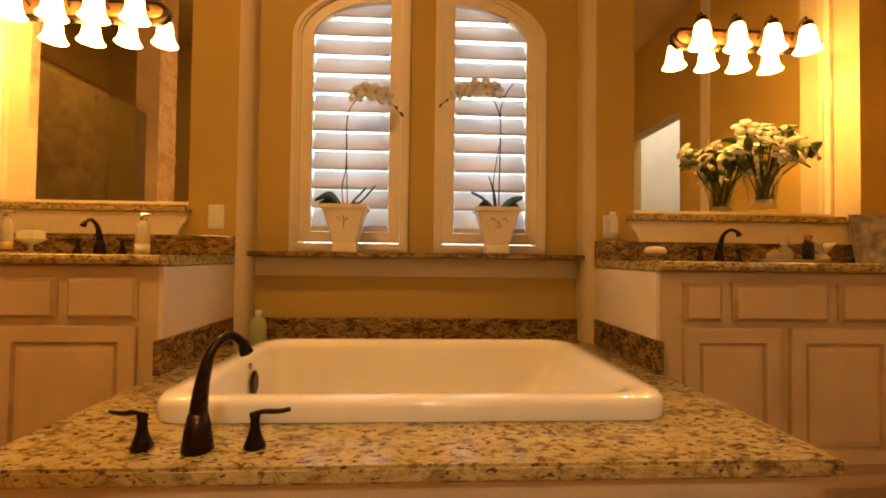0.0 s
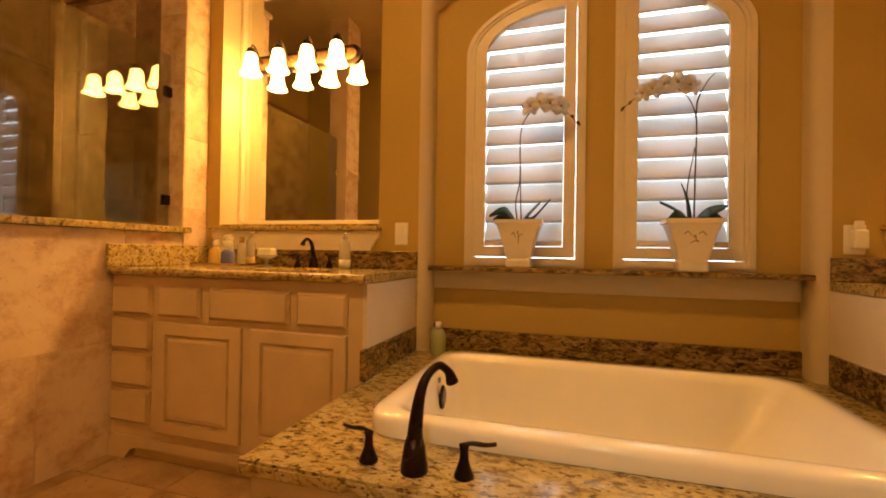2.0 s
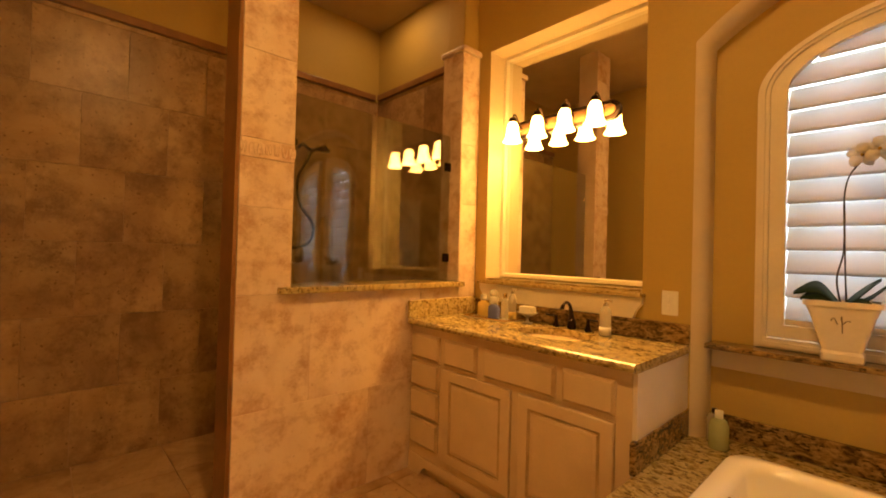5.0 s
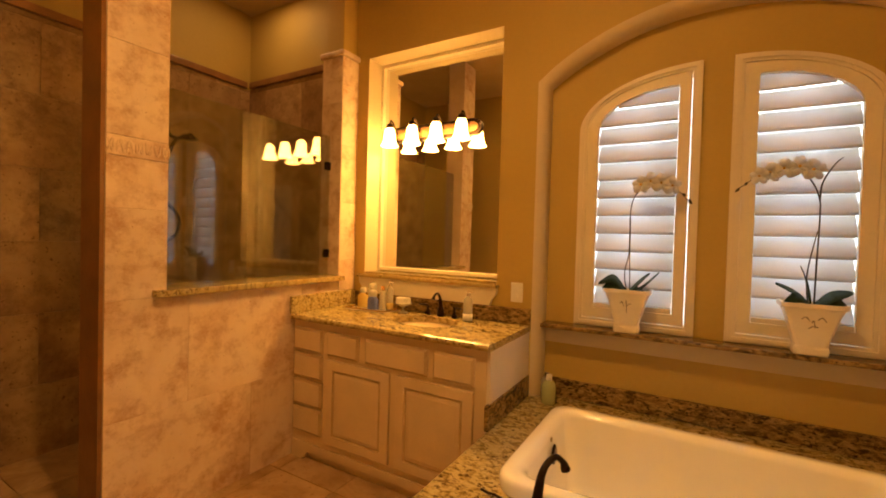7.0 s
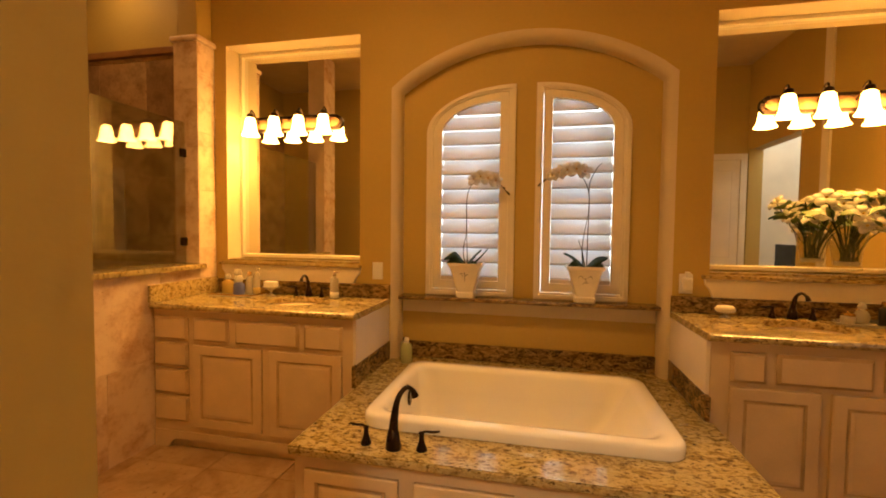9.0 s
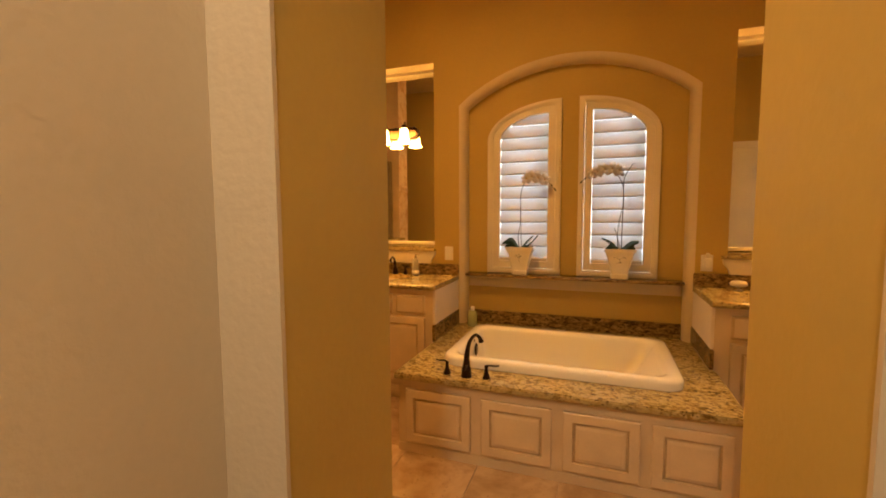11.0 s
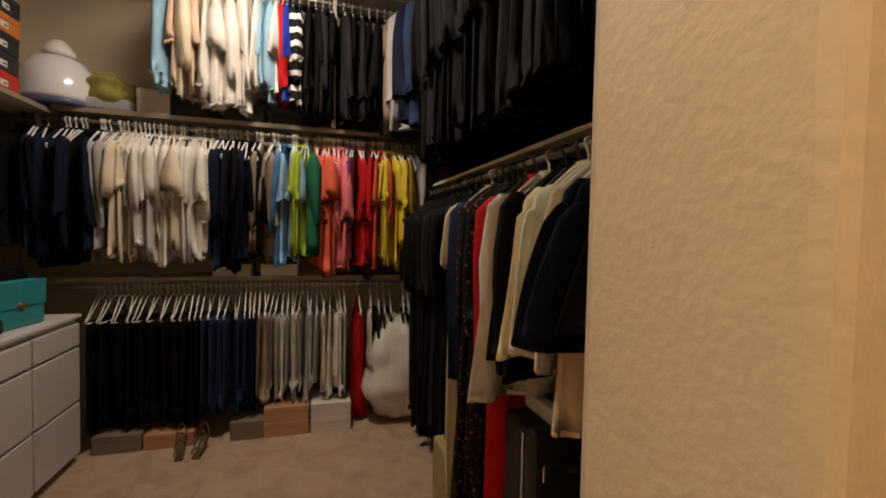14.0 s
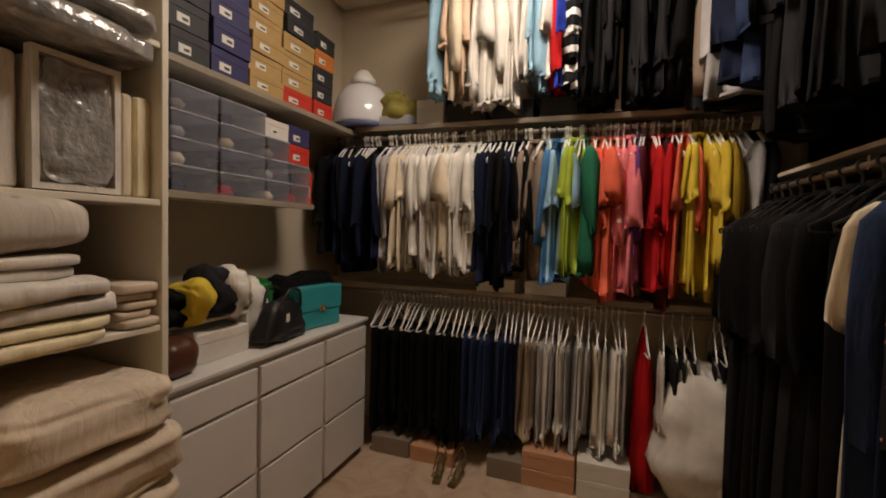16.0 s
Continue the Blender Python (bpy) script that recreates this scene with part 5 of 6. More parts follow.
C = {
    "black": cloth("black cloth", (0.004, 0.0036, 0.004)), "navy": cloth("navy cloth", (0.006, 0.009, 0.026)), "denim": cloth("dark denim", (0.02, 0.032, 0.075)),
    "charcoal": cloth("charcoal cloth", (0.018, 0.017, 0.019)), "white": cloth("white cotton", (0.72, 0.68, 0.61)), "cream": cloth("cream cotton", (0.68, 0.58, 0.42)),
    "ivory": cloth("ivory knit", (0.82, 0.72, 0.48)), "peach": cloth("pale peach cotton", (0.66, 0.48, 0.34)), "grey": cloth("grey cloth", (0.36, 0.34, 0.33)), "taupe": cloth("taupe cloth", (0.26, 0.20, 0.15)),
    "sky": cloth("light blue cotton", (0.28, 0.46, 0.58)), "blue": cloth("blue cotton", (0.06, 0.17, 0.34)), "royal": cloth("royal blue cloth", (0.02, 0.04, 0.32)), "lime": cloth("lime green cotton", (0.34, 0.44, 0.05)),
    "green": cloth("dark green cloth", (0.02, 0.13, 0.07)), "coral": cloth("coral cotton", (0.72, 0.13, 0.07)), "pink": cloth("pink cotton", (0.78, 0.20, 0.22)), "floral": cloth("pink floral print", (0.66, 0.14, 0.14), spots=(0.62, 0.56, 0.52), scale=26),
    "purple": cloth("purple cloth", (0.16, 0.05, 0.20)), "wine": cloth("dark wine cloth", (0.09, 0.012, 0.02)), "red": cloth("red cloth", (0.46, 0.012, 0.014)), "yellow": cloth("yellow cotton", (0.66, 0.48, 0.05)),
    "mustard": cloth("mustard cloth", (0.34, 0.22, 0.02)), "print": cloth("blue and green print", (0.60, 0.58, 0.50), spots=(0.05, 0.12, 0.35), scale=34), "dark_floral": cloth("black floral print", (0.012, 0.012, 0.012), spots=(0.30, 0.10, 0.06), scale=52),
    "stripe": cloth("black and white stripes", (0.010, 0.010, 0.012), stripes=3.2), "mint": cloth("pale green knit", (0.68, 0.74, 0.60)), "rose_print": cloth("cream rose print", (0.62, 0.54, 0.44), spots=(0.40, 0.24, 0.24), scale=48),
    "aqua": cloth("aqua cotton", (0.22, 0.52, 0.58)), "olive": cloth("olive cloth", (0.28, 0.24, 0.06)), "tan": cloth("tan cloth", (0.42, 0.32, 0.19)),
}
knit = C["ivory"]
hanger_white = mat("white plastic hanger", (0.74, 0.72, 0.67), 0.35, var=0.04)
hanger_black = mat("black plastic hanger", (0.02, 0.02, 0.02), 0.35)


def hanger_mesh(width, drop, radius):
    """Hook over the rod and a closed, round-shouldered hanger; z 0 is the rod's top."""
    h = width / 2
    hook = [(0.018 * math.cos(a), 0, -0.012 + 0.018 * math.sin(a)) for a in [radians(200 - 26 * k) for k in range(9)]]
    hook = [(x, y, z) for x, y, z in hook] + [(0.0, 0, -0.045), (0.0, 0, -0.075)]
    bm = tube(hook, radius * 0.95, 5)
    loop = [(0, 0, -0.075), (h * 0.25, 0, -0.092), (h * 0.8, 0, -drop + 0.04), (h * 0.98, 0, -drop + 0.018), (h * 0.96, 0, -drop + 0.003), (h * 0.85, 0, -drop), (-h * 0.85, 0, -drop), (-h * 0.96, 0, -drop + 0.003), (-h * 0.98, 0, -drop + 0.018), (-h * 0.8, 0, -drop + 0.04), (-h * 0.25, 0, -0.092), (0, 0, -0.075)]
    tube(loop, radius, 5, into=bm)
    return bm


HANGER = {}
for _n, _m in (("white", hanger_white), ("black", hanger_black)):
    HANGER[_n] = mesh("hanger", hanger_mesh(0.44, 0.235, 0.0055), _m)
    HANGER["trouser_" + _n] = mesh("hanger", hanger_mesh(0.40, 0.235, 0.0045), _m)


def drape(length, width, thick, seed, top=-0.10, slope=0.16, flare=1.0, folds=7, n=34, rows=12, hem=0.03):
    """A hanging piece: sloping shoulders, vertical folds that grow towards an uneven hem."""
    r = random.Random(seed)
    ph = [r.uniform(0, 6.28) for _ in range(4)]
    bm = bmesh.new()
    rings = []
    lean = r.uniform(-0.012, 0.012)
    for i in range(rows):
        t = i / (rows - 1)
        d = length * t ** 1.25
        sh = min(1.0, (d + 0.012) / slope) if slope else 1.0
        hw = width / 2 * (0.18 + 0.82 * sh) * (1 + (flare - 1) * t)
        ht = thick / 2 * (0.35 + 0.65 * min(1, d / (slope + 0.05))) * (1 + 0.25 * math.sin(3 * t + ph[0]))
        ring = []
        for k in range(n):
            a = 2 * math.pi * k / n
            ca, sa = math.cos(a), math.sin(a)
            f = 1 + (0.15 + 0.6 * t) * math.sin(folds * a + ph[1] + 1.5 * t) + 0.25 * math.sin((folds + 4) * a + ph[2] - t)
            x = math.copysign(abs(ca) ** 0.75, ca) * hw * (1 + 0.05 * math.sin(4 * t + ph[3]) + 0.03 * t * math.sin(3 * a + ph[0]))
            y = sa * ht * f + lean * t + 0.006 * t * math.sin(5 * ca * 2 + ph[2])
            z = top - d - (hem * (0.5 + 0.5 * math.sin(2 * a + ph[3])) if i == rows - 1 else 0) - (0.0 if i else 0.0)
            ring.append(bm.verts.new((x, y, z)))
        rings.append(ring)
    for a, b in zip(rings, rings[1:]):
        for k in range(n):
            bm.faces.new((a[k], b[k], b[(k + 1) % n], a[(k + 1) % n])).smooth = True
    bm.faces.new(rings[0])
    # closed a little above the hem, so that the inside stays dark
    mid = [bm.verts.new(v.co * 1.0 + Vector((0, 0, 0.015))) for v in rings[-1]]
    for k in range(n):
        bm.faces.new((rings[-1][k], mid[k], mid[(k + 1) % n], rings[-1][(k + 1) % n]))
    bm.faces.new(mid)
    return bm


def sleeve(x, length, thick, seed, top=-0.165, wide=0.13):
    """A sleeve: a narrow drape from the shoulder that swings a little outwards."""
    bm = drape(length, wide, thick, seed, top=top, slope=0.05, folds=3, n=12, rows=8, hem=0.03, flare=0.9)
    q = random.Random(seed)
    e = 1 if x > 0 else -1
    lean, sway = q.uniform(0.04, 0.16), q.uniform(-0.06, 0.06)
    for v in bm.verts:
        d = top - v.co.z
        v.co.x += x + e * lean * min(d, 0.25) - e * 0.3 * lean * max(0, d - 0.25)
        v.co.y += sway * d
    return bm


COUNT = [0]


def hang(kind, place, turn, colour, length=0.7, width=0.44, thick=0.045, hanger="white", sleeves=0.5, tilt=0.0, group="", name=None, label=None, flare=1.0):
    """One garment on its hanger; place is the rod's top, turn the heading of its front."""
    COUNT[0] += 1
    s = COUNT[0] * 7 + 3
    mt = C[colour]
    nice = mt.name
    g = thing(name or kind, place, label or "%s %s on a %s hanger" % (nice, kind.replace("_", " "), hanger), kind.replace("_", " "), group)
    h = new("hanger", HANGER[("trouser_" if kind == "trousers" else "") + hanger])
    h.parent = g
    if kind == "trousers":
        part("leg", drape(length, width, thick, s, top=-0.228, slope=0.0, folds=4, rows=8, n=18), mt, g)
        if s % 3 == 0:
            part("waistband", drape(0.07, width * 0.98, thick * 1.15, s + 1, top=-0.226 - length * 0.82, slope=0.0, folds=3, rows=3, n=14), mt, g)
    else:
        part("cloth", drape(length, width, thick, s, flare=flare), mt, g)
        if sleeves:
            for e in (1, -1):
                part("sleeve", sleeve(e * width * 0.40, sleeves, thick * 1.05, s + e, wide=0.12 if thick < 0.07 else 0.17), mt, g)
            part("collar", lathe([(0.032, 0.0), (0.042, 0.006), (0.040, 0.028), (0.03, 0.03)], 10, at=(0, 0, -0.10)), mt, g)
    g.rotation_euler = (0, radians(tilt), radians(turn))
    return g


def y_at(px, plane):
    """Place along the west rods, from a bearing at the closet's entry."""
    a = math.atan((px - 784) / 757.5) - radians(2.3)
    return -3.877 + (-0.093 - plane) * math.tan(a)


FRONT = -2.90
ROD_X = -3.11


# ---- closet: shelves and rods ----
def shelf_run(name, x0, x1, y0, y1, z, label, edge="x1"):
    s = thing(name, ((x0 + x1) / 2, (y0 + y1) / 2, z), label, "shelf", "closet shelves")
    cx, cy = (x0 + x1) / 2, (y0 + y1) / 2
    part("board", box(x0 - cx, x1 - cx, y0 - cy, y1 - cy, -0.019, 0.0, 0.002), laminate, s)
    if edge == "x1":
        part("edge_strip", box(x1 - cx + 0.0005, x1 - cx + 0.008, y0 - cy, y1 - cy, -0.03, 0.002, 0.002), shelf_edge, s, "grey-brown edge strip")
    else:
        part("edge_strip", box(x0 - cx, x1 - cx, y1 - cy + 0.0005, y1 - cy + 0.008, -0.03, 0.002, 0.002), shelf_edge, s, "grey-brown edge strip")
    return s


shelf_run("wall_shelf", CW + 0.001, -3.075, CS + 0.34, -3.02, 2.27, "long almond shelf above the upper rod")
shelf_run("wall_shelf", CW + 0.001, -3.075, CS + 0.02, -3.02, 1.15, "long almond shelf above the lower rod")
shelf_run("wall_shelf", CW + 0.001, -3.075, CS + 0.02, -3.02, 3.33, "high almond shelf near the ceiling")
for z, y0, y1 in ((2.19, CS + 0.05, -3.03), (1.085, CS + 0.05, -3.03), (3.22, -5.35, -3.03)):
    r = thing("closet_rod", (ROD_X, y1, z), "dull steel hanging rod under the shelf", "closet rod", "closet rods")
    part("rod", tube([(0, y0 - y1, 0), (0, 0, 0)], 0.014, 10), steel, r)
    for k in range(4):
        y = (y0 - y1) * (0.03 + 0.31 * k)
        part("bracket", box(-0.28, 0.012, y - 0.006, y + 0.006, 0.018, 0.03), steel, r)
        part("hook", box(-0.012, 0.012, y - 0.006, y + 0.006, -0.016, 0.0178), steel, r)
for x, y in ((-3.062, -3.92), (-0.66, -3.10)):
    p = thing("shelf_post", (x, y, 2.272 if x < -3 else 1.872), "white square post between closet shelves", "post", "shelf posts")
    part("post", box(-0.014, 0.014, -0.014, 0.014, 0.0, 1.03 if x < -3 else 1.42, 0.002), laminate_white, p)
    part("foot", box(-0.02, 0.02, -0.02, 0.02, -0.0, 0.004), laminate_white, p)
ROD_Y = -3.20
for z in (1.79, 3.22):
    r = thing("closet_rod", (-0.25, ROD_Y, z), "dull steel hanging rod along the closet wall", "closet rod", "closet rods")
    part("rod", tube([(0.05, 0, 0), (-2.85, 0, 0)], 0.014, 10), steel, r)
    for k in range(4):
        part("bracket", box(-0.2 - 0.8 * k - 0.006, -0.2 - 0.8 * k + 0.006, -0.012, 0.298, 0.018, 0.03), steel, r)
        part("hook", box(-0.2 - 0.8 * k - 0.006, -0.2 - 0.8 * k + 0.006, -0.012, 0.012, -0.016, 0.0178), steel, r)
shelf_run("wall_shelf", -3.06, CE - 0.003, CN - 0.28, CN - 0.001, 1.87, "almond shelf above the side rod", edge="y")

# ---- closet: clothes on the west rods ----
rnd = random.Random(11)
UP = []
for a, b, cols, hem in ((285, 412, ["black", "navy", "black", "navy", "navy", "black", "navy"], 470), (412, 440, ["grey", "grey"], 470), (440, 470, ["cream", "cream", "white"], 475), (470, 560, ["white", "white", "white", "cream", "white", "white", "white"], 470),
                        (560, 586, ["white", "print"], 480), (586, 645, ["navy", "navy", "black", "black", "navy"], 495), (645, 690, ["black", "taupe", "taupe"], 470), (690, 728, ["sky", "blue", "sky"], 475), (728, 752, ["lime", "lime"], 470), (752, 762, ["green"], 455),
                        (762, 800, ["coral", "coral", "coral"], 490), (800, 830, ["floral", "pink", "pink"], 485), (830, 852, ["purple", "wine"], 480), (852, 904, ["red", "wine", "red", "coral"], 490), (904, 966, ["yellow", "yellow", "yellow", "yellow", "mustard"], 470), (966, 998, ["grey", "black"], 380)):
    n = len(cols)
    for k, c in enumerate(cols):
        px = a + (b - a) * (k + 0.5) / n
        z = 1.46 - (hem + rnd.uniform(-14, 14) - 428) / 757.5 * (-0.093 - FRONT)
        UP.append((y_at(px, FRONT), c, z))
for y, c, z in UP:
    short = c in ("white", "cream", "sky", "lime", "coral", "yellow", "peach")
    hang("shirt", (ROD_X, y + rnd.uniform(-.008, .008), 2.206), rnd.uniform(-16, 16), c, length=2.105 - z + rnd.uniform(-.08, .06), width=rnd.uniform(0.36, 0.50), thick=rnd.uniform(0.04, 0.075), tilt=rnd.uniform(-3, 3), hanger="black" if rnd.random() < 0.25 else "white",
         sleeves=rnd.uniform(0.28, 0.36) if short else rnd.uniform(0.42, 0.56), group="shirts on the upper rod")
for k, (y, c, z) in enumerate(UP):
    if k % 5 in (1, 3) and c not in ("print", "green", "floral"):
        hang("shirt", (ROD_X, y + 0.022, 2.206), rnd.uniform(-12, 12), c, length=2.105 - z - rnd.uniform(0.02, 0.16), width=rnd.uniform(0.36, 0.44), thick=rnd.uniform(0.03, 0.045), sleeves=rnd.uniform(0.25, 0.5), group="shirts on the upper rod")
for k in range(26):
    g = thing("clothes_hanger", (ROD_X, -5.72 + 0.1 * k + rnd.uniform(-.02, .02), 2.206), "empty white plastic hanger on the upper rod", "hanger", "empty hangers")
    h = new("hanger", HANGER["white"])
    h.parent = g
    g.rotation_euler = (0, 0, radians(rnd.uniform(-14, 14)))
# lower rod: trousers folded over white hangers
y = -5.78
while y < -3.62:
    px = 784 + 757.5 * math.tan(math.atan((y + 3.877) / (-0.093 - FRONT)) + radians(2.3))
    if px < 392:
        y += 0.03
        continue
    if px < 560:
        c, ln = ("black", 0.69)
    elif px < 665:
        c, ln = (rnd.choice(["navy", "denim", "denim"]), 0.70)
    elif px < 700:
        c, ln = (rnd.choice(["taupe", "tan"]), 0.58)
    elif px < 835:
        c, ln = (rnd.choice(["white", "white", "cream", "grey"]), 0.58)
    else:
        break
    hang("trousers", (ROD_X, y, 1.10), rnd.uniform(-9, 9), c, length=ln + rnd.uniform(-0.10, 0.06), width=rnd.uniform(0.30, 0.37), thick=rnd.uniform(0.028, 0.04), hanger="white", group="trousers on the lower rod")
    y += rnd.uniform(0.030, 0.038)
hang("dress", (ROD_X, -3.72, 1.10), 3, "red", length=0.95, width=0.20, thick=0.07, sleeves=0, flare=0.9, label="long red dress hanging under the shelf")
for k in range(4):
    hang("trousers", (ROD_X, -3.62 + 0.05 * k, 1.10), rnd.uniform(-8, 8), rnd.choice(["white", "charcoal", "white"]), length=0.42 + 0.04 * k, width=0.33, thick=0.04, group="trousers on the lower rod")
for k in range(5):
    hang("trousers", (ROD_X, -3.36 + 0.03 * k, 1.10), rnd.uniform(-8, 8), "charcoal", length=0.3, width=0.3, thick=0.02, group="trousers on the lower rod")
# top rod
for a, b, cols, hem in ((505, 565, ["sky", "peach", "cream", "peach"], 165), (570, 655, ["white", "white", "white", "white", "white"], 195), (655, 700, ["white", "sky", "sky", "white"], 160), (700, 716, ["red", "royal"], 180), (716, 742, ["stripe", "stripe"], 170),
                        (745, 800, ["black", "black", "charcoal", "black"], 190), (812, 900, ["charcoal", "black", "charcoal", "black", "black"], 195), (900, 925, ["charcoal", "grey"], 130), (925, 966, ["navy", "black", "navy"], 190), (966, 985, ["royal"], 140)):
    n = len(cols)
    for k, c in enumerate(cols):
        px = a + (b - a) * (k + 0.5) / n
        z = max(2.31, 1.46 - (hem + rnd.uniform(-15, 15) - 428) / 757.5 * (-0.093 - FRONT))
        hang("shirt", (ROD_X, y_at(px, FRONT), 3.235), rnd.uniform(-7, 7), c, length=3.13 - z, width=rnd.uniform(0.40, 0.46), thick=rnd.uniform(0.05, 0.065), sleeves=rnd.uniform(0.5, 0.62) if k % 2 == 0 else 0.36, group="shirts on the top rod")

# ---- closet: clothes on the side rods ----
SIDE = [(-2.9, "black", 1.55, 0.30, 0.5, 1.0), (-2.82, "charcoal", 1.5, 0.30, 0.5, 1.0), (-2.73, "black", 1.62, 0.31, 0.55, 1.0), (-2.64, "black", 1.55, 0.31, 0.5, 1.0), (-2.54, "black", 1.6, 0.31, 0.5, 1.0), (-2.43, "black", 1.5, 0.31, 0.55, 1.0), (-2.32, "black", 1.45, 0.31, 0.5, 1.0),
        (-2.21, "charcoal", 1.4, 0.31, 0.5, 1.0), (-2.1, "black", 1.5, 0.31, 0.5, 1.0), (-1.99, "black", 1.35, 0.31, 0.5, 1.0), (-1.88, "black", 1.35, 0.31, 0.0, 1.0), (-1.77, "black", 1.4, 0.31, 0.0, 1.0),
        (-1.65, "cream", 1.48, 0.40, 0.30, 1.15), (-1.57, "denim", 0.88, 0.44, 0.55, 1.1), (-1.5, "navy", 1.0, 0.42, 0.0, 1.0), (-1.42, "dark_floral", 1.40, 0.42, 0.5, 1.2), (-1.36, "dark_floral", 0.62, 0.40, 0.0, 1.2), (-1.29, "dark_floral", 1.30, 0.42, 0.5, 1.1), (-1.2, "red", 1.40, 0.40, 0.66, 1.0),
        (-1.11, "white", 0.80, 0.46, 0.5, 1.3), (-0.995, "black", 0.62, 0.46, 0.60, 1.2), (-0.915, "black", 0.66, 0.44, 0.0, 1.2), (-0.865, "ivory", 0.56, 0.44, 0.46, 1.5), (-0.815, "white", 0.56, 0.44, 0.0, 1.3), (-0.765, "mint", 0.52, 0.44, 0.42, 1.35), (-0.71, "rose_print", 0.56, 0.42, 0.38, 1.35), (-0.665, "peach", 0.72, 0.40, 0.0, 1.2), (-0.61, "navy", 0.48, 0.46, 0.36, 1.6), (-0.535, "navy", 0.46, 0.46, 0.36, 1.55), (-0.445, "black", 0.42, 0.44, 0.34, 1.5)]
for x, c, ln, wd, sl, fl in SIDE:
    kind = "dress" if ln > 1.25 and not sl else ("coat" if ln > 1.05 else "blouse")
    hang(kind, (x, ROD_Y, 1.806), -90 + rnd.uniform(-6, 6), c, length=ln, width=wd, thick=0.06 if ln < 1.0 else 0.075, hanger="white" if c in ("ivory", "mint", "white", "rose_print", "cream") else "black", sleeves=sl, group="clothes on the side rod", flare=fl)
for k in range(24):
    x = -2.98 + 0.106 * k
    c = "black"
    if k < 5:
        c = ("charcoal", "taupe", "grey", "navy", "denim")[k]
    elif k == 7:
        c = "charcoal"
    hang("coat", (x, ROD_Y, 3.235), -90 + rnd.uniform(-6, 6), c, length=(0.86 if k < 5 else 1.12) + rnd.uniform(-.05, .06), width=0.38 if k > 4 else (0.78, 0.74, 0.69, 0.60, 0.46)[k], thick=0.10, hanger="black", sleeves=0.62, group="coats on the top side rod")

# ---- closet: dresser and shelving ----
DX0, DX1, DY, DTOP = -2.89, -1.432, -5.46, 0.940
d = thing("dresser", ((DX0 + DX1) / 2, -5.74, 0.004), "built-in white dresser with nine plain drawers", "dresser")
dx, dy = (DX0 + DX1) / 2, -5.74
part("body", box(DX0 - dx, DX1 - dx, CS + 0.002 - dy, -5.483 - dy, 0.05, 0.913, 0.002), laminate_white, d)
part("plinth", box(DX0 - dx, DX1 - dx, CS + 0.002 - dy, -5.53 - dy, 0.0, 0.0495), laminate_white, d)
part("top", box(DX0 - dx - 0.008, DX1 - dx, CS + 0.002 - dy, DY + 0.004 - dy, 0.9135, DTOP - 0.004, 0.004), laminate_white, d)
for a, b in ((DX0 + 0.012, -2.425), (-2.40, -1.905), (-1.88, DX1 - 0.012)):
    for z0, z1 in ((0.742, 0.882), (0.392, 0.728), (0.06, 0.378)):
        part("drawer_front", box(a - dx, b - dx, -5.4825 - dy, DY - dy, z0, z1, 0.007, 2), laminate_white, d)
# tower of open shelves
t = thing("shelf_unit", (-0.81, -5.74, 0.004), "tall almond shelf unit full of bedding", "shelf unit")
part("side", box(-0.62, -0.595, -0.288, 0.29, 0, 2.9, 0.002), laminate, t)
part("side", box(0.596, 0.62, -0.288, 0.29, 0, 2.9, 0.002), laminate, t)
for z in (0.10, 0.52, 1.18, 1.62, 2.16, 2.75):
    part("shelf", box(-0.594, 0.595, -0.287, 0.285, z - 0.022, z, 0.003), laminate, t)
part("back", box(-0.594, 0.595, -0.289, -0.2872, 0.0, 2.9), laminate, t)
# shelves over the dresser
for z, y1 in ((1.68, -5.70), (2.24, -5.69)):
    s = shelf_run("wall_shelf", -3.38 if z > 2 else -2.60, -1.432, CS + 0.002, y1, z, "almond shelf over the dresser stacked with boxes", edge="y")

# ---- closet: boxes ----
card = {k: mat(k + " shoe box card", c, 0.6, var=0.05, big=6) for k, c in {"black": (0.02, 0.02, 0.022), "navy": (0.03, 0.028, 0.10), "tan": (0.42, 0.27, 0.10), "orange": (0.52, 0.17, 0.03), "red": (0.52, 0.03, 0.015), "white": (0.66, 0.62, 0.55), "peach": (0.50, 0.26, 0.14), "grey": (0.20, 0.16, 0.12), "sand": (0.48, 0.38, 0.24)}.items()}
label_mat = mat("white box label", (0.72, 0.70, 0.64), 0.5)
ink_mat = mat("dark print", (0.05, 0.05, 0.05), 0.5)


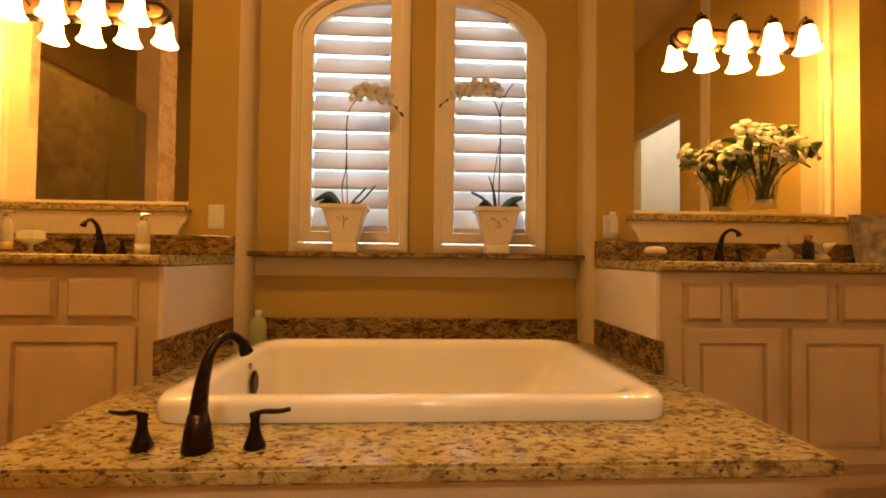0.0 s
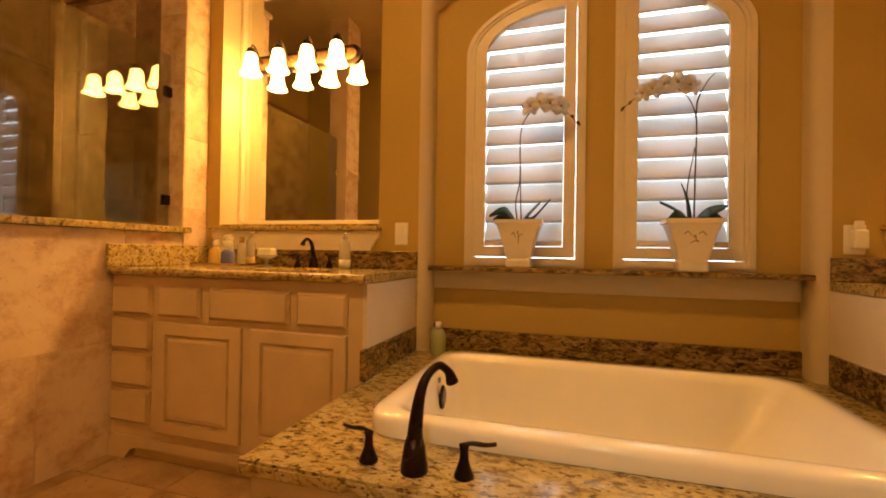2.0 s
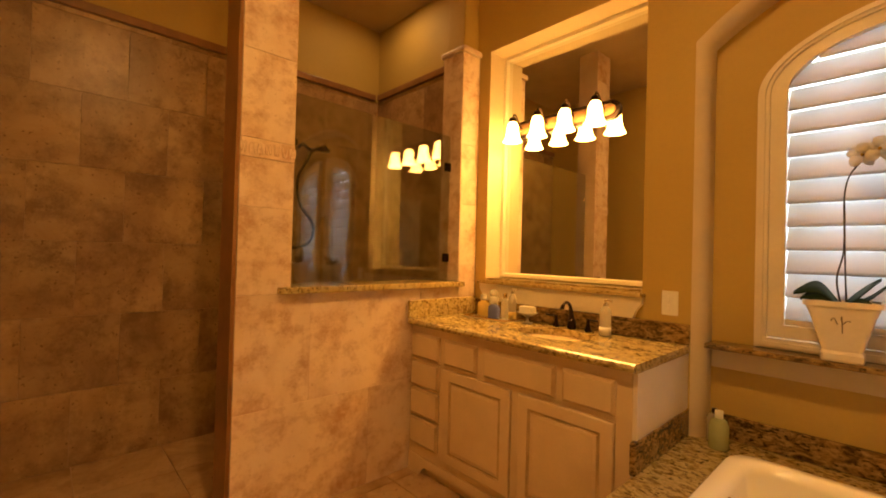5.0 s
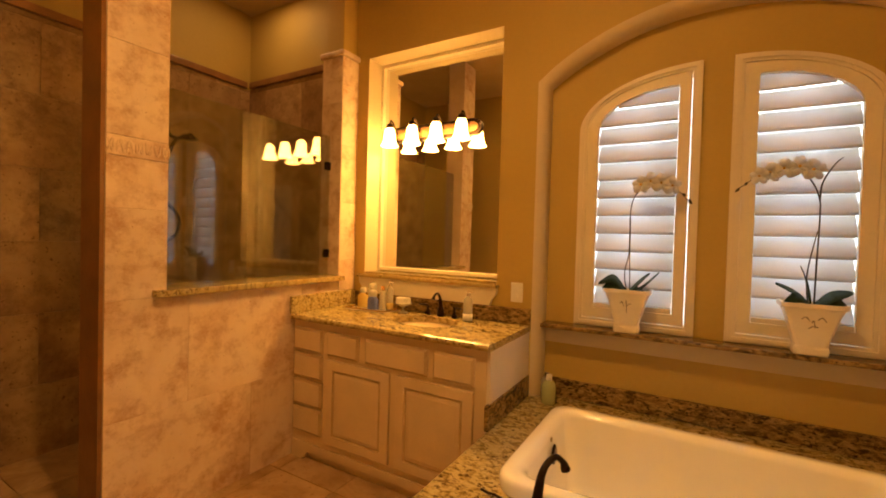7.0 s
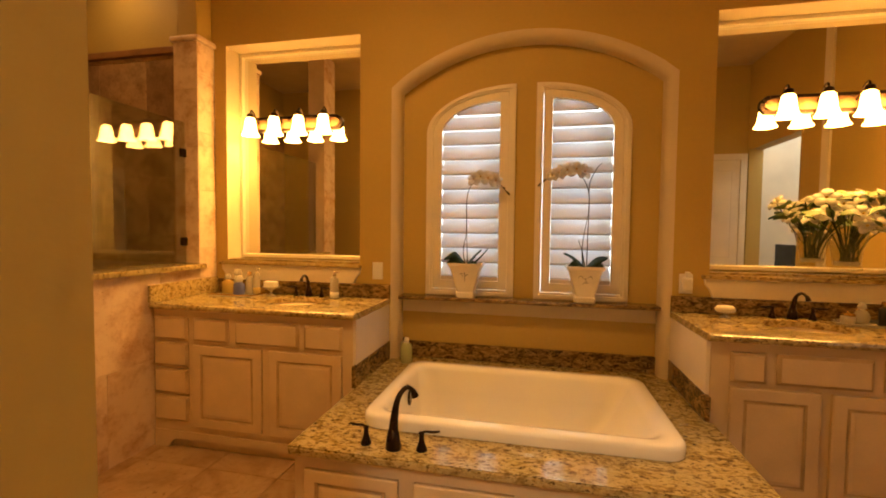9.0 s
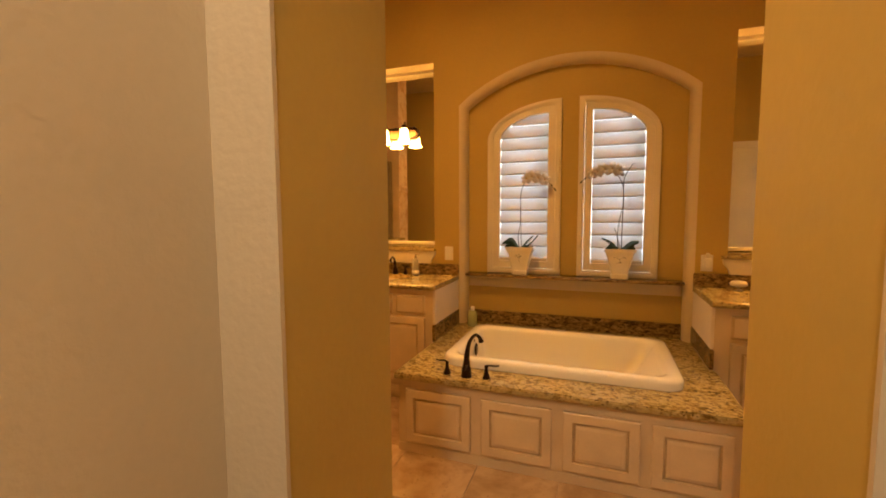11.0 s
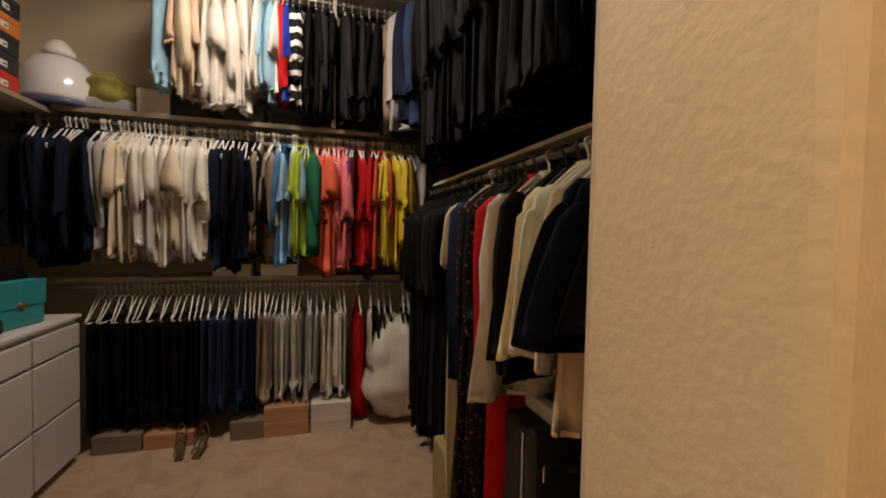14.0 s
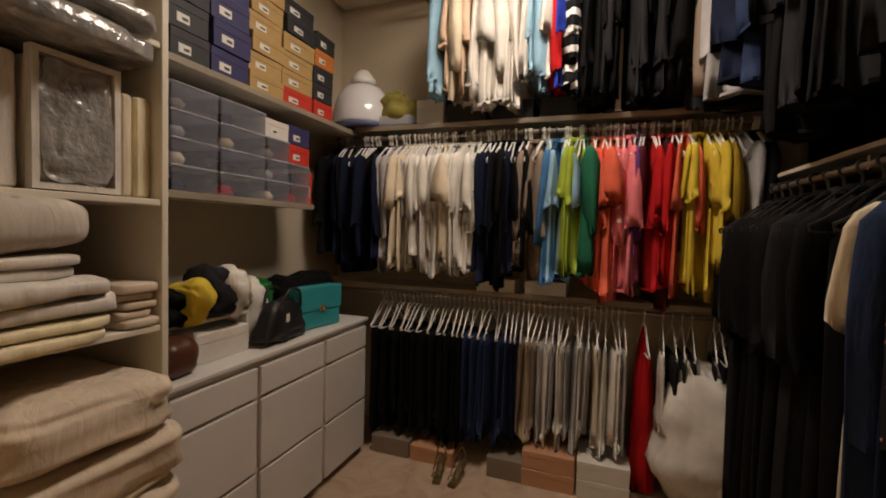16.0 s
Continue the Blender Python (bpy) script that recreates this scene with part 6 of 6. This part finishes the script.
def shoe_box(x, y, z, w, dp, h, colour, group, face="y", tag=True, yaw=0.0):
    """A lidded card box; its labelled end looks towards +y, or +x where face is x."""
    b = thing("shoe_box", (x, y, z), "%s cardboard shoe box%s" % (colour, " with a white label" if tag else " on the carpet"), "box", group)
    part("box", box(-w / 2 + 0.002, w / 2 - 0.002, -dp / 2 + 0.002, dp / 2 - 0.002, 0.0, h * 0.72, 0.002), card[colour], b)
    part("lid", box(-w / 2, w / 2, -dp / 2, dp / 2, h * 0.66, h - 0.001, 0.003), card[colour], b)
    if tag:
        s = 1 if face == "y" else 0
        lw, lh = w * 0.30, h * 0.30
        l = part("label", box(w * 0.0, w * 0.0 + lw, dp / 2 - 0.0015, dp / 2 - 0.0005, h * 0.22, h * 0.22 + lh), label_mat, b, "white paper label")
        part("print", box(w * 0.0 + lw * 0.12, w * 0.0 + lw * 0.6, dp / 2 - 0.0004, dp / 2 + 0.0002, h * 0.30, h * 0.30 + lh * 0.35), ink_mat, l)
    b.rotation_euler = (0, 0, radians(yaw))
    return b


Y = -5.86
stacks = [(-1.535, ["black", "black", "black", "black", "white"], 0.125, 0.18), (-1.73, ["black", "black", "black", "black", "white"], 0.125, 0.195), (-1.948, ["navy", "navy", "navy", "navy", "navy"], 0.125, 0.23), (-2.194, ["tan", "tan", "tan", "tan", "tan", "tan"], 0.10, 0.245), (-2.46, ["red", "tan", "tan", "tan", "black", "black"], 0.10, 0.27), (-2.705, ["red", "black", "black", "orange", "black"], 0.105, 0.20)]
for x, cols, h, w in stacks:
    z = 2.241
    for k, c in enumerate(cols):
        shoe_box(x + rnd.uniform(-.008, .008), Y + rnd.uniform(-.006, .012), z, w, 0.31, h, c, "shoe boxes on the high shelf", yaw=rnd.uniform(-2, 2))
        z += h + 0.001
bin_mat = milky("milky clear plastic", (0.50, 0.52, 0.60), 0.11)
bin_fill = [C[k] for k in ("taupe", "red", "black", "tan", "navy", "cream", "grey")]
lid_plastic = milky("milky lid plastic", (0.60, 0.61, 0.66), 0.55)


def clear_bin(x, z, k, w):
    b = thing("shoe_bin", (x, -5.86, z), "clear plastic shoe bin with a milky lid", "storage bin", "clear bins over the dresser")
    dp, h = 0.32, 0.115
    part("tub", filled([(-w / 2, -dp / 2), (w / 2, -dp / 2), (w / 2, dp / 2), (-w / 2, dp / 2)], [[(-w / 2 + .003, -dp / 2 + .003), (w / 2 - .003, -dp / 2 + .003), (w / 2 - .003, dp / 2 - .003), (-w / 2 + .003, dp / 2 - .003)]], "z", 0.0, h - 0.012), bin_mat, b)
    part("lid", box(-w / 2 - 0.004, w / 2 + 0.004, -dp / 2 - 0.004, dp / 2 + 0.004, h - 0.0115, h - 0.001, 0.004), lid_plastic, b)
    bm = bmesh.new()
    for e in (-1, 1):
        lathe([(0.0, 0.0), (0.03, 0.004), (0.034, 0.025), (0.022, 0.05), (0.0, 0.056)], 10, into=bm, at=(e * w * 0.24, 0.05 * e, 0.004))
    for v in bm.verts:
        v.co.y = v.co.y * 2.2 - 0.03
    part("contents", bm, bin_fill[k % len(bin_fill)], b, "pair of shoes inside", smooth=True)


k = 0
for x, n, w in ((-1.52, 4, 0.18), (-1.755, 4, 0.235), (-2.035, 4, 0.29), (-2.283, 3, 0.175), (-2.475, 2, 0.175)):
    for j in range(n):
        clear_bin(x, 1.681 + 0.1155 * j, k, w)
        k += 1
shoe_box(-2.283, Y, 1.681 + 0.347, 0.19, 0.3, 0.10, "white", "boxes among the bins")
shoe_box(-2.475, Y, 1.681 + 0.232, 0.19, 0.3, 0.11, "red", "boxes among the bins")
shoe_box(-2.475, Y, 1.681 + 0.344, 0.19, 0.3, 0.11, "navy", "boxes among the bins")
shoe_box(-2.583, Y, 1.681, 0.03, 0.3, 0.2, "red", "boxes among the bins")
# boxes on the carpet under the trousers
for y, h, c, w in ((-4.98, 0.10, "peach", 0.30), (-5.28, 0.12, "grey", 0.28), (-4.44, 0.13, "grey", 0.33)):
    shoe_box(-3.06, y, 0.005, 0.30, w, h, c, "boxes on the carpet", tag=False)
for h0, c in ((0.0, "peach"), (0.109, "peach")):
    shoe_box(-3.055, -4.23, 0.005 + h0, 0.30, 0.31, 0.106, c, "boxes on the carpet", tag=False)
for h0, c in ((0.0, "white"), (0.109, "white")):
    shoe_box(-3.055, -3.92, 0.005 + h0, 0.30, 0.29, 0.106, c, "boxes on the carpet", tag=False)
for y in (-4.62, -4.30):
    shoe_box(-3.20, y, 1.151, 0.26, 0.26, 0.09, "white", "boxes on the lower shelf", tag=False)


def shoe(y, yaw):
    s = thing("sandal", (-2.80, y, 0.004), "gold strappy high-heeled sandal on the carpet", "shoe", "pair of sandals")
    m = mat("worn gold leather", (0.17, 0.115, 0.045), 0.4, metal=0.3, var=0.15)
    part("sole", tube(curve([(-0.10, 0, 0.075), (-0.04, 0, 0.06), (0.03, 0, 0.016), (0.11, 0, 0.012)], 5), 0.03, 8, flat=1.0), m, s)
    part("heel", lathe([(0.012, 0), (0.014, 0.06), (0.02, 0.08), (0, 0.082)], 10, at=(-0.10, 0, 0)), m, s)
    for k in range(4):
        x, h = 0.085 - 0.055 * k, 0.04 + 0.028 * k
        part("strap", tube([(x, 0.036 * math.cos(a), 0.02 + (0.02 + 0.015 * k) + h * math.sin(a)) for a in [math.pi * j / 8 for j in range(9)]], 0.005, 5), m, s)
    s.rotation_euler = (0, 0, radians(yaw))
    s.scale = (0.85, 0.85, 0.85)


shoe(-4.88, 8), shoe(-4.76, -6)


# ---- closet: soft things ----
def cushion(w, dp, h, seed, n=44, amp=0.012, power=0.42, folds=0, wrinkle=1.0):
    """A plump or folded soft block: broad dents, long creases and, where it is folded, grooves round its sides."""
    r = random.Random(seed)
    off = Vector((r.uniform(0, 50), r.uniform(0, 50), 0))
    bm = bmesh.new()
    bmesh.ops.create_uvsphere(bm, u_segments=n, v_segments=24 + 8 * folds, radius=1)
    for v in bm.verts:
        c = v.co.copy()
        q = Vector([math.copysign(abs(a) ** power, a) for a in c])
        p = Vector((q.x * w / 2, q.y * dp / 2, q.z * h / 2))
        nn = noise.noise(p * 5 + off) * amp * 1.3 + noise.noise(Vector((p.x * 22, p.y * 9, p.z * 20)) + off) * amp * 0.55 * wrinkle
        ridge = abs(noise.noise(Vector((p.x * 9, p.y * 9, p.z * 16)) + off * 2))
        nn -= max(0, 0.16 - ridge) * amp * 2.2 * wrinkle
        if folds:
            side = 1 - abs(q.z) ** 6
            nn -= side * 0.022 * abs(math.cos(math.pi * folds * (p.z / h + 0.5) + 2.2 * noise.noise(p * 2.5 + off))) ** 6
            p.z += 0.018 * noise.noise(Vector((p.x * 3, p.y * 3, 0)) + off)
        v.co = p + c * nn + Vector((0, 0, h / 2))
    for f in bm.faces:
        f.smooth = True
    return bm


def folded(name, at, w, dp, h, layers, colour, label, category, seed, group=""):
    """A folded textile: rounded layers, one part each."""
    s = thing(name, at, label, category, group)
    lh = h / layers
    r = random.Random(seed)
    for k in range(layers):
        bm = cushion(w * r.uniform(0.93, 1.0), dp * r.uniform(0.94, 1.0), lh * 1.06, seed * 9 + k, amp=0.016 if lh > 0.05 else 0.006, power=0.34, folds=2 if lh > 0.06 else 0)
        ob = part("fold", bm, C[colour] if isinstance(colour, str) else colour, s)
        ob.location = (r.uniform(-.01, .01), r.uniform(-.01, .01), lh * k)
    return s


linen = cloth("cream cotton bedding", (0.66, 0.55, 0.42))
linen_w = cloth("white quilted bedding", (0.68, 0.63, 0.56))
damask = cloth("silver damask", (0.56, 0.50, 0.42), spots=(0.36, 0.31, 0.25), scale=14)
foil = mat("crinkled clear wrap", (0.44, 0.42, 0.39), 0.18, metal=0.35, var=0.2, big=12, fine=35, bump=0.8)
folded("folded_comforter", (-1.13, -5.61, 0.525), 0.54, 0.68, 0.52, 3, linen, "thick cream comforter folded on the shelf", "comforter", 3)
folded("folded_comforter", (-0.56, -5.55, 0.525), 0.58, 0.70, 0.40, 2, linen, "cream comforter folded on the shelf", "comforter", 4)
folded("folded_sheet", (-0.88, -5.63, 1.185), 0.70, 0.52, 0.075, 2, C["ivory"], "ivory folded sheet on the shelf", "bedding", 5, "stacked bedding")
folded("folded_quilt", (-0.88, -5.63, 1.262), 0.76, 0.52, 0.11, 2, linen_w, "white folded quilt on the stack", "bedding", 6, "stacked bedding")
folded("folded_quilt", (-0.84, -5.63, 1.374), 0.66, 0.48, 0.07, 2, linen_w, "white folded blanket on the stack", "bedding", 7, "stacked bedding")
p = solo("pillow", cushion(0.76, 0.48, 0.19, 8, amp=0.010, power=0.62), damask, "silver damask pillow on the stack of bedding", "pillow", "stacked bedding", at=(-0.84, -5.62, 1.44))
folded("folded_napkins", (-1.335, -5.60, 1.185), 0.15, 0.30, 0.15, 5, linen, "stack of folded cream napkins", "linen", 9)
for x, w, cname in ((-1.378, 0.06, "ivory"), (-1.322, 0.04, "cream")):
    solo("packed_sheet", box(x - w / 2, x + w / 2, -5.86, -5.50, 1.626, 1.97, 0.02, 3), C[cname], "cream sheet set standing on the shelf", "bedding", "packed bedding")
pk = thing("packed_pillow", (-1.175, -5.68, 1.626), "white pillow in a clear zipped bag", "bedding", "packed bedding")
part("pillow", cushion(0.235, 0.36, 0.40, 12, amp=0.014, power=0.30), linen_w, pk)
part("bag_edge", ring_prism([(-0.118, 0.004), (0.118, 0.004), (0.118, 0.40), (-0.118, 0.40)], [(-0.10, 0.022), (0.10, 0.022), (0.10, 0.382), (-0.10, 0.382)], "y", 0.160, 0.192), linen_w, pk)
part("cover", cushion(0.20, 0.012, 0.36, 61, amp=0.012, power=0.3, wrinkle=2.0), foil, pk, "crinkled clear cover").location = (0, 0.186, 0.02)
for x, w in ((-1.015, 0.06), (-0.95, 0.05)):
    solo("packed_sheet", box(x - w / 2, x + w / 2, -5.88, -5.52, 1.626, 2.0, 0.02, 3), linen_w, "white sheet set standing on the shelf", "bedding", "packed bedding")
solo("rolled_blanket", cushion(0.30, 0.44, 0.40, 13, amp=0.012, power=0.5), linen, "cream rolled blanket on the shelf", "bedding", at=(-0.72, -5.62, 1.62))
solo("wrapped_blanket", cushion(0.50, 0.50, 0.09, 14, amp=0.02, power=0.35), foil, "blanket in crinkled clear wrap", "bedding", at=(-1.12, -5.62, 2.045))
solo("wrapped_blanket", cushion(0.34, 0.50, 0.07, 15, amp=0.02, power=0.4), foil, "grey blanket in crinkled clear wrap", "bedding", at=(-1.22, -5.64, 2.16))
shoe_box(-1.30, -5.70, 2.235, 0.22, 0.34, 0.20, "white", "shoe boxes on the high shelf", tag=False)
solo("storage_bag", cushion(0.55, 0.45, 0.30, 16, amp=0.02, power=0.5), C["tan"], "tan fabric storage bag on the high shelf", "bag", at=(-0.78, -5.70, 2.162))

# on the dresser
teal = mat("teal leather", (0.03, 0.27, 0.30), 0.4, var=0.06, big=9, fine=160, bump=0.15)
hb = thing("handbag", (-2.50, -5.60, DTOP + 0.001), "teal leather flap handbag on the dresser", "handbag")
part("body", box(-0.17, 0.17, -0.05, 0.05, 0.0, 0.25, 0.02, 3), teal, hb)
part("flap", box(-0.172, 0.172, 0.046, 0.056, 0.11, 0.252, 0.004), teal, hb)
part("clasp", box(-0.025, 0.025, 0.0565, 0.064, 0.105, 0.135, 0.004), gold_cap, hb, "brass clasp")
hb.rotation_euler = (0, 0, radians(-8))
black_leather = mat("black leather", (0.012, 0.011, 0.011), 0.45, var=0.2, big=12, fine=150, bump=0.3)
bb = thing("handbag", (-2.16, -5.56, DTOP + 0.001), "slouchy black leather handbag on the dresser", "handbag")
bm = cushion(0.40, 0.16, 0.20, 21, amp=0.03, power=0.5)
for v in bm.verts:
    v.co.x *= 1.0 - 1.9 * max(0, v.co.z)
    v.co.y *= 1.0 - 2.6 * max(0, v.co.z)
part("body", bm, black_leather, bb)
for e in (-1, 1):
    part("strap", tube(curve([(-0.09, 0.05 * e, 0.17), (-0.06, 0.06 * e, 0.26), (0.04, 0.06 * e, 0.27), (0.09, 0.05 * e, 0.17)], 5), 0.008, 6), black_leather, bb)
part("tag", box(0.07, 0.095, 0.085, 0.09, 0.12, 0.16), label_mat, bb, "white tag")
bb.rotation_euler = (0, 0, radians(6))
ws = thing("small_riser", (-1.72, -5.76, DTOP + 0.001), "small white riser shelf on the dresser", "shelf")
part("top", box(-0.26, 0.26, -0.15, 0.15, 0.17, 0.185, 0.002), laminate_white, ws)
for e in (-0.25, 0.25):
    part("leg", box(e - 0.008, e + 0.008, -0.15, 0.15, 0.0, 0.1695), laminate_white, ws)
shoe_box(-1.80, -5.70, DTOP + 0.001, 0.30, 0.24, 0.13, "white", "boxes on the dresser", tag=False)
solo("brown_bag", cushion(0.18, 0.2, 0.14, 24, amp=0.015, power=0.6), mat("brown leather", (0.09, 0.03, 0.015), 0.4, var=0.2), "small brown leather bag on the dresser", "handbag", at=(-1.54, -5.60, DTOP + 0.001))
PZ = DTOP + 0.187
for x, y, w, dp, h, c, s in ((-1.56, -5.66, 0.16, 0.22, 0.16, "black", 31), (-1.64, -5.62, 0.09, 0.2, 0.17, "yellow", 32), (-1.70, -5.66, 0.12, 0.22, 0.19, "grey", 33), (-1.79, -5.66, 0.14, 0.24, 0.21, "charcoal", 34), (-1.88, -5.66, 0.10, 0.22, 0.20, "white", 35), (-1.94, -5.68, 0.12, 0.2, 0.2, "tan", 36)):
    solo("bundled_cloth", cushion(w * 1.1, dp, h, s, amp=0.045, power=0.62), C[c], "%s bundle piled on the riser shelf" % C[c].name, "clothes", "pile of clothes", at=(x, y, PZ))
solo("shopping_bag", cushion(0.22, 0.24, 0.30, 37, amp=0.06, power=0.55), C["white"], "crumpled white bag on the dresser", "bag", at=(-2.06, -5.76, DTOP + 0.001))
solo("shopping_bag", cushion(0.16, 0.2, 0.31, 38, amp=0.05, power=0.5), mat("shiny green plastic bag", (0.03, 0.22, 0.05), 0.2, var=0.3, big=14, bump=0.5, fine=30), "shiny green bag on the dresser", "bag", at=(-2.20, -5.80, DTOP + 0.001))
solo("dark_bag", cushion(0.5, 0.3, 0.30, 39, amp=0.03, power=0.6), C["black"], "black fabric bag at the back of the dresser", "bag", at=(-2.62, -5.82, DTOP + 0.001))

# on the high west shelf
hd = thing("hair_dryer_hood", (-3.19, -5.70, 2.271), "white domed bonnet hair dryer on the shelf", "hair dryer")
part("dome", lathe([(0.175, 0.03), (0.18, 0.05), (0.172, 0.13), (0.155, 0.21), (0.12, 0.27), (0.085, 0.295), (0.07, 0.30), (0.07, 0.30)], 28), mat("glossy white plastic", (0.72, 0.71, 0.72), 0.15, var=0.03, coat=0.5), hd, smooth=True)
part("visor", lathe([(0.15, 0.0), (0.178, 0.004), (0.18, 0.03), (0.17, 0.032)], 28), mat("smoky blue plastic", (0.10, 0.11, 0.20), 0.2), hd, "smoky blue rim", smooth=True)
part("cap", lathe([(0.074, 0.30), (0.072, 0.34), (0.05, 0.375), (0.03, 0.40), (0.0, 0.405)], 20), plastic_white, hd, smooth=True)
part("ring", lathe([(0.08, 0.285), (0.084, 0.298), (0.076, 0.306)], 20), chrome, hd)
hd.scale = (1.25, 1.25, 1.12)
solo("olive_cloth", cushion(0.24, 0.26, 0.20, 41, amp=0.07, power=0.7), C["olive"], "crumpled olive cloth in a clear tub", "clothes", at=(-3.22, -5.40, 2.33))
tb = thing("clear_tub", (-3.22, -5.40, 2.271), "low clear plastic tub on the shelf", "storage bin")
part("tub", cushion(0.28, 0.30, 0.085, 42, amp=0.0, power=0.3), lid_plastic, tb)
shoe_box(-3.22, -5.12, 2.271, 0.26, 0.20, 0.17, "white", "boxes on the high shelf", tag=False)
for y in (-4.86, -4.55, -4.24):
    shoe_box(-3.24, y, 2.271, 0.28, 0.27, 0.13, "black", "boxes on the high shelf", tag=False)

# floor things on the side
lb = thing("laundry_bag", (-3.06, -3.42, 0.004), "stuffed white drawstring laundry bag on the carpet", "laundry bag")
bm = cushion(0.42, 0.42, 0.80, 51, amp=0.05, power=0.75)
for v in bm.verts:
    k = v.co.z / 0.8
    v.co.x *= 1.05 - 0.55 * max(0, k - 0.45)
    v.co.y *= 1.15 - 0.75 * max(0, k - 0.35)
part("sack", bm, C["white"], lb)
part("cord", tube(curve([(0.05, 0, 0.76), (0.13, 0.02, 0.66), (0.16, -0.02, 0.5)], 5), 0.005, 5), C["cream"], lb)
lb.scale = (1.05, 1.12, 1.06)
bm = cushion(0.34, 0.30, 0.55, 52, amp=0.04, power=0.75)
solo("laundry_bag", bm, C["white"], "small white cloth bag slumped by the clothes", "laundry bag", at=(-2.98, -3.20, 0.004))
solo("white_board", box(-2.62, -2.60, -3.22, -3.0, 0.004, 0.40, 0.002), laminate_white, "white board leaning under the clothes", "board")
solo("yellow_bin", box(-1.95, -1.45, -3.40, -3.0, 0.004, 0.36, 0.02, 2), mat("dull yellow board", (0.40, 0.32, 0.12), 0.5, var=0.12, big=6), "dull yellow storage box under the clothes", "box")
hp = thing("suitcase", (-1.035, -3.135, 0.004), "black vinyl suitcase standing upright under the blouses", "suitcase")
part("body", box(-0.115, 0.04, -0.205, 0.205, 0.0, 0.83, 0.03, 3), black_leather, hp)
part("lid", box(0.0405, 0.118, -0.205, 0.205, 0.0, 0.83, 0.03, 3), black_leather, hp)
part("zip", box(0.034, 0.047, -0.2065, 0.2065, 0.03, 0.80, 0.001), chrome, hp, "chrome zip strip")
part("handle", tube(curve([(0.119, -0.07, 0.70), (0.15, -0.05, 0.70), (0.15, 0.05, 0.70), (0.119, 0.07, 0.70)], 5), 0.009, 8), black_leather, hp)
part("latch", box(0.1185, 0.126, -0.17, -0.12, 0.66, 0.72, 0.003), chrome, hp)
part("latch", box(0.1185, 0.126, 0.12, 0.17, 0.66, 0.72, 0.003), chrome, hp)
fan = thing("box_heater", (-1.038, -3.13, 0.836), "white fan heater lying on the black suitcase", "fan heater")
part("case", box(-0.105, 0.105, -0.13, 0.13, 0.0, 0.06, 0.012, 2), plastic_white, fan)
part("grille_well", lathe([(0.092, 0.0605), (0.092, 0.064), (0.0, 0.0645)], 24), black_pl, fan)
for k in range(5):
    r_ = 0.017 + 0.017 * k
    part("grille_ring", tube([(r_ * math.cos(a), r_ * math.sin(a), 0.068) for a in [2 * math.pi * j / 20 for j in range(21)]], 0.002, 4), black_pl, fan)
part("blade", box(-0.08, 0.08, -0.008, 0.008, 0.0645, 0.067), plastic_white, fan)

# ---- tiles, laid last ----
tiles(half_wall, "x", -1.846, -1.7285, -0.2815, 0.0, 1.11, 0.74, 0.555, travertine, shift=0.5, gap=0.001)
tiles(pillar, "x", -1.846, -1.7285, -1.4685, 1.111, 1.763, 0.27, 0.42, travertine, gap=0.001)
tiles(pillar, "x", -1.846, -1.7285, -1.4685, 1.857, CEIL, 0.27, 0.42, travertine)
tiles(pier, "x", -1.846, -0.2795, WALL_Y - 0.0015, 0.0, 2.742, 0.18, 0.42, travertine)
tiles(pier, "y", -0.28, -2.0395, -1.8405, 1.15, 2.742, 0.21, 0.42, travertine, thick=-0.005)
tiles(shower_back, "x", -3.128, -2.69, WALL_Y - 0.012, 0.0, 2.733, 0.45, 0.45, travertine_dark, shift=0.5)
tiles(shower_side, "y", WALL_Y - 0.012, -3.12, -2.042, 0.0, 2.733, 0.45, 0.45, travertine_dark, thick=-0.006, shift=0.5)
tiles(floor, "z", -0.008, -3.14, 2.90, -2.69, WALL_Y, 0.46, 0.46, travertine_floor, thick=0.008, gap=0.004)
tiles(floor, "z", -0.008, 0.127, 1.10, -4.95, -2.69, 0.46, 0.46, travertine_floor, thick=0.008, gap=0.004)
# carved border on the pillar
border = part("border", box(-1.846, -1.838, -1.7285, -1.4685, 1.765, 1.855, 0.003), travertine, pillar, "carved travertine border")
rnd = random.Random(3)
for k in range(7):
    y = -1.715 + 0.039 * k
    pts = [(-1.8365, y + 0.014 * math.sin(a), 1.81 + 0.028 * math.sin(2 * a + k)) for a in [2 * math.pi * j / 10 for j in range(11)]]
    part("carving", tube(pts, 0.004, 5), travertine, border)
